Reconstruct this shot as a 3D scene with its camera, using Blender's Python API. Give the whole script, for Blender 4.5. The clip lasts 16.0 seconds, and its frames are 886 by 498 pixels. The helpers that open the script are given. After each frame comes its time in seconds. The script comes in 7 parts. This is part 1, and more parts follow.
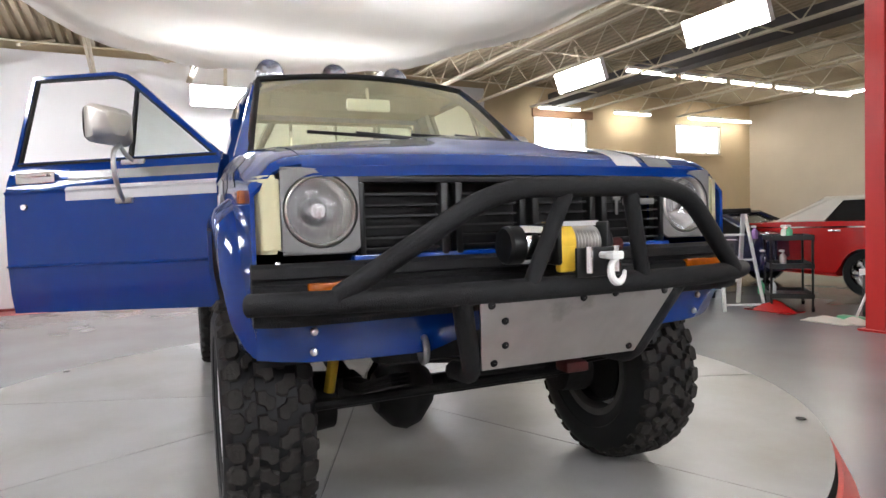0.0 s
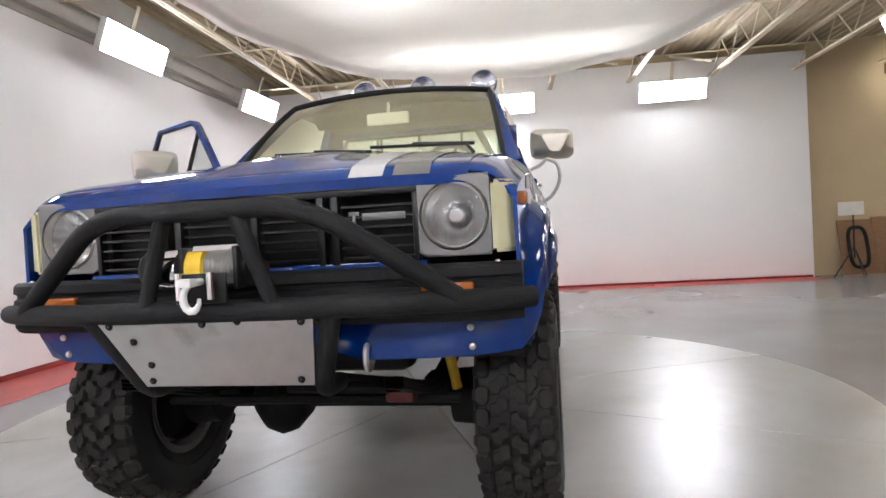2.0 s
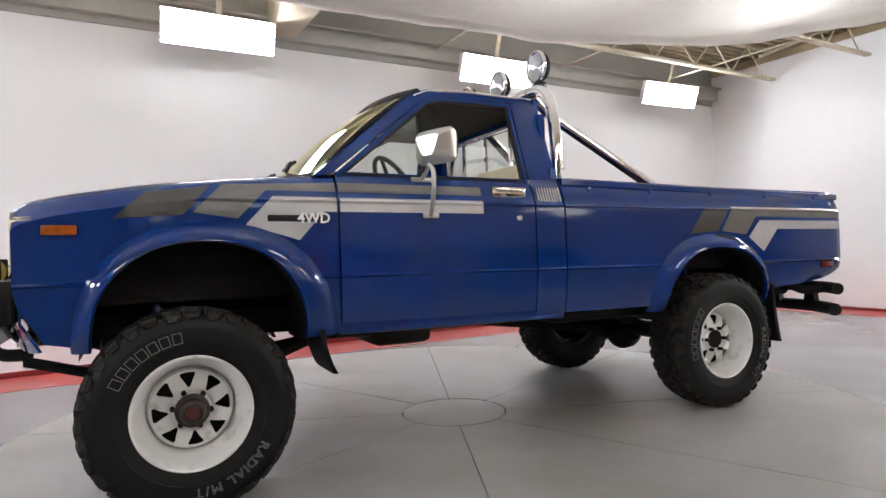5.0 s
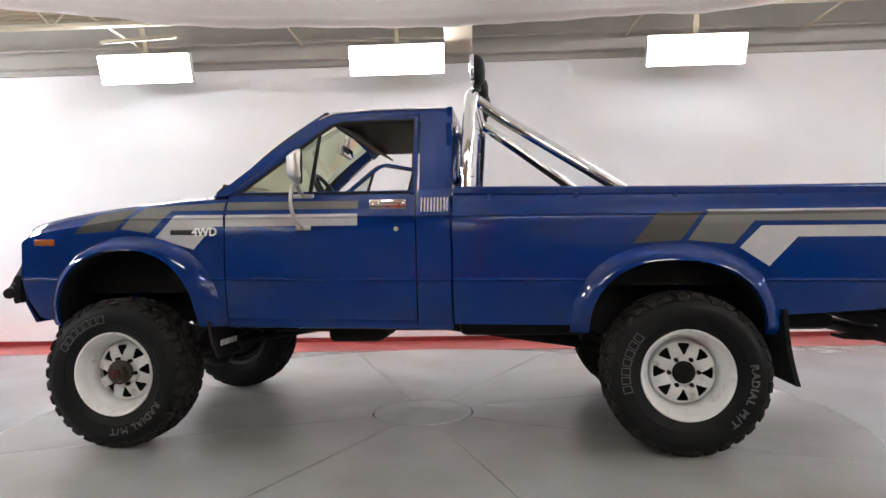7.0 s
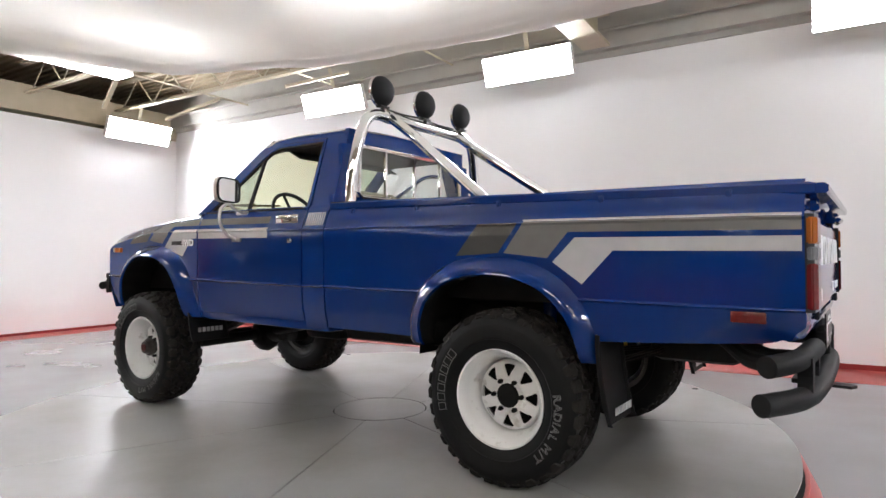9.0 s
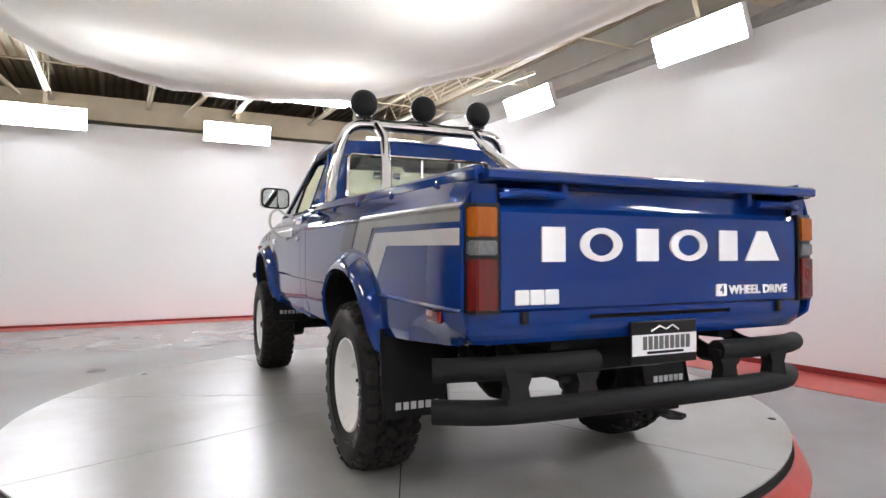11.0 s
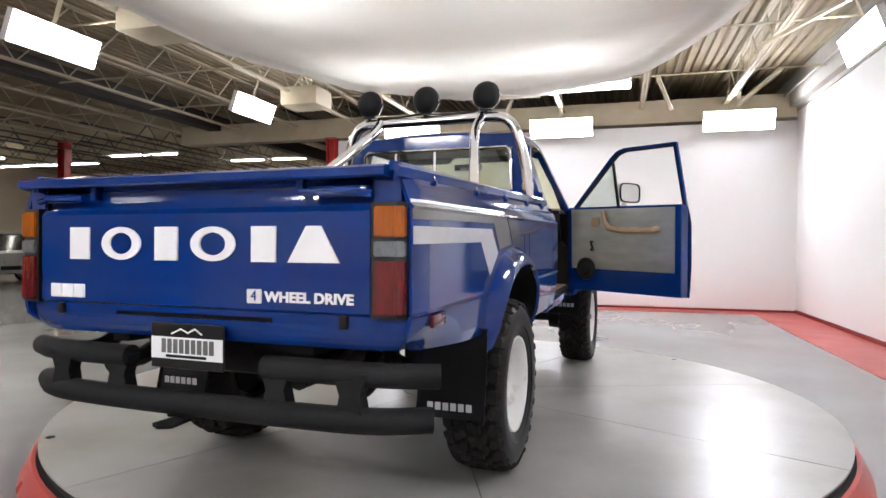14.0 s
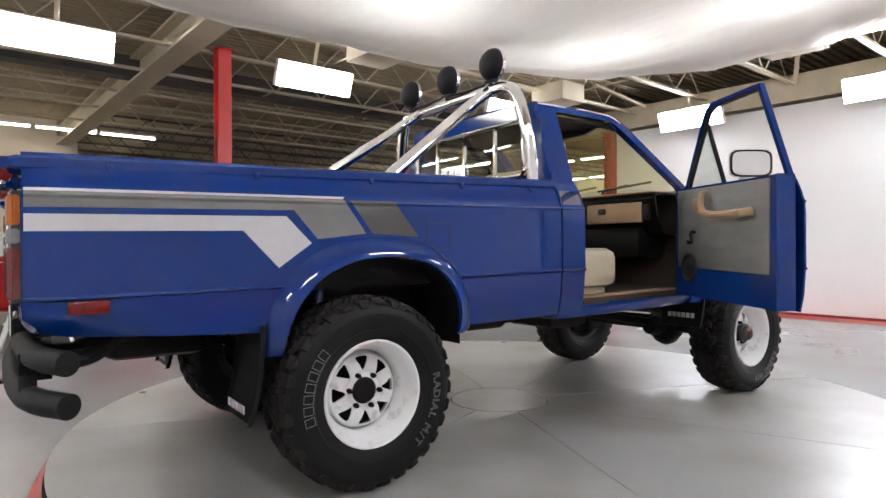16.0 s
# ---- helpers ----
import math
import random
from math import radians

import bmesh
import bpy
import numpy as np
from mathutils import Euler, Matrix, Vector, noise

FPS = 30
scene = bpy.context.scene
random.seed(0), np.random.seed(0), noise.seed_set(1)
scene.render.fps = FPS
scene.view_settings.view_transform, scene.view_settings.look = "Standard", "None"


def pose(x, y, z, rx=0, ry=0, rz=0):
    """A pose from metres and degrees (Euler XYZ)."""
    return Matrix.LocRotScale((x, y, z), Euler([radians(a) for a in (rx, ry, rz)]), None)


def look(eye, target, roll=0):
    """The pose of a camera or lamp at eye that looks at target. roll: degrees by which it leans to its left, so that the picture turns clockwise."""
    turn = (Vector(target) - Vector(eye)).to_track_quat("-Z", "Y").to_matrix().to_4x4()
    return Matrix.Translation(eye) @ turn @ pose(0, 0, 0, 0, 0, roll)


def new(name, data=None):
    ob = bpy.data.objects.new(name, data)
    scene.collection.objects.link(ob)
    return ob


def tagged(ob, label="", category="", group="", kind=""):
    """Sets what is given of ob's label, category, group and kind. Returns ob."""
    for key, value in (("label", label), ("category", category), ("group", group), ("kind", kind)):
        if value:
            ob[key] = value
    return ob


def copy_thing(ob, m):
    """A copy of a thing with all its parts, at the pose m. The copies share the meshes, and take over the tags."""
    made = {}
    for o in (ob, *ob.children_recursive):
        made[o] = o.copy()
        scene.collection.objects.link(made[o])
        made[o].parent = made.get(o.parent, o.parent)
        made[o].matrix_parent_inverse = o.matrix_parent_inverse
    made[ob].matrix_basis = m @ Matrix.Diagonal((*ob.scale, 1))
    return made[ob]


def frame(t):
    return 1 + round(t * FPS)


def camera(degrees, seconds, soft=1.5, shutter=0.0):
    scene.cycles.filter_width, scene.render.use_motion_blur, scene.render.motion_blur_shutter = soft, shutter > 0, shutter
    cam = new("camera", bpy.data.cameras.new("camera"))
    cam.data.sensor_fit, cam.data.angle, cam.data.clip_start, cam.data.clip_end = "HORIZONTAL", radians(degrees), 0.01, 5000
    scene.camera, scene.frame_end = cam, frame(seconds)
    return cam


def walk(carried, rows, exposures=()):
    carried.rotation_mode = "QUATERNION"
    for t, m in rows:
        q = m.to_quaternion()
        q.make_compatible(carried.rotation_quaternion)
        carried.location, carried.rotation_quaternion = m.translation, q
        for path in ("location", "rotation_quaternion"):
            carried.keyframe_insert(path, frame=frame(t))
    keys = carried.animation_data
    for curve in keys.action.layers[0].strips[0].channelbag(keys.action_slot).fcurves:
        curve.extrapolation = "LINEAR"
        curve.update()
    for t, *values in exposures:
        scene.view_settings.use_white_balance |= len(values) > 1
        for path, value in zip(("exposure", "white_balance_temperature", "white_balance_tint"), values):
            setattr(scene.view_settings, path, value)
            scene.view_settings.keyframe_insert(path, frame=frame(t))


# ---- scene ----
cam = camera(71.5, 16.0)
PATH = [
    (0, (3.63, -0.953, 1.002), (1.791, -0.171, 0.923), -1.8),
    (0.5, (3.763, -0.56, 1.009), (1.834, -0.037, 0.933), -1.8),
    (1, (3.81, -0.101, 1.008), (1.826, 0.141, 0.937), -2.1),
    (1.5, (3.796, 0.389, 1.016), (1.799, 0.312, 0.95), -2.2),
    (2, (3.719, 0.908, 0.995), (1.757, 0.525, 0.949), -3.2),
    (2.5, (3.568, 1.441, 1.003), (1.682, 0.776, 0.967), -3.1),
    (3, (3.279, 1.884, 0.987), (1.507, 0.956, 0.964), -3.0),
    (3.5, (2.922, 2.325, 0.983), (1.318, 1.13, 0.967), -2.9),
    (4, (2.516, 2.68, 0.983), (1.109, 1.258, 0.966), -3.1),
    (4.5, (2.094, 3.038, 0.981), (0.94, 1.405, 0.973), -2.5),
    (7, (-0.625, 3.847, 0.997), (-0.395, 1.861, 1.008), -1.1),
    (7.5, (-1.214, 3.787, 1.008), (-0.734, 1.846, 1.028), -1.2),
    (8, (-1.775, 3.644, 1.021), (-1.064, 1.775, 1.047), -1.1),
    (8.5, (-2.305, 3.458, 1.017), (-1.37, 1.69, 1.049), -0.7),
    (9, (-2.802, 3.181, 1.016), (-1.647, 1.548, 1.044), -0.4),
    (11.5, (-4.486, 1.101, 0.986), (-2.569, 0.531, 1.018), 0.1),
    (12, (-4.602, 0.581, 0.982), (-2.63, 0.252, 1.015), 0.4),
    (12.5, (-4.632, 0.066, 1.001), (-2.634, -0.015, 1.022), 0.4),
    (13, (-4.579, -0.452, 1.017), (-2.587, -0.28, 1.028), 0.4),
    (13.5, (-4.454, -0.966, 1.023), (-2.501, -0.537, 1.026), 0.3),
    (14, (-4.238, -1.473, 1.033), (-2.357, -0.794, 1.021), 0.3),
    (14.5, (-3.949, -1.949, 1.01), (-2.182, -1.012, 0.993), -0.0),
    (15, (-3.578, -2.355, 0.994), (-1.969, -1.167, 0.982), -0.3),
    (15.5, (-3.146, -2.739, 0.987), (-1.75, -1.307, 0.983), -0.3),
    (16, (-2.65, -3.004, 0.984), (-1.483, -1.38, 0.978), -0.2),
]
def turn_rows(rows):
    return [(t, look(eye, target, roll)) for t, eye, target, roll in rows]


walk(cam, turn_rows(PATH))

# ---- world and light ----
world = bpy.data.worlds.new("world")
scene.world = world
world.use_nodes = True
bg = world.node_tree.nodes["Background"]
sky = world.node_tree.nodes.new("ShaderNodeTexSky")
sky.sky_type, sky.sun_disc = "NISHITA", False
sky.sun_elevation, sky.sun_rotation = radians(40), radians(200)
world.node_tree.links.new(sky.outputs[0], bg.inputs[0])
bg.inputs[1].default_value = 0.12
scene.view_settings.exposure = 0.0
TUBE_POWER = 42.0      # studio light banks
STRIP_POWER = 38.0      # shop strip lights
ROOM = Matrix.Rotation(radians(4.0), 4, "Z")   # the hall stands askew to the truck
FLOOR = -0.18          # shop floor; the turntable top is at 0
DECK = 4.25            # ceiling deck


# ---- mesh helpers ----
def part(name, bm, material, parent=None, label="", smooth=True, angle=35):
    me = bpy.data.meshes.new(name)
    bmesh.ops.recalc_face_normals(bm, faces=bm.faces[:])
    if smooth:
        for f in bm.faces:
            f.smooth = True
        lim = radians(angle)
        for e in bm.edges:
            if len(e.link_faces) == 1 or len(e.link_faces) == 2 and e.calc_face_angle(0.0) > lim:
                e.smooth = False
    bm.to_mesh(me)
    bm.free()
    for m in (material if isinstance(material, (list, tuple)) else [material]):
        me.materials.append(m)
    ob = new(name, me)
    if parent:
        ob.parent = parent
    if label:
        ob["label"] = label
    return ob


def share(name, me, parent, m):
    ob = new(name, me)
    ob.parent = parent
    ob.matrix_basis = m
    return ob


def group_thing(name, m, label, category, group="", kind=""):
    ob = new(name)
    ob.empty_display_size = 0.1
    ob.matrix_basis = m
    return tagged(ob, label, category, group, kind)


def box(bm, x0, x1, y0, y1, z0, z1, bevel=0.0, m=None):
    vs = [bm.verts.new(v) for v in ((x0, y0, z0), (x1, y0, z0), (x1, y1, z0), (x0, y1, z0), (x0, y0, z1), (x1, y0, z1), (x1, y1, z1), (x0, y1, z1))]
    fs = [bm.faces.new([vs[i] for i in f]) for f in ((3, 2, 1, 0), (4, 5, 6, 7), (0, 1, 5, 4), (1, 2, 6, 5), (2, 3, 7, 6), (3, 0, 4, 7))]
    if bevel > 0:
        es = list({e for f in fs for e in f.edges})
        r = bmesh.ops.bevel(bm, geom=es, offset=bevel, segments=2, profile=0.5, affect="EDGES")
        vs = list({v for f in r["faces"] for v in f.verts} | {v for v in vs if v.is_valid})
    if m is not None:
        bmesh.ops.transform(bm, matrix=m, verts=vs)
    return vs


def boxes(*specs, bevel=0.0):
    bm = bmesh.new()
    for s in specs:
        box(bm, *s, bevel=bevel)
    return bm


def grid(bm, rows, close_u=False, close_v=False):
    vs = [[bm.verts.new(p) for p in r] for r in rows]
    nu, nv = len(vs), len(vs[0])
    for i in range(nu if close_u else nu - 1):
        for j in range(nv if close_v else nv - 1):
            q = [vs[i][j], vs[(i + 1) % nu][j], vs[(i + 1) % nu][(j + 1) % nv], vs[i][(j + 1) % nv]]
            u = []
            for v in q:
                if all((v.co - w.co).length > 1e-6 for w in u):
                    u.append(v)
            if len(u) > 2:
                bm.faces.new(u)
    return vs


def lathe(bm, profile, n=48, m=None, cap=False):
    """profile: (radius, along); the axis is y."""
    rows = []
    for k in range(n):
        a = 2 * math.pi * k / n
        rows.append([Vector((r * math.cos(a), h, r * math.sin(a))) for r, h in profile])
    if m is not None:
        rows = [[m @ p for p in r] for r in rows]
    vs = grid(bm, rows, close_u=True)
    if cap:
        for j in (0, -1):
            bm.faces.new([r[j] for r in vs])
    return vs


def tube(bm, pts, r, n=12, cap=True, bend=0.0, steps=5):
    """A round bar along pts, with corners rounded by bend."""
    P = [Vector(p) for p in pts]
    if bend > 0:
        out = [P[0]]
        for a, b, c in zip(P, P[1:], P[2:]):
            d1, d2 = (a - b), (c - b)
            s = b + d1.normalized() * min(bend, d1.length * 0.48)
            e = b + d2.normalized() * min(bend, d2.length * 0.48)
            for k in range(steps + 1):
                t = k / steps
                out.append(s * (1 - t) ** 2 + b * 2 * t * (1 - t) + e * t * t)
        out.append(P[-1])
        P = out
    rows, up = [], None
    for i, p in enumerate(P):
        d = (P[min(i + 1, len(P) - 1)] - P[max(i - 1, 0)]).normalized()
        if up is None:
            up = d.orthogonal().normalized()
        up = (up - d * up.dot(d)).normalized()
        side = d.cross(up)
        rr = r[min(i, len(r) - 1)] if isinstance(r, (list, tuple)) else r
        rows.append([p + (up * math.cos(2 * math.pi * k / n) + side * math.sin(2 * math.pi * k / n)) * rr for k in range(n)])
    vs = grid(bm, rows, close_v=True)
    if cap:
        bm.faces.new(vs[0])
        bm.faces.new(vs[-1][::-1])
    return vs


def prism(bm, pts, axis, a, b):
    """A polygon of 2D points, extruded along axis from a to b."""
    def put(p, q):
        return {"x": (q, p[0], p[1]), "y": (p[0], q, p[1]), "z": (p[0], p[1], q)}[axis]
    lo = [bm.verts.new(put(p, a)) for p in pts]
    hi = [bm.verts.new(put(p, b)) for p in pts]
    n = len(pts)
    bm.faces.new(lo)
    bm.faces.new(hi[::-1])
    for i in range(n):
        bm.faces.new((lo[i], lo[(i + 1) % n], hi[(i + 1) % n], hi[i]))
    return lo + hi


def thick(ob, t, offset=-1.0):
    mod = ob.modifiers.new("thickness", "SOLIDIFY")
    mod.thickness, mod.offset = t, offset
    return ob


def letters(text, size, depth=0.001, outline=0.0, align="CENTER", spacing=1.0, bold=0.0):
    cu = bpy.data.curves.new("letters", "FONT")
    cu.body, cu.size, cu.align_x, cu.align_y, cu.space_character = text, size, align, "CENTER", spacing
    cu.resolution_u = 3
    cu.offset = bold
    if outline:
        cu.fill_mode, cu.bevel_depth, cu.bevel_resolution = "NONE", outline, 0
    else:
        cu.extrude = depth
    ob = bpy.data.objects.new("letters", cu)
    scene.collection.objects.link(ob)
    me = bpy.data.meshes.new_from_object(ob.evaluated_get(bpy.context.evaluated_depsgraph_get()))
    bm = bmesh.new()
    bm.from_mesh(me)
    bpy.data.objects.remove(ob)
    bpy.data.meshes.remove(me)
    bpy.data.curves.remove(cu)
    return bm

# ---- materials ----
def mat(name, color, rough=0.5, metal=0.0, vary=0.12, scale=8.0, bump=0.0, bump_scale=60.0, coat=0.0, rough_vary=0.03, stain=None, stain_scale=1.5, stain_at=(0.55, 0.75), random_per=0.0, ior=1.5, stretch=(1, 1, 1), spec=0.5, detail=5):
    m = bpy.data.materials.new(name)
    m.use_nodes = True
    nt = m.node_tree
    N, L = nt.nodes, nt.links
    b = N["Principled BSDF"]
    tc = N.new("ShaderNodeTexCoord")
    mp = N.new("ShaderNodeMapping")
    mp.inputs["Scale"].default_value = stretch
    L.new(tc.outputs["Object"], mp.inputs[0])
    n1 = N.new("ShaderNodeTexNoise")
    n1.inputs["Scale"].default_value, n1.inputs["Detail"].default_value = scale, detail
    L.new(mp.outputs[0], n1.inputs["Vector"])
    r = N.new("ShaderNodeValToRGB")
    c = Vector(color)
    r.color_ramp.elements[0].position, r.color_ramp.elements[1].position = 0.12, 0.88
    r.color_ramp.elements[0].color = (*(c * (1 - vary)), 1)
    r.color_ramp.elements[1].color = (*[min(1, v) for v in c * (1 + vary)], 1)
    L.new(n1.outputs[0], r.inputs[0])
    col = r.outputs[0]
    if stain:
        n2 = N.new("ShaderNodeTexNoise")
        n2.inputs["Scale"].default_value, n2.inputs["Detail"].default_value, n2.inputs["Roughness"].default_value = stain_scale, detail + 1, 0.55
        L.new(mp.outputs[0], n2.inputs["Vector"])
        rr = N.new("ShaderNodeMapRange")
        rr.inputs[1].default_value, rr.inputs[2].default_value = stain_at
        L.new(n2.outputs[0], rr.inputs[0])
        mx = N.new("ShaderNodeMix")
        mx.data_type = "RGBA"
        L.new(rr.outputs[0], mx.inputs["Factor"])
        L.new(col, mx.inputs[6])
        mx.inputs[7].default_value = (*stain, 1)
        col = mx.outputs[2]
    if random_per:
        oi = N.new("ShaderNodeObjectInfo")
        hs = N.new("ShaderNodeHueSaturation")
        mr = N.new("ShaderNodeMapRange")
        mr.inputs[3].default_value, mr.inputs[4].default_value = 1 - random_per, 1 + random_per
        L.new(oi.outputs["Random"], mr.inputs[0])
        L.new(mr.outputs[0], hs.inputs["Value"])
        L.new(col, hs.inputs["Color"])
        col = hs.outputs[0]
    L.new(col, b.inputs["Base Color"])
    n3 = N.new("ShaderNodeTexNoise")
    n3.inputs["Scale"].default_value, n3.inputs["Detail"].default_value = scale * 0.6, detail
    L.new(mp.outputs[0], n3.inputs["Vector"])
    mr2 = N.new("ShaderNodeMapRange")
    mr2.inputs[1].default_value, mr2.inputs[2].default_value = 0.1, 0.9
    mr2.inputs[3].default_value, mr2.inputs[4].default_value = max(0, rough - rough_vary / 2), min(1, rough + rough_vary / 2)
    L.new(n3.outputs[0], mr2.inputs[0])
    L.new(mr2.outputs[0], b.inputs["Roughness"])
    b.inputs["Metallic"].default_value = metal
    b.inputs["IOR"].default_value = ior
    b.inputs["Specular IOR Level"].default_value = spec
    b.inputs["Coat Weight"].default_value = coat
    b.inputs["Coat Roughness"].default_value = 0.03
    if bump:
        n4 = N.new("ShaderNodeTexNoise")
        n4.inputs["Scale"].default_value, n4.inputs["Detail"].default_value = bump_scale, 4
        L.new(mp.outputs[0], n4.inputs["Vector"])
        bp = N.new("ShaderNodeBump")
        bp.inputs["Strength"].default_value, bp.inputs["Distance"].default_value = bump, 0.01
        L.new(n4.outputs[0], bp.inputs["Height"])
        L.new(bp.outputs[0], b.inputs["Normal"])
    return m


def glow(name, color, power):
    m = bpy.data.materials.new(name)
    m.use_nodes = True
    b = m.node_tree.nodes["Principled BSDF"]
    b.inputs["Base Color"].default_value = (0.9, 0.9, 0.9, 1)
    b.inputs["Emission Color"].default_value = (*color, 1)
    b.inputs["Emission Strength"].default_value = power
    return m


def glass(name, color=(1, 1, 1), rough=0.0, clear=0.9, gloss=0.06, sheen=(1, 1, 1)):
    """Thin pane: see-through with a set gloss; sheen colours what it reflects."""
    m = bpy.data.materials.new(name)
    m.use_nodes = True
    N, L = m.node_tree.nodes, m.node_tree.links
    N.remove(N["Principled BSDF"])
    t, g, lw, mx = N.new("ShaderNodeBsdfTransparent"), N.new("ShaderNodeBsdfGlossy"), N.new("ShaderNodeLayerWeight"), N.new("ShaderNodeMixShader")
    t.inputs[0].default_value = (*[v * clear for v in color], 1)
    g.inputs["Roughness"].default_value = rough
    g.inputs["Color"].default_value = (*sheen, 1)
    pw, ml = N.new("ShaderNodeMath"), N.new("ShaderNodeMath")
    pw.operation, ml.operation = "POWER", "MULTIPLY_ADD"
    pw.inputs[1].default_value = 4.0
    ml.inputs[1].default_value, ml.inputs[2].default_value = 0.85, gloss
    L.new(lw.outputs["Facing"], pw.inputs[0])
    L.new(pw.outputs[0], ml.inputs[0])
    L.new(ml.outputs[0], mx.inputs[0])
    L.new(t.outputs[0], mx.inputs[1])
    L.new(g.outputs[0], mx.inputs[2])
    L.new(mx.outputs[0], N["Material Output"].inputs[0])
    return m


M = {}
M["blue"] = mat("blue_paint", (0.0010, 0.0235, 0.145), 0.08, 0.0, 0.05, 3, rough_vary=0.0, bump=0.012, bump_scale=5, spec=0.45, coat=0.06)
M["stripe_grey"] = mat("stripe_grey", (0.145, 0.145, 0.14), 0.22, 0.0, 0.05, 20, rough_vary=0.0, detail=1)
M["stripe_dark"] = mat("stripe_dark", (0.060, 0.060, 0.058), 0.22, 0.0, 0.05, 20, rough_vary=0.0, detail=1)
M["stripe_light"] = mat("stripe_light", (0.47, 0.47, 0.48), 0.22, 0.0, 0.05, 20, rough_vary=0.0, detail=1)
M["slat"] = mat("dark_slat", (0.016, 0.016, 0.016), 0.35, 0, 0.2, 20, spec=0.35)
M["letter_white"] = mat("letter_white", (0.86, 0.86, 0.86), 0.4, 0, 0.04, 20)
M["black_tex"] = mat("textured_black_coating", (0.0085, 0.0085, 0.009), 0.66, 0, 0.25, 30, bump=0.35, bump_scale=260, spec=0.22)
M["black_plastic"] = mat("black_plastic", (0.006, 0.006, 0.006), 0.35, 0, 0.2, 20, spec=0.3)
M["black_rubber"] = mat("black_rubber", (0.007, 0.007, 0.0075), 0.6, 0, 0.25, 12, spec=0.2)
M["tread"] = mat("tyre_tread", (0.024, 0.022, 0.020), 0.85, 0, 0.4, 14, bump=0.3, bump_scale=120, spec=0.12)
M["tyre"] = mat("tyre_sidewall", (0.0055, 0.0055, 0.0058), 0.5, 0, 0.25, 16, spec=0.22)
M["tyre_white"] = mat("tyre_lettering", (0.20, 0.20, 0.195), 0.6, 0, 0.3, 60)
M["wheel_white"] = mat("white_wheel_paint", (0.78, 0.78, 0.77), 0.35, 0, 0.04, 9, stain=(0.35, 0.32, 0.28), stain_scale=14, stain_at=(0.60, 0.8))
M["chrome"] = mat("chrome", (0.85, 0.85, 0.85), 0.06, 1.0, 0.03, 10, rough_vary=0.04)
M["satin"] = mat("satin_chrome", (0.66, 0.63, 0.58), 0.30, 1.0, 0.05, 10, rough_vary=0.08)
M["steel"] = mat("dull_steel", (0.52, 0.51, 0.49), 0.38, 1.0, 0.12, 14, rough_vary=0.2, stain=(0.25, 0.23, 0.2), stain_scale=7, stain_at=(0.58, 0.8))
M["mirror"] = mat("mirror_glass", (0.9, 0.9, 0.9), 0.01, 1.0, 0.0, 5, rough_vary=0.0)
M["chassis"] = mat("chassis_black", (0.0065, 0.006, 0.0058), 0.6, 0, 0.4, 18, bump=0.2, bump_scale=40, spec=0.18)
M["oil_red"] = mat("dull_red_paint", (0.085, 0.010, 0.008), 0.55, 0, 0.4, 20)
M["greasy"] = mat("greasy_steel", (0.06, 0.05, 0.045), 0.4, 0.7, 0.5, 40)
M["yellow"] = mat("yellow_strap", (0.75, 0.48, 0.03), 0.6, 0, 0.15, 40)
M["orange_lens"] = mat("amber_lens", (0.30, 0.072, 0.004), 0.12, 0, 0.25, 60, coat=0.3, stretch=(1, 1, 0.25))
M["red_lens"] = mat("red_lens", (0.10, 0.0045, 0.004), 0.12, 0, 0.35, 60, coat=0.3, stretch=(1, 1, 0.25))
M["clear_lens"] = mat("clear_lens", (0.16, 0.165, 0.17), 0.15, 0.3, 0.35, 60, coat=0.3)
M["yellowed"] = mat("yellowed_lens", (0.55, 0.52, 0.33), 0.22, 0, 0.08, 12, coat=0.4)
M["bezel"] = mat("grey_bezel", (0.15, 0.147, 0.143), 0.42, 0.4, 0.1, 16)
M["tan"] = mat("tan_vinyl", (0.36, 0.24, 0.14), 0.55, 0, 0.1, 12, bump=0.1, bump_scale=200)
M["cream"] = mat("cream_vinyl", (0.60, 0.53, 0.38), 0.55, 0, 0.1, 12, bump=0.1, bump_scale=120)
M["aluminium"] = mat("raw_aluminium", (0.42, 0.43, 0.43), 0.4, 0.9, 0.2, 6, rough_vary=0.25, stretch=(1, 1, 3))
M["carpet"] = mat("brown_carpet", (0.055, 0.040, 0.029), 0.95, 0, 0.3, 90, bump=0.4, bump_scale=300)
M["headliner"] = mat("headliner", (0.05, 0.045, 0.04), 0.8, 0, 0.15, 30)
M["glass"] = glass("window_glass", (0.93, 0.97, 0.95))
# strong yellow gloss puts the overhead cloth's reflection into the glass colour
M["windshield"] = glass("windscreen_glass", (0.84, 0.92, 0.70), 0.0, 0.92, 0.30, (1.0, 0.96, 0.70))
M["lens_glass"] = glass("lamp_glass", (0.95, 0.97, 1.0), 0.05)
M["rim_inner"] = mat("dark_rim_barrel", (0.05, 0.047, 0.043), 0.7, 0, 0.4, 14)


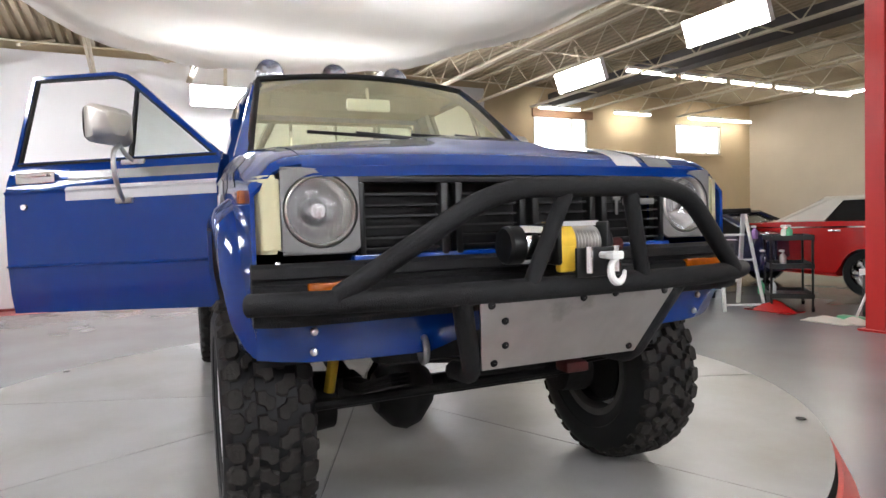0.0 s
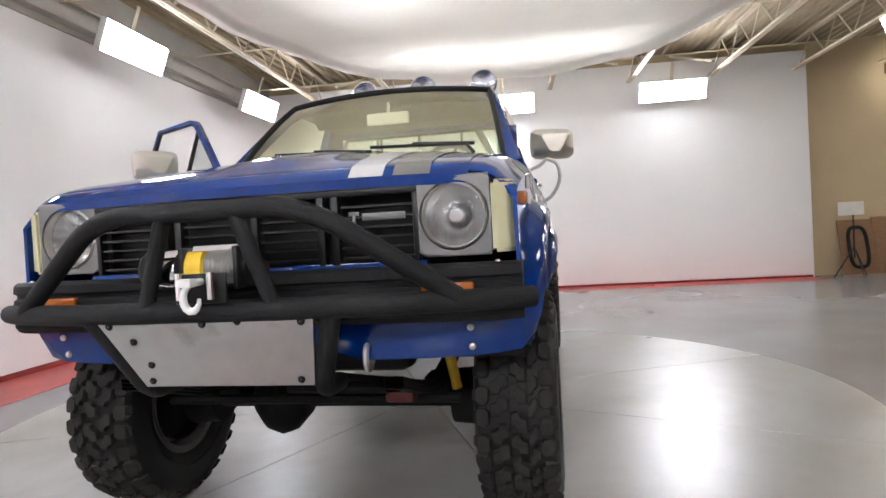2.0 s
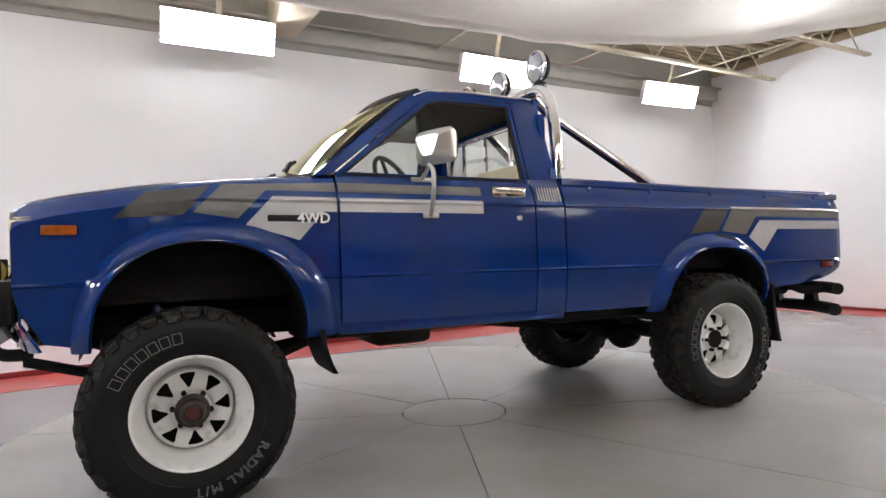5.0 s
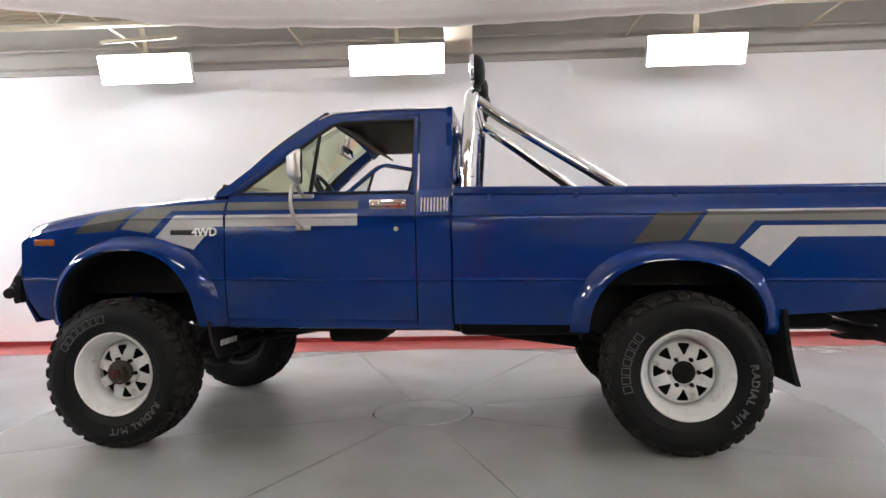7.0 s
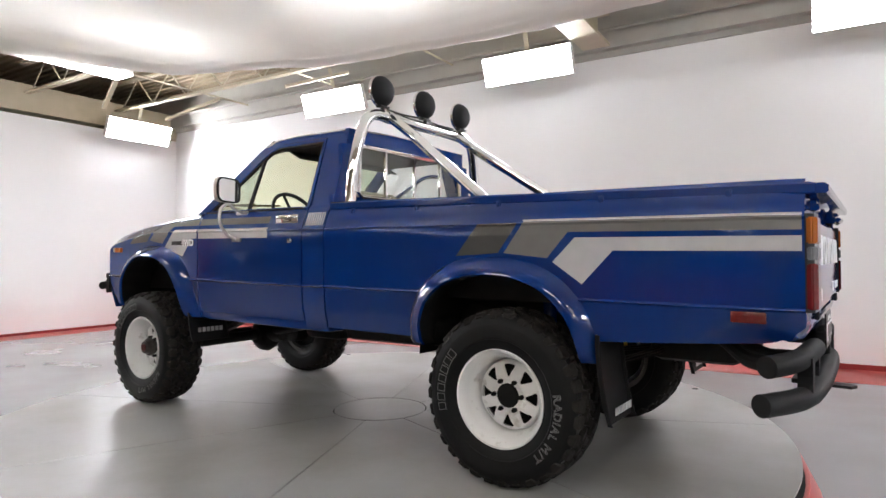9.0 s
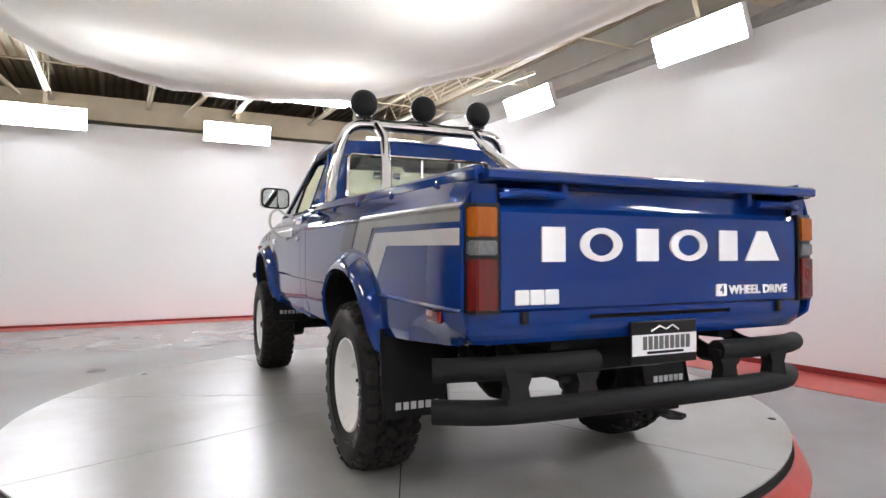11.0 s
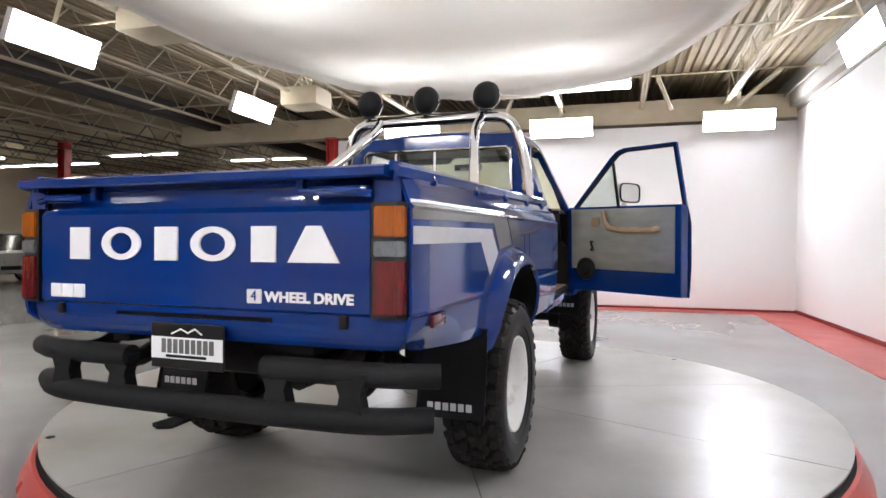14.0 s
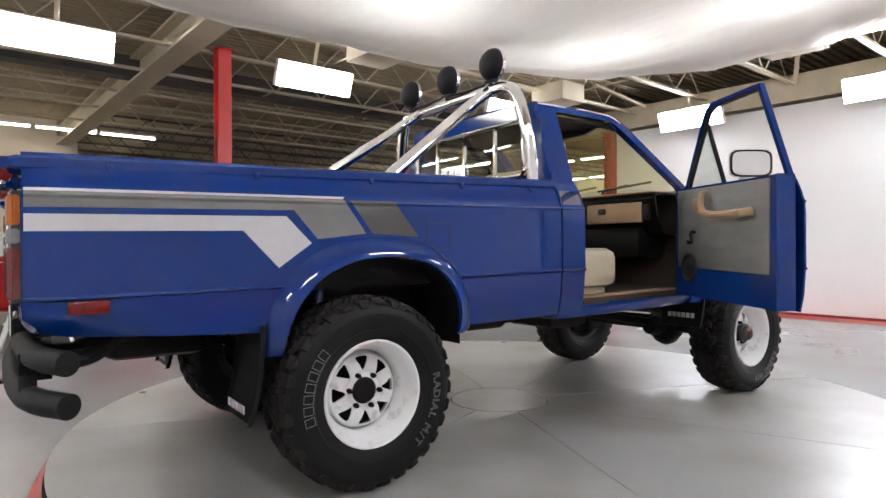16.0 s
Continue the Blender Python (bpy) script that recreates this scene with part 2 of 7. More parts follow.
def fluted():
    """Moulded headlamp glass: part clear, part silvery, with fine vertical flutes."""
    m = mat("fluted_lamp_glass", (0.72, 0.73, 0.73), 0.22, 0.75, 0.12, 40)
    N, L = m.node_tree.nodes, m.node_tree.links
    b = N["Principled BSDF"]
    tc, wv, bp = N.new("ShaderNodeTexCoord"), N.new("ShaderNodeTexWave"), N.new("ShaderNodeBump")
    wv.bands_direction = "Y"
    wv.inputs["Scale"].default_value, wv.inputs["Distortion"].default_value = 26, 1.5
    bp.inputs["Strength"].default_value, bp.inputs["Distance"].default_value = 0.6, 0.004
    L.new(tc.outputs["Object"], wv.inputs["Vector"])
    L.new(wv.outputs["Fac"], bp.inputs["Height"])
    L.new(bp.outputs[0], b.inputs["Normal"])
    t, mx = N.new("ShaderNodeBsdfTransparent"), N.new("ShaderNodeMixShader")
    mx.inputs[0].default_value = 0.16
    L.new(t.outputs[0], mx.inputs[1])
    L.new(b.outputs[0], mx.inputs[2])
    L.new(mx.outputs[0], N["Material Output"].inputs[0])
    return m


M["fluted"] = fluted()
M["reflector"] = mat("reflector", (0.62, 0.62, 0.63), 0.16, 1.0, 0.1, 60)
# the hall
M["wall_white"] = mat("white_wall", (0.86, 0.86, 0.865), 0.75, 0, 0.02, 1.2, bump=0.04, bump_scale=25)
M["floor"] = mat("grey_epoxy_floor", (0.250, 0.250, 0.257), 0.24, 0, 0.14, 0.5, rough_vary=0.0, stain=(0.185, 0.178, 0.165), stain_scale=0.7, stain_at=(0.38, 0.8), spec=0.85, detail=2)
M["turntable"] = mat("turntable_paint", (0.345, 0.342, 0.33), 0.33, 0, 0.16, 0.9, rough_vary=0.0, stain=(0.235, 0.215, 0.175), stain_scale=1.2, stain_at=(0.42, 0.74), spec=0.70, detail=4)
M["joint"] = mat("dark_joint", (0.014, 0.014, 0.013), 0.8)
M["red_paint"] = mat("red_floor_paint", (0.42, 0.055, 0.045), 0.32, 0, 0.15, 3, rough_vary=0.2)
M["red_steel"] = mat("red_painted_steel", (0.42, 0.016, 0.014), 0.35, 0, 0.12, 4)
M["base_red"] = mat("dark_red_baseboard", (0.22, 0.014, 0.013), 0.5, 0, 0.15, 4)
M["tan_wall"] = mat("tan_painted_block", (0.50, 0.395, 0.25), 0.8, 0, 0.06, 2, bump=0.15, bump_scale=30)
M["beige_wall"] = mat("beige_painted_wall", (0.55, 0.48, 0.38), 0.8, 0, 0.05, 2, bump=0.1, bump_scale=25)
M["deck"] = mat("ceiling_deck", (0.335, 0.275, 0.182), 0.75, 0, 0.15, 2.0)
M["joist"] = mat("joist_paint", (0.50, 0.443, 0.325), 0.6, 0, 0.12, 4)
# dark steel; also puts the far shop's dimness into the joist colour
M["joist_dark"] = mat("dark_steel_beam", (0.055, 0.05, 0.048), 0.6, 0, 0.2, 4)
M["grey_beam"] = mat("grey_beam", (0.40, 0.385, 0.35), 0.7, 0, 0.1, 3)
M["lamp_case"] = mat("white_lamp_case", (0.75, 0.75, 0.75), 0.4, 0, 0.04, 6)
M["tube_glow"] = glow("lit_tube", (0.927, 0.945, 1.012), TUBE_POWER)
# same tubes, strength set by row: shop side dimmed, rear and front raised
M["tube_glow_dim"] = glow("lit_dim_tube", (1.0, 0.96, 0.93), TUBE_POWER * 0.43)
M["tube_glow_rear"] = glow("lit_rear_tube", (0.927, 0.945, 1.012), TUBE_POWER * 2.0)
M["tube_glow_front"] = glow("lit_front_tube", (0.927, 0.945, 1.012), TUBE_POWER * 1.7)
M["strip_glow"] = glow("lit_strip", (1.0, 0.96, 0.88), STRIP_POWER)
M["day"] = glow("bright_daylight_pane", (0.95, 0.98, 1.0), 5.0)
M["white_plastic"] = mat("white_plastic", (0.7, 0.7, 0.68), 0.45)
M["wood"] = mat("brown_board", (0.21, 0.11, 0.055), 0.6, 0, 0.25, 5, stretch=(1, 1, 6))
M["car_red"] = mat("red_car_paint", (0.42, 0.008, 0.008), 0.25, 0, 0.05, 3, coat=0.9)
M["car_blue"] = mat("dark_blue_car_paint", (0.012, 0.014, 0.055), 0.25, 0, 0.05, 3, coat=0.9)
M["car_black"] = mat("black_car_paint", (0.012, 0.012, 0.013), 0.2, 0, 0.05, 3, coat=0.9)
M["car_silver"] = mat("silver_car_paint", (0.45, 0.45, 0.43), 0.3, 0.4, 0.05, 3, coat=0.7)
M["car_paint_white"] = mat("white_car_paint", (0.68, 0.68, 0.66), 0.3, 0, 0.04, 3, coat=0.7)
M["car_white"] = mat("white_soft_top", (0.66, 0.63, 0.56), 0.7, 0, 0.05, 8)
M["dark_glass"] = mat("dark_window", (0.012, 0.013, 0.014), 0.12, 0, 0.1, 4, spec=0.3)


def fabric():
    m = bpy.data.materials.new("white_fabric")
    m.use_nodes = True
    N, L = m.node_tree.nodes, m.node_tree.links
    N.remove(N["Principled BSDF"])
    d, t, mx = N.new("ShaderNodeBsdfDiffuse"), N.new("ShaderNodeBsdfTranslucent"), N.new("ShaderNodeMixShader")
    n = N.new("ShaderNodeTexNoise")
    n.inputs["Scale"].default_value, n.inputs["Detail"].default_value = 2.2, 6
    tc = N.new("ShaderNodeTexCoord")
    mp = N.new("ShaderNodeMapping")
    mp.inputs["Scale"].default_value = (1, 0.35, 1)
    L.new(tc.outputs["Object"], mp.inputs[0])
    L.new(mp.outputs[0], n.inputs["Vector"])
    bp = N.new("ShaderNodeBump")
    bp.inputs["Strength"].default_value, bp.inputs["Distance"].default_value = 0.5, 0.06
    L.new(n.outputs[0], bp.inputs["Height"])
    L.new(bp.outputs[0], d.inputs["Normal"])
    d.inputs[0].default_value = (0.80, 0.785, 0.75, 1)
    t.inputs[0].default_value = (0.78, 0.76, 0.70, 1)
    mx.inputs[0].default_value = 0.23
    L.new(d.outputs[0], mx.inputs[1])
    L.new(t.outputs[0], mx.inputs[2])
    L.new(mx.outputs[0], N["Material Output"].inputs[0])
    return m


M["fabric"] = fabric()

# ---- the hall ----
U0, U1, V0, V1, VH = -8.5, 8.3, -4.33, 15.5, 24.0   # rear wall, front panel, right wall, beige wall, far end of the hall
UH = 18.5                                             # far front wall of the shop


def hall(name, bm, material, label="", category="", smooth=False):
    ob = part(name, bm, material, smooth=smooth)
    ob.matrix_basis = ROOM
    return tagged(ob, label, category, kind="structure")


hall("ground", boxes((U0 - 0.4, UH + 0.4, V0 - 0.4, VH + 0.4, FLOOR - 0.3, FLOOR)), M["floor"], "polished grey epoxy shop floor", "floor")
hall("red_floor_band", boxes((U0, U1, V0, V0 + 0.8, FLOOR - 0.01, FLOOR + 0.004), (U0, U0 + 0.7, V0 + 0.8, 6.08, FLOOR - 0.01, FLOOR + 0.004), (U1 - 0.55, U1, V0 + 0.8, 5.02, FLOOR - 0.01, FLOOR + 0.004)), M["red_paint"], "worn red painted band along the wall base", "floor marking")
hall("baseboard", boxes((U0, U1, V0, V0 + 0.02, FLOOR + 0.004, FLOOR + 0.060), (U0, U0 + 0.02, V0 + 0.02, 6.08, FLOOR + 0.004, FLOOR + 0.045), (U1 - 0.02, U1, V0 + 0.02, 4.86, FLOOR + 0.004, FLOOR + 0.045)), M["base_red"], "dark red baseboard strip", "baseboard")
hall("wall_right", boxes((U0, U1, V0 - 0.25, V0, FLOOR, 3.52)), M["wall_white"], "smooth white studio wall", "wall")
hall("wall_rear", boxes((U0 - 0.15, U0, V0 - 0.25, 6.11, FLOOR, 4.05)), M["wall_white"], "white studio panel in front of block wall", "wall")
hall("wall_front", boxes((U1, U1 + 0.12, V0 - 0.25, 4.86, FLOOR, 3.36)), M["wall_white"], "white studio wall panel beside red post", "wall")
hall("beam_right", boxes((U0, U1 + 1, V0 - 0.27, V0 + 0.02, 3.525, DECK), (U0, U1 + 1, V0 + 0.02, V0 + 0.14, 3.60, 3.86)), M["grey_beam"], "grey painted beam over the studio wall", "beam")
hall("beam_front", boxes((U1 - 0.02, U1 + 0.3, V0, 9.0, 3.42, 3.86)), M["joist"], "beige painted steel beam over the wall panel", "beam")
hall("beam_girder", boxes((-0.42, -0.08, V0 + 0.14, V1 + 2, 3.62, 3.66), (-0.27, -0.23, V0 + 0.14, V1 + 2, 3.66, 4.0), (-0.42, -0.08, V0 + 0.14, V1 + 2, 4.0, 4.04), (-0.10, -0.085, V0 + 0.14, V1 + 2, 3.66, 4.0)), M["joist"], "beige painted steel girder on a red column", "beam")
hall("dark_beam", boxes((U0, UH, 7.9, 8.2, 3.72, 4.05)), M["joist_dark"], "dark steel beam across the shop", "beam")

# block wall with two window openings
def wall_with_holes(u0, u1, v0, v1, z0, z1, holes):
    bm = bmesh.new()
    cuts = sorted({v0, v1, *[h[0] for h in holes], *[h[1] for h in holes]})
    for a, b in zip(cuts, cuts[1:]):
        mid = (a + b) / 2
        hs = [h for h in holes if h[0] < mid < h[1]]
        if hs:
            box(bm, u0, u1, a, b, z0, hs[0][2])
            box(bm, u0, u1, a, b, hs[0][3], z1)
        else:
            box(bm, u0, u1, a, b, z0, z1)
    return bm


WINDOWS = [(7.64, 9.30, 2.81, 3.60), (12.43, 14.25, 2.77, 3.60)]
hall("wall_rear_block", wall_with_holes(U0 - 0.55, U0 - 0.25, V0 - 0.3, V1 + 0.3, FLOOR, DECK, WINDOWS), M["tan_wall"], "tan painted concrete block wall", "wall")
hall("wall_beige", boxes((U0 - 0.5, 0.06, V1, V1 + 0.3, FLOOR, 3.85), (-0.24, 0.06, V1 + 0.3, VH, FLOOR, 3.85)), M["beige_wall"], "beige painted block wall", "wall")
hall("wall_far", boxes((-0.4, UH + 0.3, VH, VH + 0.3, FLOOR, DECK), (UH, UH + 0.3, V0, VH, FLOOR, DECK)), M["beige_wall"], "beige painted far wall of the shop", "wall")
hall("wall_closing", boxes((U1 + 0.12, UH, V0 - 0.25, V0, FLOOR, DECK), (U0 - 0.5, -0.4, V1 + 0.02, V1 + 0.3, 3.85, DECK)), M["beige_wall"], "plain beige wall closing the shop", "wall")
for k, (a, b, z0, z1) in enumerate(WINDOWS):
    w = group_thing("window_%d" % (k + 1), ROOM, "small high daylit window with frosted panes", "window", kind="structure")
    e, t = U0 - 0.26, 0.05
    part("window_frame", boxes((e - 0.1, e - 0.02, a, b, z0, z0 + t), (e - 0.1, e - 0.02, a, b, z1 - t, z1), (e - 0.1, e - 0.02, a, a + t, z0 + t, z1 - t), (e - 0.1, e - 0.02, b - t, b, z0 + t, z1 - t), (e - 0.1, e - 0.02, (a + b) / 2 + 0.35, (a + b) / 2 + 0.38, z0 + t, z1 - t)), M["grey_beam"], w, smooth=False)
    part("pane", boxes((e - 0.09, e - 0.08, a + t, b - t, z0 + t, z1 - t)), M["day"], w, smooth=False)
    part("window_sill", boxes((e - 0.02, e + 0.08, a - 0.03, b + 0.03, z0 - 0.05, z0 - 0.01)), M["tan_wall"], w, smooth=False)
    if k == 0:
        part("roller_blind", boxes((e, e + 0.06, a - 0.05, b + 0.15, z1 - 0.06, z1 + 0.14), bevel=0.01), M["wood"], w, "rolled brown blind")

# ceiling: ribbed deck
bm = bmesh.new()
rows = []
v = V0 - 0.3
while v < VH + 0.3:
    for dv, dz in ((0.0, 0.0), (0.07, 0.0), (0.09, 0.045), (0.13, 0.045)):
        rows.append([(U0 - 0.5, v + dv, DECK + dz), (UH + 0.3, v + dv, DECK + dz)])
    v += 0.15
grid(bm, rows)
ceil = hall("ceiling", bm, M["deck"], "ribbed steel roof deck in dull tan paint", "ceiling")
hall("ceiling_roof", boxes((U0 - 0.6, UH + 0.4, V0 - 0.4, VH + 0.4, DECK + 0.08, DECK + 0.2)), M["deck"], "flat roof above the deck", "ceiling")


def joist(u0, u1, z0=3.72, z1=4.2):
    """Open-web bar joist along u."""
    bm = bmesh.new()
    for z in (z0, z1):
        box(bm, u0, u1, -0.045, -0.006, z - 0.018, z + 0.018)
        box(bm, u0, u1, 0.006, 0.045, z - 0.018, z + 0.018)
    u, up = u0 + 0.25, True
    while u < u1 - 0.5:
        tube(bm, [(u, 0, z0 if up else z1), (u + 0.45, 0, z1 if up else z0)], 0.012, 6)
        u, up = u + 0.45, not up
    return bm


JV = [-3.1, -1.6, -0.1, 1.4, 2.9, 4.4, 5.9, 7.4, 9.0, 10.6, 12.2]
first = {}
for span, (a, b) in (("rear", (U0, -0.25)), ("front", (-0.25, U1 + 0.1))):
    for v in JV:
        if span not in first:
            j = tagged(part("bar_joist", joist(a, b), M["joist"], smooth=False), "open-web steel bar joist, cream paint", "roof joist", "roof joists")
            first[span] = j
            j.matrix_basis = ROOM @ Matrix.Translation((0, v, 0))
        else:
            copy_thing(first[span], ROOM @ Matrix.Translation((0, v, 0)))
# joists beyond the studio: shade of the shop is in the dark colour
far_j = tagged(part("bar_joist", joist(U1 + 0.3, UH), M["joist_dark"], smooth=False), "open-web steel bar joist, the shop's dimness put in its dark colour", "roof joist", "roof joists")
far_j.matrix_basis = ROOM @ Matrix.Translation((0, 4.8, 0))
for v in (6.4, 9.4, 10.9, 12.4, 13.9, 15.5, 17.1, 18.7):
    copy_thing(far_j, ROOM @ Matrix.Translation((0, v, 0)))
# same darkened colour in place of shade
mid_j = tagged(part("bar_joist", joist(-0.25, U1), M["joist_dark"], smooth=False), "open-web steel bar joist, the shop's dimness put in its dark colour", "roof joist", "roof joists")
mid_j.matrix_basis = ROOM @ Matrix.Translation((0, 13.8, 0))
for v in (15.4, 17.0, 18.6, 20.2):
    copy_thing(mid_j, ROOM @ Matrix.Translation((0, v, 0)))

# cross bridging bars and conduits under the deck
bm = bmesh.new()
for u in (-6.8, -4.6, -2.4, 1.8, 3.9, 6.0):
    tube(bm, [(u, V0 + 0.2, 3.74), (u, 12.6, 3.74)], 0.014, 6)
hall("bridging_rods", bm, M["joist"], "thin steel bridging rods between joists", "roof rod")
bm = bmesh.new()
tube(bm, [(U0, V0 + 0.22, 3.80), (U1, V0 + 0.22, 3.80)], 0.022, 8)
hall("conduit", bm, M["grey_beam"], "grey conduit pipe along the beam", "pipe")

# short angled canopy struts at the studio edge
bm = bmesh.new()
box(bm, -0.03, 0.03, -0.5, 0.5, -0.02, 0.02)
st = tagged(part("angle_bracket", bm, M["joist"], smooth=False), "cream steel angle brace under the roof edge", "brace", "roof braces")
places = [(-7.9, 3.9, 3.92, 0.6), (-7.7, 2.3, 3.95, 0.4), (-7.6, -2.3, 3.95, -0.4), (6.3, 3.4, 3.58, -0.5), (6.4, -3.3, 3.55, 0.5), (6.6, 0.7, 3.55, 0.4), (6.4, -1.9, 3.55, -0.3), (3.5, -3.2, 3.58, 1.1), (-7.9, -0.6, 3.95, 0.2)]
for i, (u, v, z, a) in enumerate(places):
    m = ROOM @ Matrix.Translation((u, v, z)) @ Euler((0.35, 0, 1.57 + a)).to_matrix().to_4x4()
    if i == 0:
        st.matrix_basis = m
    else:
        copy_thing(st, m)


# red column and post
def column(u, v, w, z1):
    bm = bmesh.new()
    box(bm, -w / 2, w / 2, -w / 2, -w / 2 + 0.015, FLOOR, z1)
    box(bm, -w / 2, w / 2, w / 2 - 0.015, w / 2, FLOOR, z1)
    box(bm, -0.008, 0.008, -w / 2 + 0.015, w / 2 - 0.015, FLOOR, z1)
    box(bm, -w / 2 - 0.05, w / 2 + 0.05, -w / 2 - 0.05, w / 2 + 0.05, FLOOR, FLOOR + 0.02)
    box(bm, -w / 2 - 0.03, w / 2 + 0.03, -w / 2 - 0.03, w / 2 + 0.03, z1, z1 + 0.02)
    ob = part("steel_column", bm, M["red_steel"], smooth=False)
    ob.matrix_basis = ROOM @ Matrix.Translation((u, v, 0))
    return tagged(ob, "glossy red painted steel column on base plate", "column", kind="structure")


column(0.13, 5.36, 0.175, 3.60)
column(U1 - 0.02, 5.0, 0.20, 3.40)
column(9.6, 14.0, 0.25, 3.9)

# ---- light banks ----
def light_bank():
    """Six-tube high-bay fixture, 1.17 by 0.36; it faces -y, the top tips forward."""
    b = group_thing("light_bank", Matrix(), "bright white six-tube light bank hung from the roof", "light fixture", "studio light banks")
    bm = bmesh.new()
    box(bm, -0.585, 0.585, 0.035, 0.06, -0.18, 0.18)
    box(bm, -0.60, -0.585, -0.02, 0.06, -0.18, 0.18)
    box(bm, 0.585, 0.60, -0.02, 0.06, -0.18, 0.18)
    box(bm, -0.585, 0.585, 0.0, 0.035, 0.172, 0.18)
    box(bm, -0.585, 0.585, 0.0, 0.035, -0.18, -0.172)
    box(bm, -0.25, 0.25, 0.06, 0.12, -0.06, 0.06)
    part("housing", bm, M["lamp_case"], b, smooth=False)
    bm = bmesh.new()
    box(bm, -0.03, 0.03, 0.09, 0.10, 0.04, 0.5)
    part("hanger", bm, M["joist"], b, smooth=False)
    bm = bmesh.new()
    tube(bm, [(-0.592, 0, 0), (0.592, 0, 0)], 0.0265, 8)
    first = part("tube", bm, M["tube_glow"], b)
    first.location = (0, 0.0, -0.15)
    for k in range(1, 6):
        share("tube", first.data, b, Matrix.Translation((0, 0, -0.15 + 0.06 * k)))
    return b


def bank_at(u, v, z, facing, tilt=20):
    """facing: degrees about z in the room, 0 faces -v."""
    return ROOM @ Matrix.Translation((u, v, z)) @ Matrix.Rotation(radians(facing), 4, "Z") @ Matrix.Rotation(radians(tilt), 4, "X")


BANKS = [(3.79, -3.86, 3.435, 180), (0.53, -3.81, 3.43, 180), (-3.16, -3.78, 3.42, 180), (-6.62, -3.72, 3.42, 177),
         (7.78, 2.94, 3.32, -90), (7.80, -0.10, 3.32, -90), (7.84, -3.26, 3.32, -90),
         (-8.08, 3.60, 3.41, 90), (-8.12, 0.475, 3.41, 90),
         (1.44, 5.25, 3.43, 0), (5.32, 5.08, 3.46, 0), (-1.73, 5.52, 3.42, 0), (-4.83, 5.80, 3.46, 0)]
bank = light_bank()
bank.matrix_basis = bank_at(*BANKS[0])
for spec in BANKS[1:]:
    c = copy_thing(bank, bank_at(*spec))
    # each row's strength is tuned to balance the light on walls and truck
    row_glow = "tube_glow_dim" if spec[1] > 5 else "tube_glow_rear" if spec[0] < -7 else "tube_glow_front" if spec[0] > 6 else ""
    for k in c.children:
        if row_glow and k.name.startswith("tube"):
            k.material_slots[0].link = "OBJECT"
            k.material_slots[0].material = M[row_glow]
# banks lying above the cloth, and one past its front end
for u, v, z in ((3.2, -0.35, 4.1), (3.2, 1.6, 4.1), (0.6, -0.5, 4.1), (0.6, 1.6, 4.1), (-1.8, -0.4, 4.1), (-1.8, 1.6, 4.1), (-4.2, -0.2, 4.1), (-4.2, 1.4, 4.1), (5.15, -0.75, 3.42)):
    copy_thing(bank, bank_at(u, v, z, 90, 90))


# strip lights of the shop
def strip_light(n, gap=1.3):
    s = group_thing("strip_light", Matrix(), "row of white fluorescent strip lights under the roof", "light fixture", "shop strip lights")
    for k in range(n):
        part("case", boxes((k * gap, k * gap + 1.22, -0.05, 0.05, 0.03, 0.09), bevel=0.008), M["lamp_case"], s, smooth=False)
        bm = bmesh.new()
        tube(bm, [(k * gap + 0.02, -0.022, 0.01), (k * gap + 1.20, -0.022, 0.01)], 0.019, 8)
        tube(bm, [(k * gap + 0.02, 0.022, 0.01), (k * gap + 1.20, 0.022, 0.01)], 0.019, 8)
        part("tube", bm, M["strip_glow"], s)
    return s


for n, rows in ((5, [(-5.05, 7.1, 3.72, 90)]), (5, [(1.45, 13.6, 3.70, 180), (17.6, 8.5, 3.75, 90), (12.3, 15.5, 3.7, 90)]),
                (1, [(-8.4, 7.55, 3.68, 90), (-8.4, 9.90, 3.68, 90), (13.0, 8.2, 3.72, 90), (13.0, 9.7, 3.72, 90)]),
                (2, [(-8.4, 12.55, 3.68, 90), (11.2, 11.5, 3.72, 90)]),
                (4, [(10.6, 17.5, 3.7, 90), (2.6, 17.6, 3.7, 90)])):
    s = strip_light(n, 1.43 if rows[0][0] == -5.05 else 1.3)
    for i, (u, v, z, a) in enumerate(rows):
        m = ROOM @ Matrix.Translation((u, v, z)) @ Matrix.Rotation(radians(a), 4, "Z")
        if i == 0:
            s.matrix_basis = m
        else:
            copy_thing(s, m)

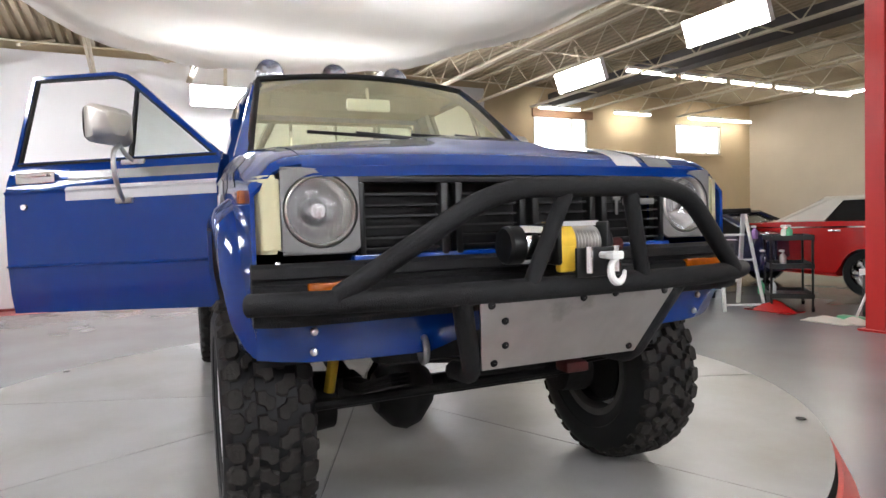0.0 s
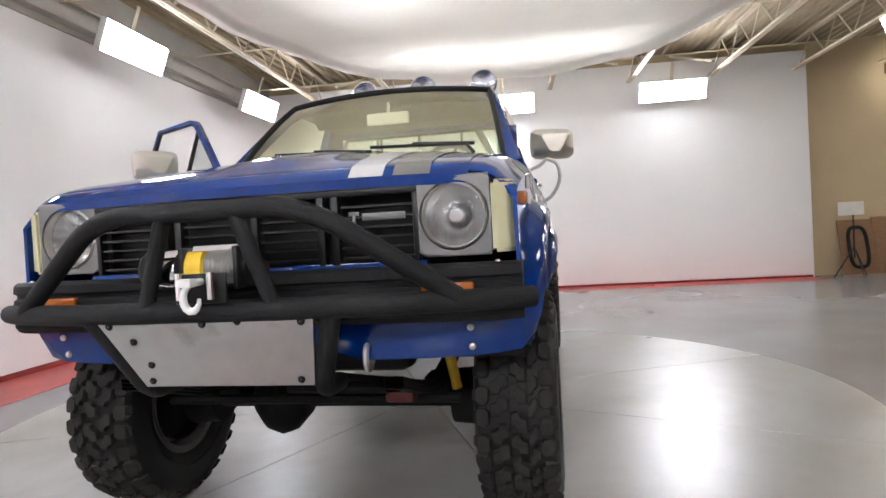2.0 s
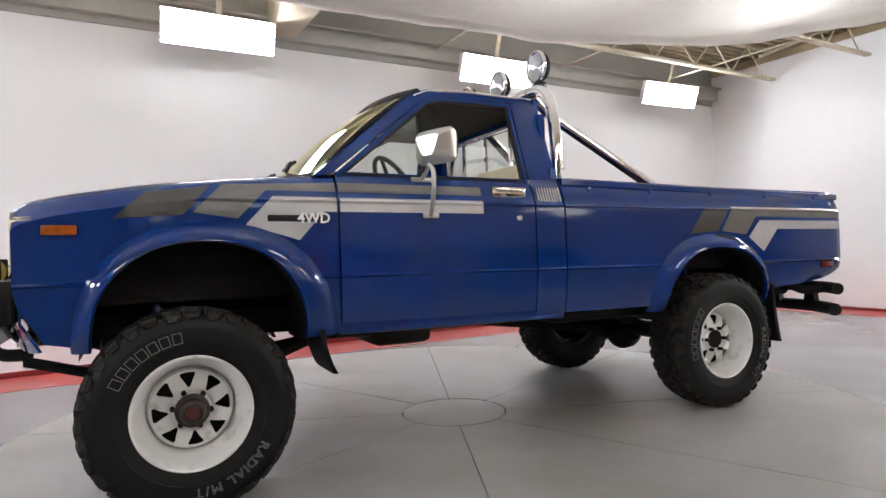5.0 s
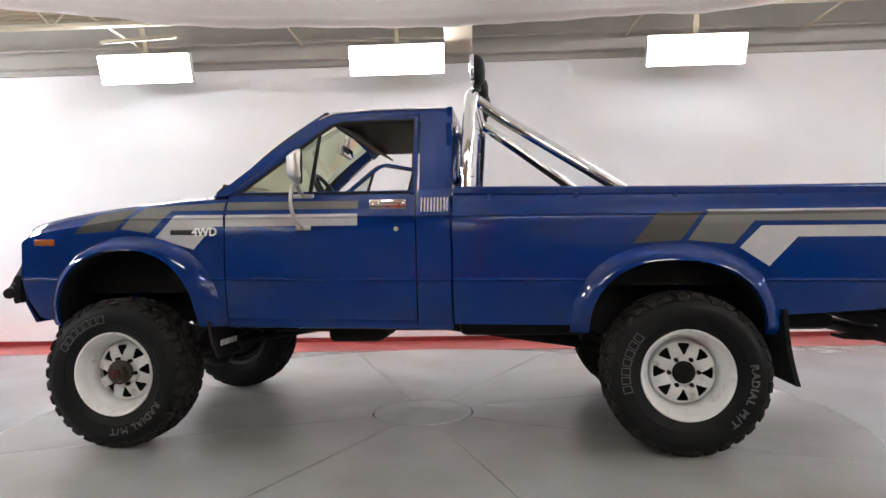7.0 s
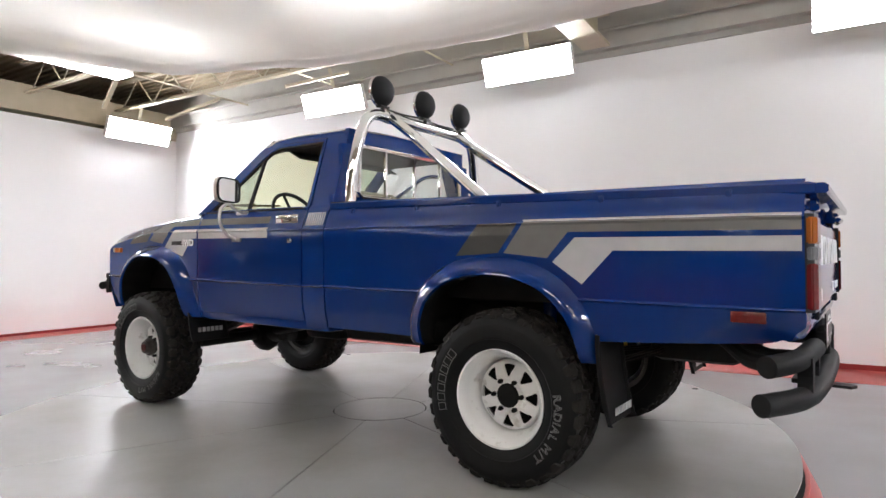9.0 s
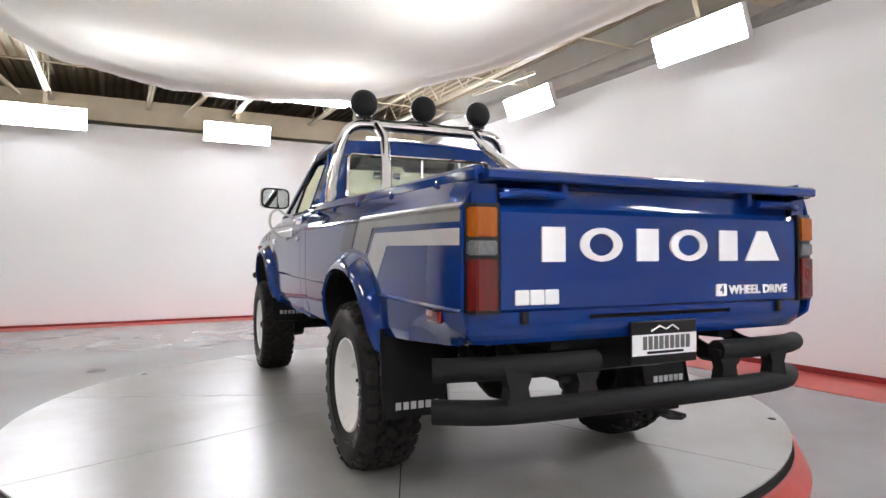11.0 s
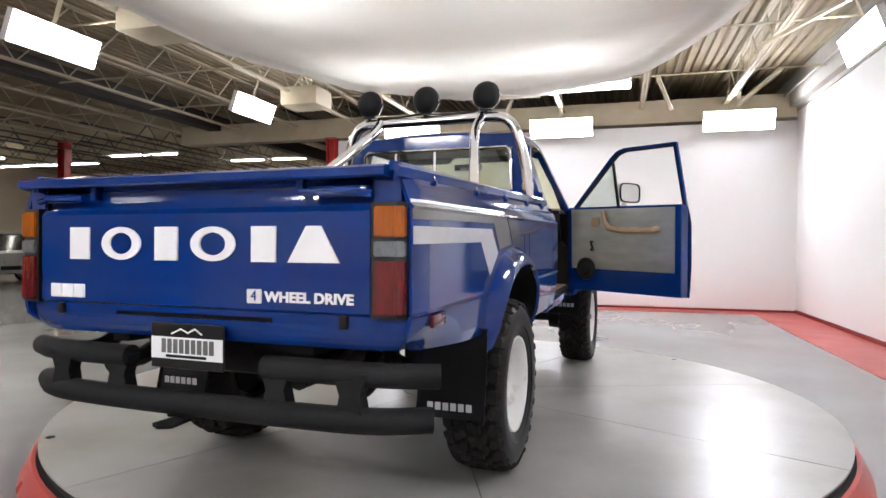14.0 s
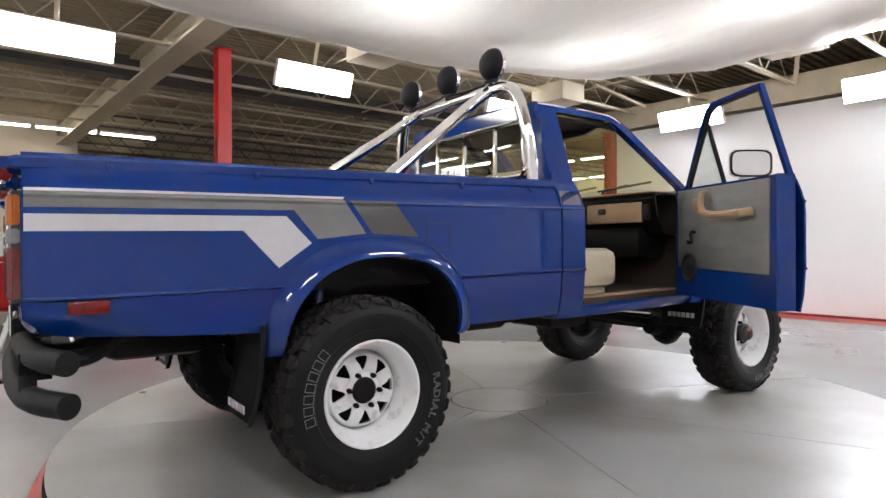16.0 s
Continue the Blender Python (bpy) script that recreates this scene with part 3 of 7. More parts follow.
# ---- the cloth overhead ----
def cloth():
    bm = bmesh.new()
    na, nr = 180, 60
    cu, cv, au, av = -0.35, 0.55, 5.62, 3.10
    rows = []
    for i in range(na):
        a = 2 * math.pi * i / na
        row = []
        for j in range(nr + 1):
            r = j / nr
            e = 2.4
            c, s = math.cos(a), math.sin(a)
            k = (abs(c) ** e + abs(s) ** e) ** (-1 / e)
            u, v = cu + au * k * c * r, cv + av * k * s * r
            sag = -0.17 * (1 - r ** 2.0) + 0.012 * math.exp(-((r - 0.90) / 0.018) ** 2) - 0.02 * math.exp(-((r - 0.955) / 0.02) ** 2)
            scallop = 0.02 * math.cos(a * 14) * r ** 8
            wrinkle = 0.025 * noise.noise((u * 0.9, v * 0.9, 0)) + 0.012 * noise.noise((u * 0.7, v * 3.5, 4)) + (0.007 * math.sin(a * 58 + 3 * noise.noise((u, v, 2))) + 0.012 * noise.noise((a * 9, 0, 7))) * max(0, (r - 0.8) / 0.2) ** 2
            row.append((u, v, 3.37 + sag + scallop + wrinkle))
        rows.append(row)
    grid(bm, rows, close_u=True)
    bmesh.ops.remove_doubles(bm, verts=bm.verts[:], dist=0.002)
    return bm


c = group_thing("overhead_cloth", ROOM, "white translucent cloth stretched overhead, sagging and wrinkled", "light diffuser")
part("cloth", cloth(), M["fabric"], c, angle=180)
e = 2.4
clip_mesh = None
for i in range(14):
    a = 2 * math.pi * (i) / 14
    cc, ss = math.cos(a), math.sin(a)
    k = (abs(cc) ** e + abs(ss) ** e) ** (-1 / e)
    p = Vector((-0.35 + 5.55 * k * cc, 0.55 + 3.05 * k * ss, 3.43))
    if clip_mesh is None:
        bm = bmesh.new()
        box(bm, -0.02, 0.06, -0.012, 0.012, -0.015, 0.015)
        tube(bm, [(0.05, 0, 0), (0.12, 0, 0.10), (0.16, 0, 0.30)], 0.006, 6)
        first_clip = part("clamp", bm, M["black_plastic"], c, "black spring clamp with a cord")
        clip_mesh = first_clip.data
        first_clip.matrix_basis = Matrix.Translation(p) @ Matrix.Rotation(a, 4, "Z")
    else:
        share("clamp", clip_mesh, c, Matrix.Translation(p) @ Matrix.Rotation(a, 4, "Z"))

# ---- the turntable ----
TC = Vector((-0.036, 0.02, 0))
TR = 2.47
tt = group_thing("turntable", Matrix.Translation(TC), "round raised car turntable, pale grey painted top, red skirt", "turntable", kind="structure")
INNER = 0.31
for k in range(8):
    a0, a1 = radians(24 + 45 * k), radians(69 + 45 * k)
    bm = bmesh.new()
    rows = []
    n = 20
    for i in range(n + 1):
        a = a0 + (a1 - a0) * i / n
        d0, d1 = 0.0028 / INNER, 0.0028 / TR
        w = 1 - 2 * i / n
        rows.append([((INNER + 0.005) * math.cos(a + w * d0), (INNER + 0.005) * math.sin(a + w * d0), 0), (TR * math.cos(a + w * d1), TR * math.sin(a + w * d1), 0)])
    grid(bm, rows)
    r = bmesh.ops.extrude_face_region(bm, geom=bm.faces[:])
    bmesh.ops.translate(bm, vec=(0, 0, -0.01), verts=[v for v in r["geom"] if isinstance(v, bmesh.types.BMVert)])
    part("deck_plate", bm, M["turntable"], tt, smooth=False)
bm = bmesh.new()
lathe(bm, [(0.001, 0), (INNER - 0.005, 0), (INNER - 0.005, -0.01)], 48, Matrix.Rotation(radians(90), 4, "X"))
part("centre_plate", bm, M["turntable"], tt)
bm = bmesh.new()
lathe(bm, [(0.001, -0.009), (TR - 0.02, -0.009), (TR - 0.02, -0.06), (TR + 0.01, -0.06), (TR + 0.01, FLOOR)], 96, Matrix.Rotation(radians(90), 4, "X") @ Matrix.Diagonal((1, 1, 1, 1)))
part("under_frame", bm, M["joint"], tt)
bm = bmesh.new()
lathe(bm, [(TR + 0.012, -0.05), (TR + 0.03, -0.055), (TR + 0.09, FLOOR + 0.002), (TR + 0.02, FLOOR + 0.002)], 96, Matrix.Rotation(radians(90), 4, "X"))
part("skirt", bm, M["red_paint"], tt, "red painted sloping skirt")
bm = bmesh.new()
lathe(bm, [(0.001, 0.003), (0.022, 0.003), (0.024, 0.0)], 16, Matrix.Rotation(radians(90), 4, "X"))
bolt0 = part("lifting_bolt", bm, M["joint"], tt, "dark recessed bolt")
bolt0.location = Vector((-1.645, -1.775, 0)) - TC
for p in ((-1.870, 1.600), (1.570, 1.795), (1.780, -1.560)):
    share("lifting_bolt", bolt0.data, tt, Matrix.Translation(Vector((*p, 0)) - TC))

# ---- the pickup ----
SY = 0.957   # the body is narrower than it was drawn
truck = group_thing("pickup_truck", Matrix.Translation((0.018, 0.0, 0)) @ Matrix.Diagonal((1, SY, 1, 1)), "lifted blue four-wheel-drive pickup with grey and white side stripes", "pickup truck")
RAKE = 0.015


def rake(bm):
    for v in bm.verts:
        v.co.z += RAKE * (v.co.x + 2.4)
    return bm


def mir(bm, side):
    if side < 0:
        bmesh.ops.scale(bm, vec=(1, -1, 1), verts=bm.verts[:])
    return bm


def lerp_list(pts, q):
    if q <= pts[0][0]:
        return pts[0][1]
    for (a, va), (b, vb) in zip(pts, pts[1:]):
        if q <= b:
            if b - a < 1e-9:
                return vb
            return va + (vb - va) * (q - a) / (b - a)
    return pts[-1][1]


SIDE_Y = [(0.56, 0.775), (0.60, 0.803), (0.70, 0.826), (0.815, 0.835), (0.822, 0.836), (0.83, 0.847), (0.838, 0.838), (1.10, 0.836), (1.14, 0.833), (1.15, 0.840), (1.16, 0.828), (1.20, 0.815), (1.25, 0.790), (1.285, 0.765)]
FENDER_TOP = [(0.84, 1.262), (1.10, 1.248), (1.32, 1.226), (1.50, 1.207), (1.65, 1.187), (1.80, 1.163), (1.90, 1.143), (1.98, 1.121), (2.005, 1.105), (2.02, 1.085)]
LEVELS = [1.285, 1.25, 1.20, 1.16, 1.15, 1.14, 1.10, 1.0, 0.9, 0.866, 0.862, 0.838, 0.83, 0.822, 0.815, 0.76, 0.70, 0.65, 0.60, 0.56]


def arch(x, cx, a, zc, b, e=2.3):
    q = abs(x - cx) / a
    return zc + b * (1 - q ** e) ** (1 / e) if q < 1 else -1.0


def nose(x):
    t = max(0.0, min(1.0, (x - 1.57) / 0.45))
    return 1 - 0.012 * t * t


def fender_profile(x):
    zt = lerp_list(FENDER_TOP, x)
    s = nose(x)
    pts = [(zt + 0.010, 0.700), (zt + 0.004, 0.742), (zt - 0.012, 0.776), (zt - 0.040, 0.803)]
    for z in LEVELS:
        z = min(z, zt - 0.07)
        pts.append((z, lerp_list(SIDE_Y, z)))
    return [(z, y * s) for z, y in pts]


def body_y(x, z):
    if x > 0.85:
        p = sorted(fender_profile(x))
        return lerp_list(p, z)
    return lerp_list(SIDE_Y, z)


def stations(a, b, n):
    return [a + (b - a) * i / n for i in range(n + 1)]


def finish(bm):
    bmesh.ops.remove_doubles(bm, verts=bm.verts[:], dist=0.0004)
    return bm


def fender(side):
    bm = bmesh.new()
    rows = []
    for x in stations(0.856, 2.014, 112):
        zb = max(0.585 + 0.05 * max(0, (x - 1.75) / 0.24), arch(x, 1.395, 0.412, 0.55, 0.455))
        tuck = lambda z: min(x, 2.014 - 0.55 * max(0.0, 0.78 - z))
        rows.append([(tuck(z), y, max(z, zb)) if z > zb else (tuck(zb), body_y(x, zb), zb) for z, y in fender_profile(x)])
    grid(bm, rows)
    return rake(mir(finish(bm), side))


def side_panel(x0, x1, zb, zt, side, n=60, rear=False):
    bm = bmesh.new()
    rows = []
    for x in stations(x0, x1, n):
        lo = zb(x)
        tuck = 0.0
        if rear and x < -2.50:
            tuck = 0.028 * ((-2.50 - x) / 0.16) ** 2
        curl = 0.06 * max(0.0, min(1.0, (-2.15 - x) / 0.40)) ** 1.5 if rear else 0.0
        zs = LEVELS if not rear else LEVELS[:15] + [0.79, 0.77, 0.75, 0.735, 0.72, 0.70, 0.65, 0.60, 0.56]
        rows.append([(x, lerp_list(SIDE_Y, max(z, lo)) - tuck - curl * max(0.0, (0.815 - max(z, lo)) / 0.10) ** 2, max(z, lo)) for z in zs])
    grid(bm, rows)
    return rake(mir(finish(bm), side))


def flare(cx_in, a_in, cx_out, a_out, zc, top_in, top_out, z_end, side, front, lining=False):
    bm = bmesh.new()
    rows = []
    n = 56
    for i in range(n + 1):
        th = math.pi * i / n
        c, s = math.cos(th), math.sin(th)
        e = 2.3
        k = (abs(c) ** e + abs(s) ** e) ** (-1 / e)
        def at(cx, a, b, y, extra=0.0):
            z = zc + b * k * s + extra
            x = cx + a * k * c
            return (x, y * (nose(x) if front else 1), z)
        w = 0.35 + 0.65 * s ** 0.6
        body = lerp_list(SIDE_Y, min(1.2, zc + (top_out - zc) * k * s))
        lip = body + 0.012 + 0.052 * w
        rows.append([at(cx_out, a_out, top_out - zc, body - 0.006),
                     at(cx_out * 0.8 + cx_in * 0.2, a_out * 0.8 + a_in * 0.2, (top_out * 0.8 + top_in * 0.2) - zc, body + 0.016),
                     at(cx_out * 0.5 + cx_in * 0.5, a_out * 0.5 + a_in * 0.5, (top_out * 0.5 + top_in * 0.5) - zc, body + 0.030 * w + 0.018),
                     at(cx_out * 0.2 + cx_in * 0.8, a_out * 0.2 + a_in * 0.8, (top_out * 0.2 + top_in * 0.8) - zc, lip),
                     at(cx_in, a_in, top_in - zc, lip + 0.004),
                     at(cx_in, a_in - 0.006, top_in - 0.006 - zc, lip - 0.012),
                     at(cx_in, a_in - 0.004, top_in - 0.004 - zc, lip - 0.014),
                     at(cx_in, a_in - 0.003, top_in - 0.003 - zc, body - 0.07)])
    if lining:
        rows = [r[-2:] for r in rows]
    else:
        rows = [r[:-2] for r in rows]
    grid(bm, rows)
    return rake(mir(finish(bm), side))


def liner(cx, a, zc, b, y0, y1, side):
    bm = bmesh.new()
    rows = []
    for i in range(25):
        th = math.pi * i / 24
        rows.append([(cx + a * math.cos(th), y, zc + b * math.sin(th)) for y in (y0, y1)])
    vs = grid(bm, rows)
    bm.faces.new([r[0] for r in vs])
    return rake(mir(bm, side))


def tumble(z):
    return 0.762 - (z - 1.285) * 0.355


def slab(pts, t, off, side):
    """A plate in the leaning plane of the side windows."""
    bm = bmesh.new()
    lo = [bm.verts.new((x, tumble(z) + off - t, z)) for x, z in pts]
    hi = [bm.verts.new((x, tumble(z) + off, z)) for x, z in pts]
    n = len(pts)
    bm.faces.new(hi)
    bm.faces.new(lo[::-1])
    for i in range(n):
        bm.faces.new((lo[i], lo[(i + 1) % n], hi[(i + 1) % n], hi[i]))
    return rake(mir(bm, side))


def decal(quads, side, lift=0.0018):
    bm = bmesh.new()
    n = 36
    for q in quads:
        A, B, C, D = [Vector(p) for p in q]
        rows = []
        for i in range(n + 1):
            row = []
            for j in range(n + 1):
                s, t = i / n, j / n
                p = (A * (1 - s) + B * s) * (1 - t) + (D * (1 - s) + C * s) * t
                row.append((p.x, body_y(p.x, p.y) + lift - (0.028 * ((-2.5 - p.x) / 0.16) ** 2 if p.x < -2.5 else 0), p.y))
            rows.append(row)
        grid(bm, rows)
    return rake(mir(finish(bm), side))


BLUE = M["blue"]
SILL = 0.585
for side in (1, -1):
    f = part("front_fender", fender(side), BLUE, truck)
    thick(f, 0.012)
    part("wheel_flare", flare(1.395, 0.395, 1.36, 0.49, 0.58, 0.985, 1.062, 0.6, side, True), BLUE, f)
    part("flare_lining", flare(1.395, 0.395, 1.36, 0.49, 0.58, 0.985, 1.062, 0.6, side, True, True), M["chassis"], f)
    part("wheel_well", liner(1.395, 0.43, 0.55, 0.47, 0.30, 0.80, side), M["chassis"], f, "black wheel well")
    ml = bmesh.new()
    box(ml, 1.813, 1.923, 0.0, 0.024, -0.018, 0.018, 0.005)
    bmesh.ops.translate(ml, vec=(0, body_y(1.868, 1.03) - 0.004, 1.026), verts=ml.verts[:])
    bmesh.ops.rotate(ml, cent=(1.868, body_y(1.868, 1.03), 1.026), matrix=Matrix.Rotation(radians(-4), 3, "Z"), verts=ml.verts[:])
    part("side_marker", rake(mir(ml, side)), M["orange_lens"], f, "amber side marker lamp")
    # stripes on the fender
    part("stripe", decal([[(1.59, 1.176), (1.70, 1.07), (1.465, 1.085), (1.36, 1.205)]], side), M["stripe_dark"], f, "dark grey slanted stripe")
    part("stripe", decal([[(1.315, 1.212), (1.43, 1.095), (1.265, 1.072), (1.150, 1.190)], [(1.315, 1.212), (1.150, 1.190), (0.86, 1.190), (0.86, 1.232)]], side), M["stripe_grey"], f, "mid grey stripe")
    part("stripe", decal([[(1.125, 1.166), (1.235, 1.048), (1.022, 0.985), (0.915, 1.104)], [(0.86, 1.165), (1.125, 1.166), (0.915, 1.104), (0.86, 1.104)]], side), M["stripe_light"], f, "silver white stripe")
    bd = bmesh.new()
    box(bd, 0.892, 1.150, 0.0, 0.006, -0.014, 0.014, 0.003)
    bmesh.ops.translate(bd, vec=(0, 0.834, 1.075), verts=bd.verts[:])
    part("badge_bar", rake(mir(bd, side)), M["black_plastic"], f, "black badge bar")
    tx = letters("4WD", 0.060, 0.003, bold=0.0012)
    bmesh.ops.transform(tx, matrix=(Matrix.Translation((0.960, 0.839, 1.075)) @ Euler((radians(90), 0, radians(180))).to_matrix().to_4x4() if side > 0 else Matrix.Translation((0.960, -0.839, 1.075)) @ Euler((radians(90), 0, 0)).to_matrix().to_4x4()), verts=tx.verts[:])
    part("badge_letters", rake(tx), M["letter_white"], f, "pale raised letters")

    # bed side
    rise = 0.0 if side > 0 else 0.006
    bed_low = lambda x, rise=rise: max(0.605 if x > -1.4 else 0.665 + 0.05 * max(0, (-1.9 - x) / 0.75) + 0.10 * max(0, (-2.47 - x) / 0.185) ** 2.2, arch(x, -1.405, 0.428, 0.52, 0.432 + rise))
    b = part("bed_side", side_panel(-0.338, -2.618, bed_low, None, side, 150, True), BLUE, truck)
    thick(b, 0.012)
    part("wheel_flare", flare(-1.405, 0.41, -1.40, 0.492, 0.57, 0.925 + rise, 1.008 + 1.5 * rise, 0.6, side, False), BLUE, b)
    part("flare_lining", flare(-1.405, 0.41, -1.40, 0.492, 0.57, 0.925 + rise, 1.008 + 1.5 * rise, 0.6, side, False, True), M["chassis"], b)
    part("wheel_well", liner(-1.405, 0.44, 0.52, 0.44, 0.45, 0.80, side), M["chassis"], b, "black wheel well")
    up = 0.0 if side > 0 else 0.006
    lifted = lambda quads: [[(x - up * 0.5, z + up) for x, z in q] for q in quads]
    part("stripe", decal(lifted([[(-1.21, 1.005), (-1.33, 1.152), (-1.535, 1.154), (-1.435, 1.020)]]), side), M["stripe_dark"], b, "dark grey slanted stripe")
    part("stripe", decal(lifted([[(-1.563, 1.156), (-1.465, 1.020), (-1.675, 1.0), (-1.77, 1.110)], [(-1.563, 1.156), (-1.77, 1.110), (-2.610, 1.106), (-2.610, 1.155)]]), side), M["stripe_grey"], b, "mid grey stripe")
    part("stripe", decal(lifted([[(-1.80, 1.086), (-1.70, 0.984), (-1.83, 0.895), (-1.961, 1.033)], [(-1.80, 1.086), (-1.961, 1.033), (-2.610, 1.033), (-2.610, 1.086)]]), side), M["stripe_light"], b, "silver white stripe")
    # highlight along the body crease, painted on as a pale strip
    part("pinstripe", decal(lifted([[(-1.556, 1.166), (-1.563, 1.157), (-2.610, 1.156), (-2.610, 1.166)]]), side), M["stripe_light"], b, "crease highlight painted as a thin silver line over the grey stripe")
    bm = bmesh.new()
    box(bm, -2.503, -2.387, 0.0, 0.016, -0.021, 0.021, 0.006)
    bmesh.ops.translate(bm, vec=(0, 0.832, 0.800), verts=bm.verts[:])
    part("rear_side_marker", rake(mir(bm, side)), M["red_lens"], b, "red side marker lamp")
    if side < 0:
        bm = bmesh.new()
        for x0, x1, z0, z1 in ((-1.166, -1.049, 1.069, 1.072), (-1.166, -1.049, 0.952, 0.955), (-1.169, -1.166, 0.952, 1.072), (-1.049, -1.046, 0.952, 1.072)):
            box(bm, x0, x1, 0.834, 0.8385, z0, z1)
        part("filler_flap", rake(mir(bm, side)), M["joint"], b, "fuel flap seam", smooth=False)
    # rail with hooks
    bm = bmesh.new()
    prof = [(0.700, 1.245), (0.700, 1.292), (0.706, 1.298), (0.786, 1.298), (0.797, 1.290), (0.797, 1.262), (0.790, 1.256), (0.782, 1.262), (0.780, 1.280), (0.715, 1.280)]
    vs = grid(bm, [[(x, y * k + 0.745 * (1 - k), z * k + 1.272 * (1 - k) - 0.012 * (-0.345 - x)) for y, z in prof] for x, k in ((-0.345, 1), (-2.63, 1), (-2.648, 0.85))], close_v=True)
    bm.faces.new(vs[0])
    bm.faces.new(vs[-1][::-1])
    part("bed_rail", rake(mir(bm, side)), BLUE, b)
    hk = None
    for x in (-0.52, -0.95, -1.42, -1.90, -2.38):
        bm = bmesh.new()
        box(bm, x - 0.012, x + 0.012, 0.776, 0.800, 1.222, 1.258, 0.004)
        tube(bm, [(x, 0.785, 1.235), (x, 0.808, 1.236)], 0.009, 8)
        part("tie_hook", rake(mir(bm, side)), BLUE, b)
    # cab corner and pillars
    cc = part("cab_corner", side_panel(-0.158, -0.328, lambda x: SILL, None, side, 8), BLUE, truck)
    thick(cc, 0.012)
    bm = bmesh.new()
    box(bm, -0.325, -0.165, 0.0, 0.012, -0.045, 0.045, 0.004)
    for k in range(9):
        box(bm, -0.318 + k * 0.0165, -0.310 + k * 0.0165, 0.012, 0.018, -0.040, 0.040)
    bmesh.ops.transform(bm, matrix=Matrix.Translation((0, 0.797, 1.200)) @ Matrix.Rotation(radians(22), 4, "X"), verts=bm.verts[:])
    part("cab_vent", rake(mir(bm, side)), M["chrome"], cc, "chrome slatted air outlet")
    p = part("rear_pillar", slab([(-0.165, 1.283), (-0.335, 1.283), (-0.322, 1.700), (-0.300, 1.738), (-0.155, 1.742)], 0.05, 0.002, side), BLUE, truck)
    part("front_pillar", slab([(0.945, 1.262), (0.865, 1.270), (0.405, 1.634), (0.350, 1.672), (0.290, 1.694), (0.22, 1.699), (0.22, 1.740), (0.315, 1.733), (0.385, 1.712), (0.450, 1.672)], 0.05, 0.0, side), BLUE, truck)
    part("roof_rail", slab([(0.219, 1.740), (0.219, 1.699), (-0.158, 1.703), (-0.155, 1.742)], 0.05, 0.001, side), BLUE, truck)
    part("sill", rake(mir(boxes((-0.335, 0.86, 0.66, 0.80, 0.575, 0.64), bevel=0.012), side)), BLUE, truck)


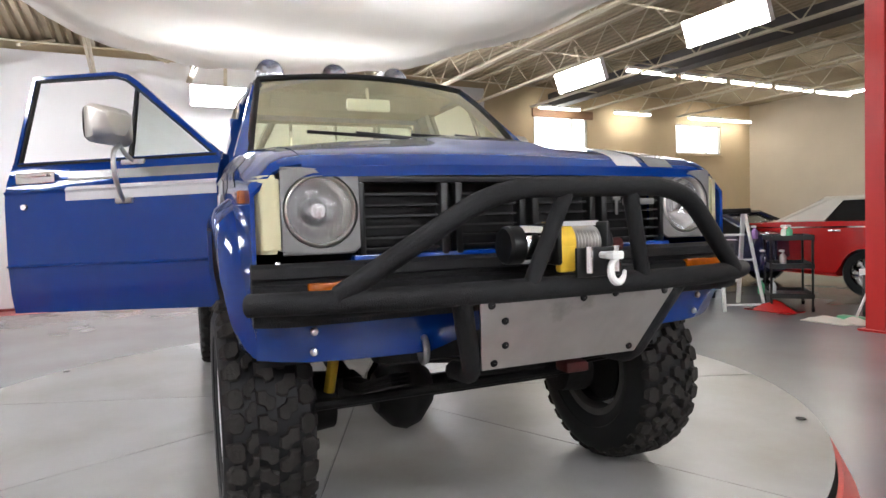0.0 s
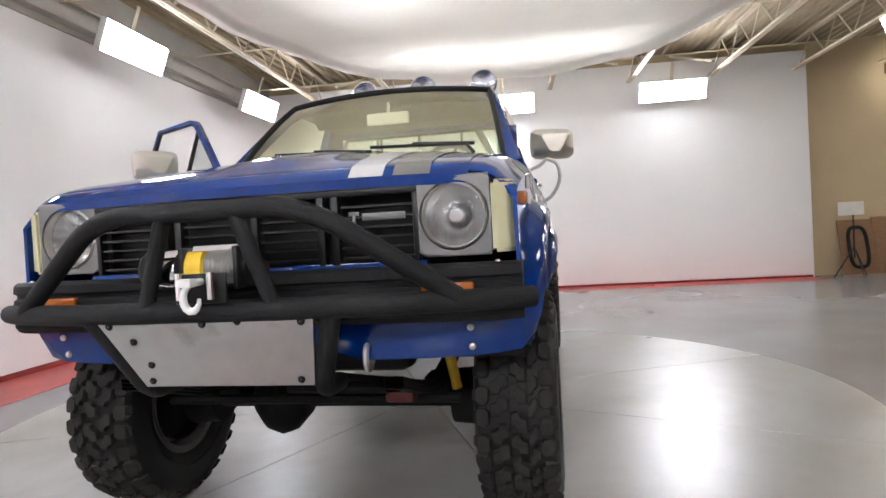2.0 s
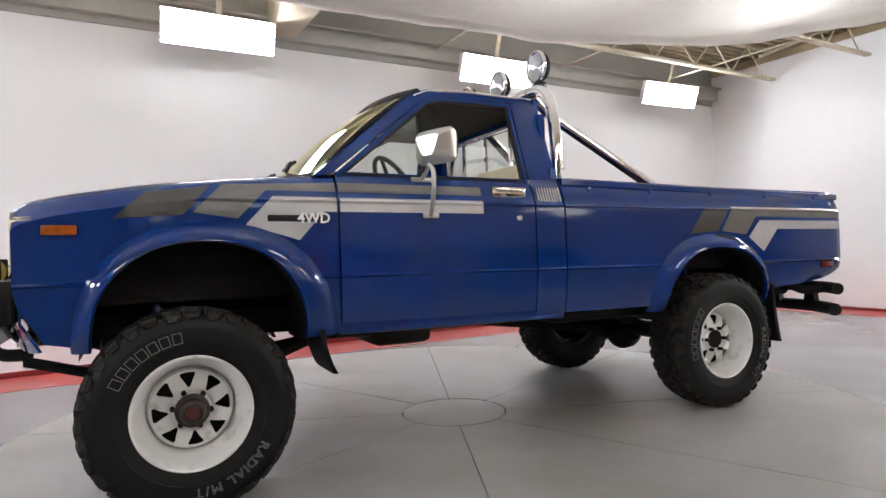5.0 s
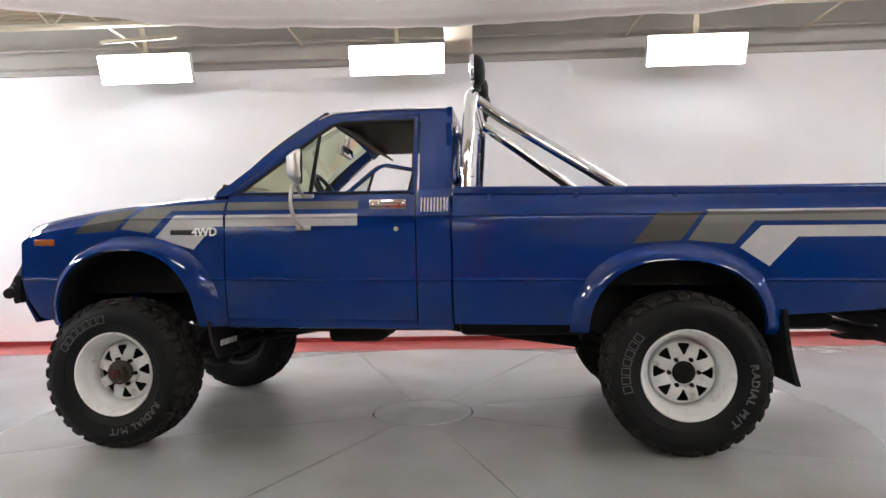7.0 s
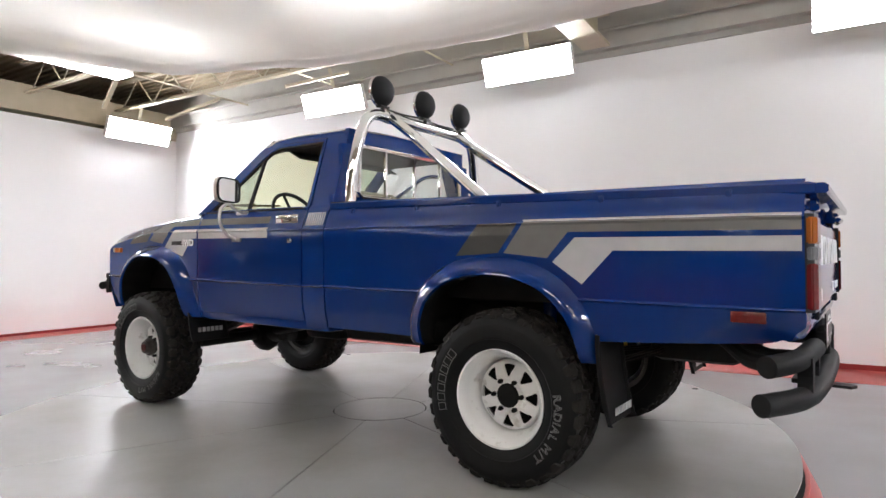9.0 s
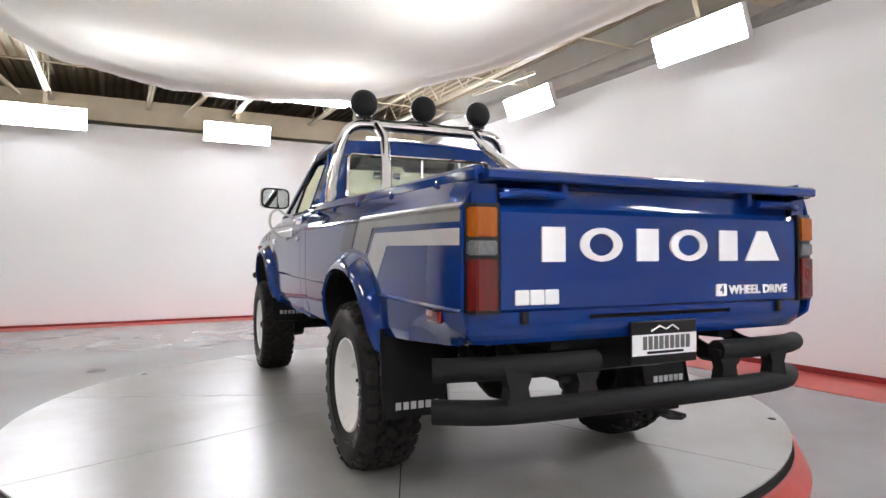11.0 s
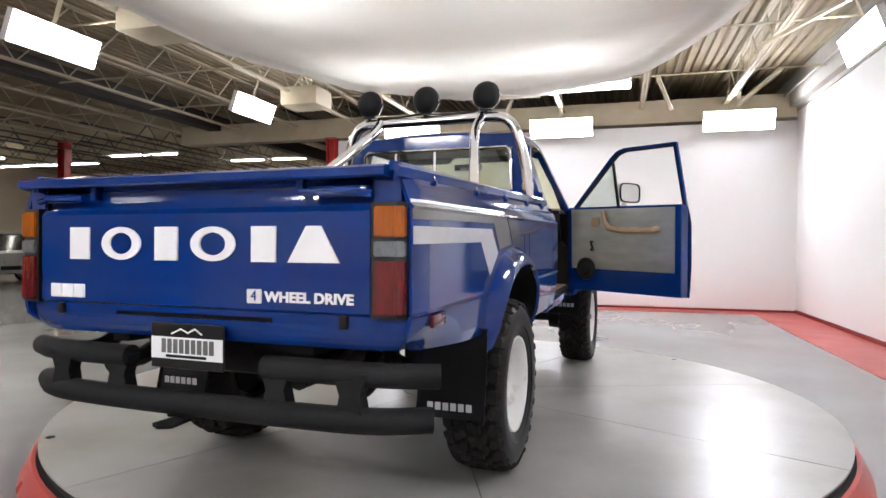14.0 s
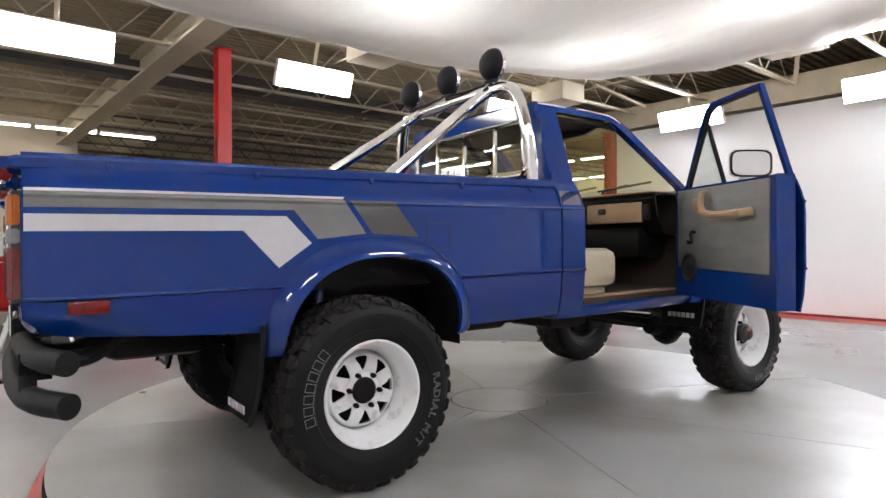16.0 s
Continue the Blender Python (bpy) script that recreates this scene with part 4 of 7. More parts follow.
# ---- doors ----
def door(side):
    d = part("door", side_panel(0.849, -0.150, lambda x: 0.625, None, side, 20), BLUE, truck)
    thick(d, 0.010)
    bm = bmesh.new()
    prism(bm, [(0.842, 0.632), (-0.145, 0.632), (-0.145, 1.275), (0.842, 1.275)], "y", 0.735, 0.742)
    part("inner_panel", rake(mir(bm, side)), BLUE, d, smooth=False)
    for x0, x1, y1, z0, z1 in ((0.825, 0.845, 0.785, 0.63, 1.28), (-0.148, -0.12, 0.785, 0.63, 1.28), (-0.12, 0.825, 0.80, 0.63, 0.65), (-0.12, 0.825, 0.755, 1.256, 1.272)):
        part("door_edge", rake(mir(boxes((x0, x1, 0.692, y1, z0, z1), bevel=0.006), side)), BLUE, d, smooth=False)
    part("window_frame", slab([(0.848, 1.272), (0.820, 1.272), (0.385, 1.621), (0.332, 1.657), (0.267, 1.677), (-0.130, 1.681), (-0.133, 1.272), (-0.152, 1.272), (-0.148, 1.698), (0.270, 1.695), (0.340, 1.676), (0.400, 1.636)], 0.028, 0.006, side), BLUE, d)
    part("window_seal", slab([(0.819, 1.272), (0.802, 1.272), (0.376, 1.611), (0.326, 1.647), (0.264, 1.666), (-0.120, 1.670), (-0.123, 1.272), (-0.132, 1.272), (-0.129, 1.680), (0.267, 1.676), (0.332, 1.656), (0.385, 1.620)], 0.02, 0.0, side), M["black_rubber"], d, "black rubber window seal")
    part("vent_bar", slab([(0.404, 1.272), (0.422, 1.272), (0.398, 1.590), (0.384, 1.604)], 0.02, 0.002, side), M["black_rubber"], d)
    pane = part("vent_glass", slab([(0.424, 1.275), (0.788, 1.275), (0.398, 1.588)], 0.004, -0.008, side), M["glass"], d, "clear quarter-light glass")
    pane.visible_shadow = False
    part("belt_trim", rake(mir(boxes((-0.145, 0.845, 0.770, 0.782, 1.268, 1.278)), side)), M["black_rubber"], d)
    # stripes
    part("stripe", decal([[(0.846, 1.190), (0.846, 1.232), (0.145, 1.232), (0.145, 1.190)]], side, 0.002), M["stripe_grey"], d, "mid grey stripe")
    part("stripe", decal([[(0.846, 1.104), (0.846, 1.165), (0.145, 1.165), (0.145, 1.104)]], side, 0.002), M["stripe_light"], d, "silver white stripe")
    # handle and lock
    bm = bmesh.new()
    box(bm, -0.105, 0.085, 0.808, 0.822, 1.186, 1.236, 0.006)
    box(bm, -0.085, 0.065, 0.822, 0.842, 1.214, 1.228, 0.005)
    part("door_handle", rake(mir(bm, side)), M["chrome"], d, "chrome pull handle")
    bm = bmesh.new()
    lathe(bm, [(0.001, 0.010), (0.012, 0.010), (0.016, 0.004), (0.017, 0.0)], 16, Matrix.Translation((-0.055, 0.836, 1.085)))
    part("door_lock", rake(mir(bm, side)), M["chrome"], d)
    # mirror
    bm = bmesh.new()
    rows = []
    for dx, w, h in ((0.042, 0.078, 0.044), (0.039, 0.084, 0.048), (0.008, 0.112, 0.070), (-0.006, 0.119, 0.077), (-0.020, 0.120, 0.078), (-0.026, 0.117, 0.075)):
        row = []
        for k in range(28):
            a = 2 * math.pi * k / 28
            c, s = math.cos(a), math.sin(a)
            q = (abs(c) ** 7 + abs(s) ** 7) ** (-1 / 7)
            # the front panel narrows towards its foot
            row.append((dx, w * q * c * (0.72 + 0.30 * q * s if dx > 0.03 else 1.0), h * q * s))
        rows.append(row)
    vs = grid(bm, rows, close_v=True)
    bm.faces.new(vs[0])
    bm.faces.new(vs[-1][::-1])
    place = Matrix.Translation((0.435, 0.922, 1.394)) @ Matrix.Rotation(radians(19 if side > 0 else 10), 4, "Z")
    bmesh.ops.transform(bm, matrix=place, verts=bm.verts[:])
    part("mirror_head", rake(mir(bm, side)), M["satin"], d, "chrome towing mirror head")
    bm = bmesh.new()
    row = []
    for dx in (-0.0235, -0.0265):
        row.append([(dx - 0.002, 0.110 * c, 0.068 * s) for c, s in [((abs(math.cos(a)) ** 5 + abs(math.sin(a)) ** 5) ** (-0.2) * math.cos(a), (abs(math.cos(a)) ** 5 + abs(math.sin(a)) ** 5) ** (-0.2) * math.sin(a)) for a in [2 * math.pi * k / 28 for k in range(28)]]])
    vs = grid(bm, row, close_v=True)
    bm.faces.new(vs[1])
    bmesh.ops.transform(bm, matrix=place, verts=bm.verts[:])
    rim = bmesh.new()
    rows = []
    for k in range(28):
        a = 2 * math.pi * k / 28
        c, q_ = math.cos(a), math.sin(a)
        e = (abs(c) ** 5 + abs(q_) ** 5) ** (-0.2)
        rows.append([(-0.022, 0.119 * e * c, 0.077 * e * q_), (-0.034, 0.117 * e * c, 0.075 * e * q_), (-0.034, 0.109 * e * c, 0.067 * e * q_), (-0.022, 0.108 * e * c, 0.066 * e * q_)])
    grid(rim, rows, close_u=True)
    bmesh.ops.transform(rim, matrix=place, verts=rim.verts[:])
    part("mirror_rim", rake(mir(rim, side)), M["black_rubber"], d, "black rubber mirror rim")
    part("mirror_glass", rake(mir(bm, side)), M["mirror"], d, "mirror glass")
    bm = bmesh.new()
    tube(bm, [(0.44, 0.785, 1.262), (0.445, 0.85, 1.285), (0.445, 0.900, 1.330)], 0.009, 10, bend=0.02)
    tube(bm, [(0.445, 0.890, 1.315), (0.45, 0.945, 1.290), (0.455, 0.955, 1.20), (0.445, 0.905, 1.12), (0.425, 0.842, 1.092)], 0.010, 10, bend=0.05)
    box(bm, 0.385, 0.495, 0.775, 0.795, 1.248, 1.270, 0.005)
    box(bm, 0.385, 0.465, 0.836, 0.852, 1.080, 1.104, 0.005)
    part("mirror_bracket", rake(mir(bm, side)), M["steel"], d, "bent steel mirror bracket")
    # inner trim
    bm = bmesh.new()
    prism(bm, [(0.80, 0.80), (-0.10, 0.80), (-0.10, 1.262), (0.81, 1.262)], "y", 0.728, 0.734)
    part("trim_panel", rake(mir(bm, side)), M["aluminium"], d, "bare brushed aluminium door card", smooth=False)
    bm = bmesh.new()
    tube(bm, [(0.50, 0.72, 1.235), (0.47, 0.69, 1.17), (0.42, 0.675, 1.115), (0.30, 0.668, 1.095), (0.05, 0.680, 1.10), (0.03, 0.725, 1.11)], [0.016] * 2 + [0.022] * 2 + [0.022] * 2, 10)
    part("armrest", rake(mir(bm, side)), M["tan"], d, "tan moulded armrest with pull")
    part("release_plate", rake(mir(boxes((0.53, 0.61, 0.715, 0.73, 1.13, 1.20), bevel=0.008), side)), M["tan"], d)
    bm = bmesh.new()
    tube(bm, [(0.60, 0.73, 1.01), (0.60, 0.70, 1.01), (0.57, 0.69, 0.95)], 0.010, 8, bend=0.015)
    tube(bm, [(0.57, 0.69, 0.95), (0.57, 0.665, 0.95)], 0.012, 8)
    part("window_crank", rake(mir(bm, side)), M["black_plastic"], d)
    bm = bmesh.new()
    lathe(bm, [(0.001, -0.012), (0.030, -0.016), (0.055, -0.005), (0.074, -0.014), (0.085, -0.010), (0.088, 0.0)], 28, Matrix.Translation((0.66, 0.728, 0.80)))
    part("speaker", rake(mir(bm, side)), M["black_plastic"], d, "round black door speaker")
    # the inner face stands well behind the skin
    for k in d.children:
        if k.name.split(".")[0] in ("inner_panel", "trim_panel", "armrest", "release_plate", "window_crank", "speaker"):
            k.location.y = -0.05 * side
    return d


door(1)
dr = door(-1)
hinge = Matrix.Translation((0.85, -0.80, 0))
dr.matrix_basis = Matrix.Translation((0.0, -0.022, 0.012)) @ hinge @ Matrix.Rotation(radians(62), 4, "Z") @ hinge.inverted()
dr["label"] = "passenger door standing wide open"

# ---- hood, cowl, windscreen, roof ----
def hood_z(x, y):
    zt = lerp_list(FENDER_TOP, x) + 0.012
    q = abs(y) / 0.69
    z = zt + 0.034 * (1 - q ** 2.2) * min(1.0, (2.10 - x) / 0.5)
    w = 0.17 + 0.08 * max(0, (1.6 - x) / 0.8)
    z += 0.013 / (1 + math.exp((abs(y) - w) / 0.014)) * min(1.0, max(0.0, (1.93 - x) / 0.12))
    return z


def hood():
    bm = bmesh.new()
    rows = []
    for x in stations(0.955, 2.012, 42):
        rows.append([(x + 0.018 * (1 - (y / 0.69) ** 2) * (1 if x > 1.5 else 0) + (0.06 * (1 - (y / 0.69) ** 2) if x < 0.96 else 0), y, hood_z(x, y)) for y in stations(-0.692, 0.692, 56)])
    last = rows[-1]
    rows.append([(p[0] + 0.012, p[1], p[2] - 0.012) for p in last])
    rows.append([(p[0] + 0.010, p[1], p[2] - 0.040) for p in last])
    grid(bm, rows)
    return rake(bm)


h = part("hood", hood(), BLUE, truck)
thick(h, 0.008)


def hood_stripe(y0, y1, material, label):
    bm = bmesh.new()
    rows = [[(x + 0.018 * (1 - (y / 0.69) ** 2) * (1 if x > 1.5 else 0), y, hood_z(x, y) + 0.002) for y in stations(y0, y1, 6)] for x in stations(0.99, 2.011, 42)]
    last = rows[-1]
    rows.append([(p[0] + 0.0135, p[1], p[2] - 0.012) for p in last])
    grid(bm, rows)
    part("hood_stripe", rake(bm), material, h, label)


hood_stripe(0.335, 0.440, M["stripe_light"], "silver white stripe")
hood_stripe(0.470, 0.580, M["stripe_grey"], "mid grey stripe")

bm = bmesh.new()
grid(bm, [[(0.80, -0.70, 1.262), (0.80, 0.70, 1.262)], [(0.96, -0.70, 1.268), (0.96, 0.70, 1.268)], [(1.02, -0.66, 1.25), (1.02, 0.66, 1.25)]])
part("cowl", rake(bm), BLUE, truck)


def screen_rows(inset=0.0, n=16):
    rows = []
    for i in range(n + 1):
        t = inset + (1 - 2 * inset) * i / n
        row = []
        for j in range(n + 1):
            s = (-1 + 2 * (inset * 0.5 + (1 - inset) * j / n))
            yb, yt = 0.70 * s, 0.585 * s
            xb, xt = 0.895 + 0.09 * (1 - s * s), 0.365 + 0.065 * (1 - s * s)
            zb, zt = 1.278 + 0.012 * (1 - s * s), 1.722 + 0.028 * (1 - s * s)
            bow = 0.018 * math.sin(math.pi * t)
            row.append((xb + (xt - xb) * t + bow, yb + (yt - yb) * t, zb + (zt - zb) * t + bow))
        rows.append(row)
    return rows


bm = bmesh.new()
R = screen_rows()
grid(bm, R)
ws = part("windscreen", rake(bm), M["windshield"], truck, "tinted windscreen glass, cloth reflection coloured into its gloss", angle=180)
ws.visible_shadow = False
bm = bmesh.new()
loop = R[0] + [r[-1] for r in R[1:]] + R[-1][::-1][1:] + [r[0] for r in R[::-1]][1:-1]
for a, b in zip(loop, loop[1:] + loop[:1]):
    pass
tube(bm, loop + [loop[0]], 0.016, 8, cap=False)
part("windscreen_seal", rake(bm), M["black_rubber"], truck, "black rubber seal", angle=80)

bm = bmesh.new()
rows = []
for x in stations(0.435, -0.315, 26):
    rows.append([])
    for s in stations(-1, 1, 28):
        y = 0.612 * s
        xf = x - (0.055 * s * s * max(0, (x + 0.05) / 0.48))
        z = 1.728 + 0.046 * (1 - abs(s) ** 2.6) + 0.012 * (1 - ((x - 0.05) / 0.42) ** 2) - (0.02 * max(0, (x - 0.36) / 0.07)) - (0.02 * max(0, (-0.26 - x) / 0.055)) - 0.055 * abs(s) ** 3 * max(0.0, (xf - 0.20) / 0.18) ** 2
        rows[-1].append((xf, y, z))
grid(bm, rows)
rf = part("roof", rake(bm), BLUE, truck)
thick(rf, 0.02)
for s in (1, -1):
    bm = bmesh.new()
    tube(bm, [(0.40, s * 0.615, 1.690), (0.32, s * 0.610, 1.726), (0.1, s * 0.609, 1.739), (-0.30, s * 0.609, 1.735)], 0.006, 6, bend=0.05)
    part("drip_rail", rake(bm), M["chrome"], rf)
part("headliner", rake(boxes((-0.30, 0.33, -0.56, 0.56, 1.675, 1.69))), M["headliner"], truck, "dark headliner", smooth=False)
for s in (1, -1):
    bm = bmesh.new()
    box(bm, -0.005, 0.005, -0.21, 0.21, -0.075, 0.075, 0.004)
    bmesh.ops.transform(bm, matrix=Matrix.Translation((0.27, s * 0.30, 1.655)) @ Matrix.Rotation(radians(62), 4, "Y"), verts=bm.verts[:])
    part("sun_visor", rake(bm), M["headliner"], truck)
bm = bmesh.new()
box(bm, 0.405, 0.432, -0.125, 0.125, 1.575, 1.640, 0.012)
tube(bm, [(0.41, 0, 1.635), (0.395, 0, 1.70)], 0.009, 8)
rvm = part("rear_view_mirror", rake(bm), M["white_plastic"], truck, "pale back of the rear-view mirror")
bm = bmesh.new()
box(bm, 0.399, 0.404, -0.118, 0.118, 1.582, 1.634, 0.003)
part("mirror_glass", rake(bm), M["mirror"], rvm, "mirror glass")

# cab back with its sliding window
bm = bmesh.new()
hole = (-0.555, 0.555, 1.345, 1.645)
for y0, y1, z0, z1 in ((-0.76, 0.76, 0.62, 1.345), (-0.68, -0.555, 1.345, 1.645), (0.555, 0.68, 1.345, 1.645), (-0.62, 0.62, 1.645, 1.74)):
    prism(bm, [(y0, z0), (y1, z0), (y1, z1), (y0, z1)], "x", -0.330, -0.300)
cb = part("cab_back", rake(bm), BLUE, truck, smooth=False)
bm = bmesh.new()
pts = [(-0.345, y, z) for y, z in ((-0.53, 1.345), (0.53, 1.345), (0.555, 1.37), (0.545, 1.62), (0.52, 1.645), (-0.52, 1.645), (-0.545, 1.62), (-0.555, 1.37))]
tube(bm, pts + [pts[0]], 0.013, 8, cap=False)
for y in (-0.30, 0.0, 0.30):
    box(bm, -0.352, -0.335, y - 0.008, y + 0.008, 1.35, 1.64)
part("rear_window_frame", rake(bm), M["chrome"], cb, "bright sliding window frame")
rg = part("rear_glass", rake(boxes((-0.340, -0.336, -0.55, 0.55, 1.35, 1.64))), M["glass"], cb, "clear rear glass", smooth=False)
rg.visible_shadow = False
# floor, firewall and interior
part("cab_floor", rake(boxes((-0.30, 0.95, -0.76, 0.76, 0.64, 0.665), (0.93, 0.96, -0.74, 0.74, 0.66, 1.255))), M["carpet"], truck, "brown carpeted floor", smooth=False)
bm = bmesh.new()
rows = [[(x, y, z) for y in (-0.72, 0.72)] for x, z in ((0.94, 1.26), (0.72, 1.275), (0.62, 1.265), (0.60, 1.24), (0.63, 1.12), (0.70, 1.02), (0.92, 0.98))]
grid(bm, rows)
ds = part("dashboard", rake(bm), M["black_plastic"], truck, "black dashboard with tan insert")
thick(ds, 0.01)
part("glove_box", rake(boxes((0.595, 0.615, -0.62, -0.16, 1.09, 1.22), bevel=0.008)), M["tan"], ds, "tan glove box lid")
part("dash_knob", rake(boxes((0.580, 0.596, -0.33, -0.27, 1.15, 1.19), bevel=0.01)), M["black_plastic"], ds)
part("dash_trim", rake(boxes((0.60, 0.92, -0.70, 0.70, 1.276, 1.284), bevel=0.003)), M["tan"], ds)
part("console", rake(boxes((0.45, 0.70, -0.10, 0.10, 0.68, 0.98), bevel=0.02)), M["black_plastic"], truck)
bm = bmesh.new()
ring = [(0.19 * math.cos(2 * math.pi * k / 32), 0.19 * math.sin(2 * math.pi * k / 32), 0) for k in range(33)]
tube(bm, ring, 0.013, 8, cap=False)
for a in (0.2, math.pi - 0.2, -math.pi / 2):
    tube(bm, [(0.03 * math.cos(a), 0.03 * math.sin(a), -0.02), (0.185 * math.cos(a), 0.185 * math.sin(a), 0)], 0.011, 6)
lathe(bm, [(0.001, 0.01), (0.05, 0.005), (0.055, -0.04), (0.03, -0.05), (0.022, -0.42)], 16, Matrix.Rotation(radians(90), 4, "X"))
bmesh.ops.transform(bm, matrix=Matrix.Translation((0.40, 0.36, 1.255)) @ Matrix.Rotation(radians(-58), 4, "Y"), verts=bm.verts[:])
part("steering_wheel", rake(bm), M["black_plastic"], truck, "thin black steering wheel")
for s in (1, -1):
    bm = bmesh.new()
    box(bm, -0.20, 0.37, s * 0.36 - 0.27, s * 0.36 + 0.27, 0.70, 0.935, 0.06)
    box(bm, -0.18, 0.30, s * 0.36 - 0.22, s * 0.36 + 0.22, 0.66, 0.72, 0.01)
    st_ = part("seat", rake(bm), M["cream"], truck, "cream vinyl seat")
    bm = bmesh.new()
    box(bm, -0.06, 0.06, -0.25, 0.25, 0.0, 0.48, 0.04)
    bmesh.ops.transform(bm, matrix=Matrix.Translation((-0.16, s * 0.36, 0.92)) @ Matrix.Rotation(radians(-12), 4, "Y"), verts=bm.verts[:])
    part("seat_back", rake(bm), M["cream"], st_)
for s in (1, -1):
    part("sill_trim", rake(boxes((-0.13, 0.82, s * 0.70 - 0.045, s * 0.70 + 0.045, 0.664, 0.674), bevel=0.003)), M["tan"], truck, "tan sill carpet strip")
part("heater_box", rake(boxes((0.62, 0.90, -0.58, 0.20, 0.86, 1.06), bevel=0.04)), M["black_plastic"], ds)
part("dash_vent", rake(boxes((0.592, 0.60, -0.69, -0.63, 1.10, 1.20), bevel=0.004)), M["black_plastic"], ds)
# wipers
for y in (0.05, 0.55):
    bm = bmesh.new()
    tube(bm, [(1.015, y + 0.02, 1.300), (0.985, y - 0.02, 1.345), (0.950, y - 0.28, 1.368)], 0.009, 8)
    tube(bm, [(0.975, y + 0.02, 1.345), (0.925, y - 0.50, 1.372)], 0.008, 8)
    part("wiper", rake(bm), M["black_plastic"], truck, "black wiper arm and blade")

# ---- bed ----
part("bed_floor", rake(boxes((-2.59, -0.38, -0.70, 0.70, 0.80, 0.83))), M["chassis"], truck, "black lined bed floor", smooth=False)
part("bed_bulkhead", rake(boxes((-0.375, -0.345, -0.76, 0.76, 0.62, 1.27))), BLUE, truck, smooth=False)
for s in (1, -1):
    part("bed_inner_wall", rake(boxes((-2.62, -0.36, s * 0.70 - 0.008, s * 0.70 + 0.008, 0.83, 1.245))), M["chassis"], truck, smooth=False)
bm = bmesh.new()
prism(bm, [(-2.655, 0.842), (-2.668, 0.852), (-2.668, 0.905), (-2.6645, 0.930), (-2.668, 0.955), (-2.668, 1.155), (-2.655, 1.172), (-2.625, 1.172), (-2.625, 0.842)], "y", -0.694, 0.694)
tg = part("tailgate", rake(bm), BLUE, truck, "blue tailgate with white raised shapes")
tg.location.x, tg.location.z = 0.026, -0.018
bm = bmesh.new()
grid(bm, [[(x, y, z) for x, z in ((-2.645, 1.168), (-2.632, 1.20), (-2.632, 1.245), (-2.66, 1.262), (-2.705, 1.262), (-2.712, 1.268), (-2.712, 1.290), (-2.700, 1.298), (-2.62, 1.298), (-2.62, 1.17))] for y in (-0.79, -0.775, -0.4, 0.4, 0.775, 0.79)])
for y in (-0.789, 0.789):
    prism(bm, [(-2.705, 1.262), (-2.711, 1.268), (-2.711, 1.290), (-2.70, 1.297), (-2.621, 1.297), (-2.621, 1.262)], "y", y - 0.001, y + 0.001)
cap_ = part("top_cap", rake(bm), BLUE, tg)
cap_.location.z, cap_.scale.y = -0.012, 0.962
for s in (1, -1):
    bm = bmesh.new()
    box(bm, -2.672, -2.632, s * 0.60 - 0.085, s * 0.60 + 0.085, 1.196, 1.232, 0.008)
    tube(bm, [(-2.67, s * 0.70, 1.205), (-2.69, s * 0.62, 1.215), (-2.685, s * 0.46, 1.212)], 0.012, 8)
    part("latch_handle", rake(bm), BLUE, tg)
    bm = bmesh.new()
    box(bm, -2.665, -2.635, s * 0.44 - 0.013, s * 0.44 + 0.013, 1.205, 1.262, 0.004)
    part("tie_hook", rake(bm), BLUE, tg)
# plain white raised shapes in place of the maker's name
for k, (y0, y1) in enumerate(((0.579, 0.409), (0.386, 0.205), (0.181, -0.001), (-0.016, -0.200), (-0.225, -0.397), (-0.404, -0.592))):
    bm = bmesh.new()
    yc, w, zc, hh = (y0 + y1) / 2, abs(y0 - y1) / 2, 1.056, 0.056
    if k in (1, 3):
        o = [(yc + w * math.cos(a), zc + hh * math.sin(a)) for a in [2 * math.pi * i / 40 for i in range(40)]]
        i_ = [(yc + w * 0.58 * math.cos(a), zc + hh * 0.66 * math.sin(a)) for a in [2 * math.pi * i / 40 for i in range(40)]]
        rows = [[(-2.674, *p) for p in o], [(-2.674, *p) for p in i_], [(-2.666, *p) for p in i_], [(-2.666, *p) for p in o]]
        grid(bm, rows, close_u=True, close_v=True)
    elif k == 5:
        prism(bm, [(yc - w, zc - hh), (yc + w, zc - hh), (yc + w * 0.28, zc + hh), (yc - w * 0.28, zc + hh)], "x", -2.674, -2.666)
    else:
        prism(bm, [(yc - w * 0.55, zc - hh), (yc + w * 0.55, zc - hh), (yc + w * 0.55, zc + hh), (yc - w * 0.55, zc + hh)], "x", -2.674, -2.666)
    part("raised_shape", rake(bm), M["letter_white"], tg, "plain white raised shape", smooth=False)
for k in range(3):
    bm = boxes((-2.672, -2.667, 0.588 - k * 0.058, 0.642 - k * 0.058, 0.864, 0.912), bevel=0.004)
    part("trim_shape", rake(bm), M["letter_white"], tg, "plain white bar", smooth=False)
part("number_tile", rake(boxes((-2.672, -2.667, -0.303, -0.246, 0.870, 0.915), bevel=0.004)), M["letter_white"], tg, smooth=False)
RZ = Euler((radians(90), 0, radians(-90))).to_matrix().to_4x4()
tx = letters("4", 0.046, 0.001)
bmesh.ops.transform(tx, matrix=Matrix.Translation((-2.6735, -0.275, 0.893)) @ RZ, verts=tx.verts[:])
part("script", rake(tx), BLUE, tg, smooth=False)
tx = letters("WHEEL DRIVE", 0.040, 0.0015, bold=0.0016)
xs = [v.co.x for v in tx.verts]
bmesh.ops.scale(tx, vec=(0.328 / (max(xs) - min(xs)), 1.08, 1), verts=tx.verts[:])
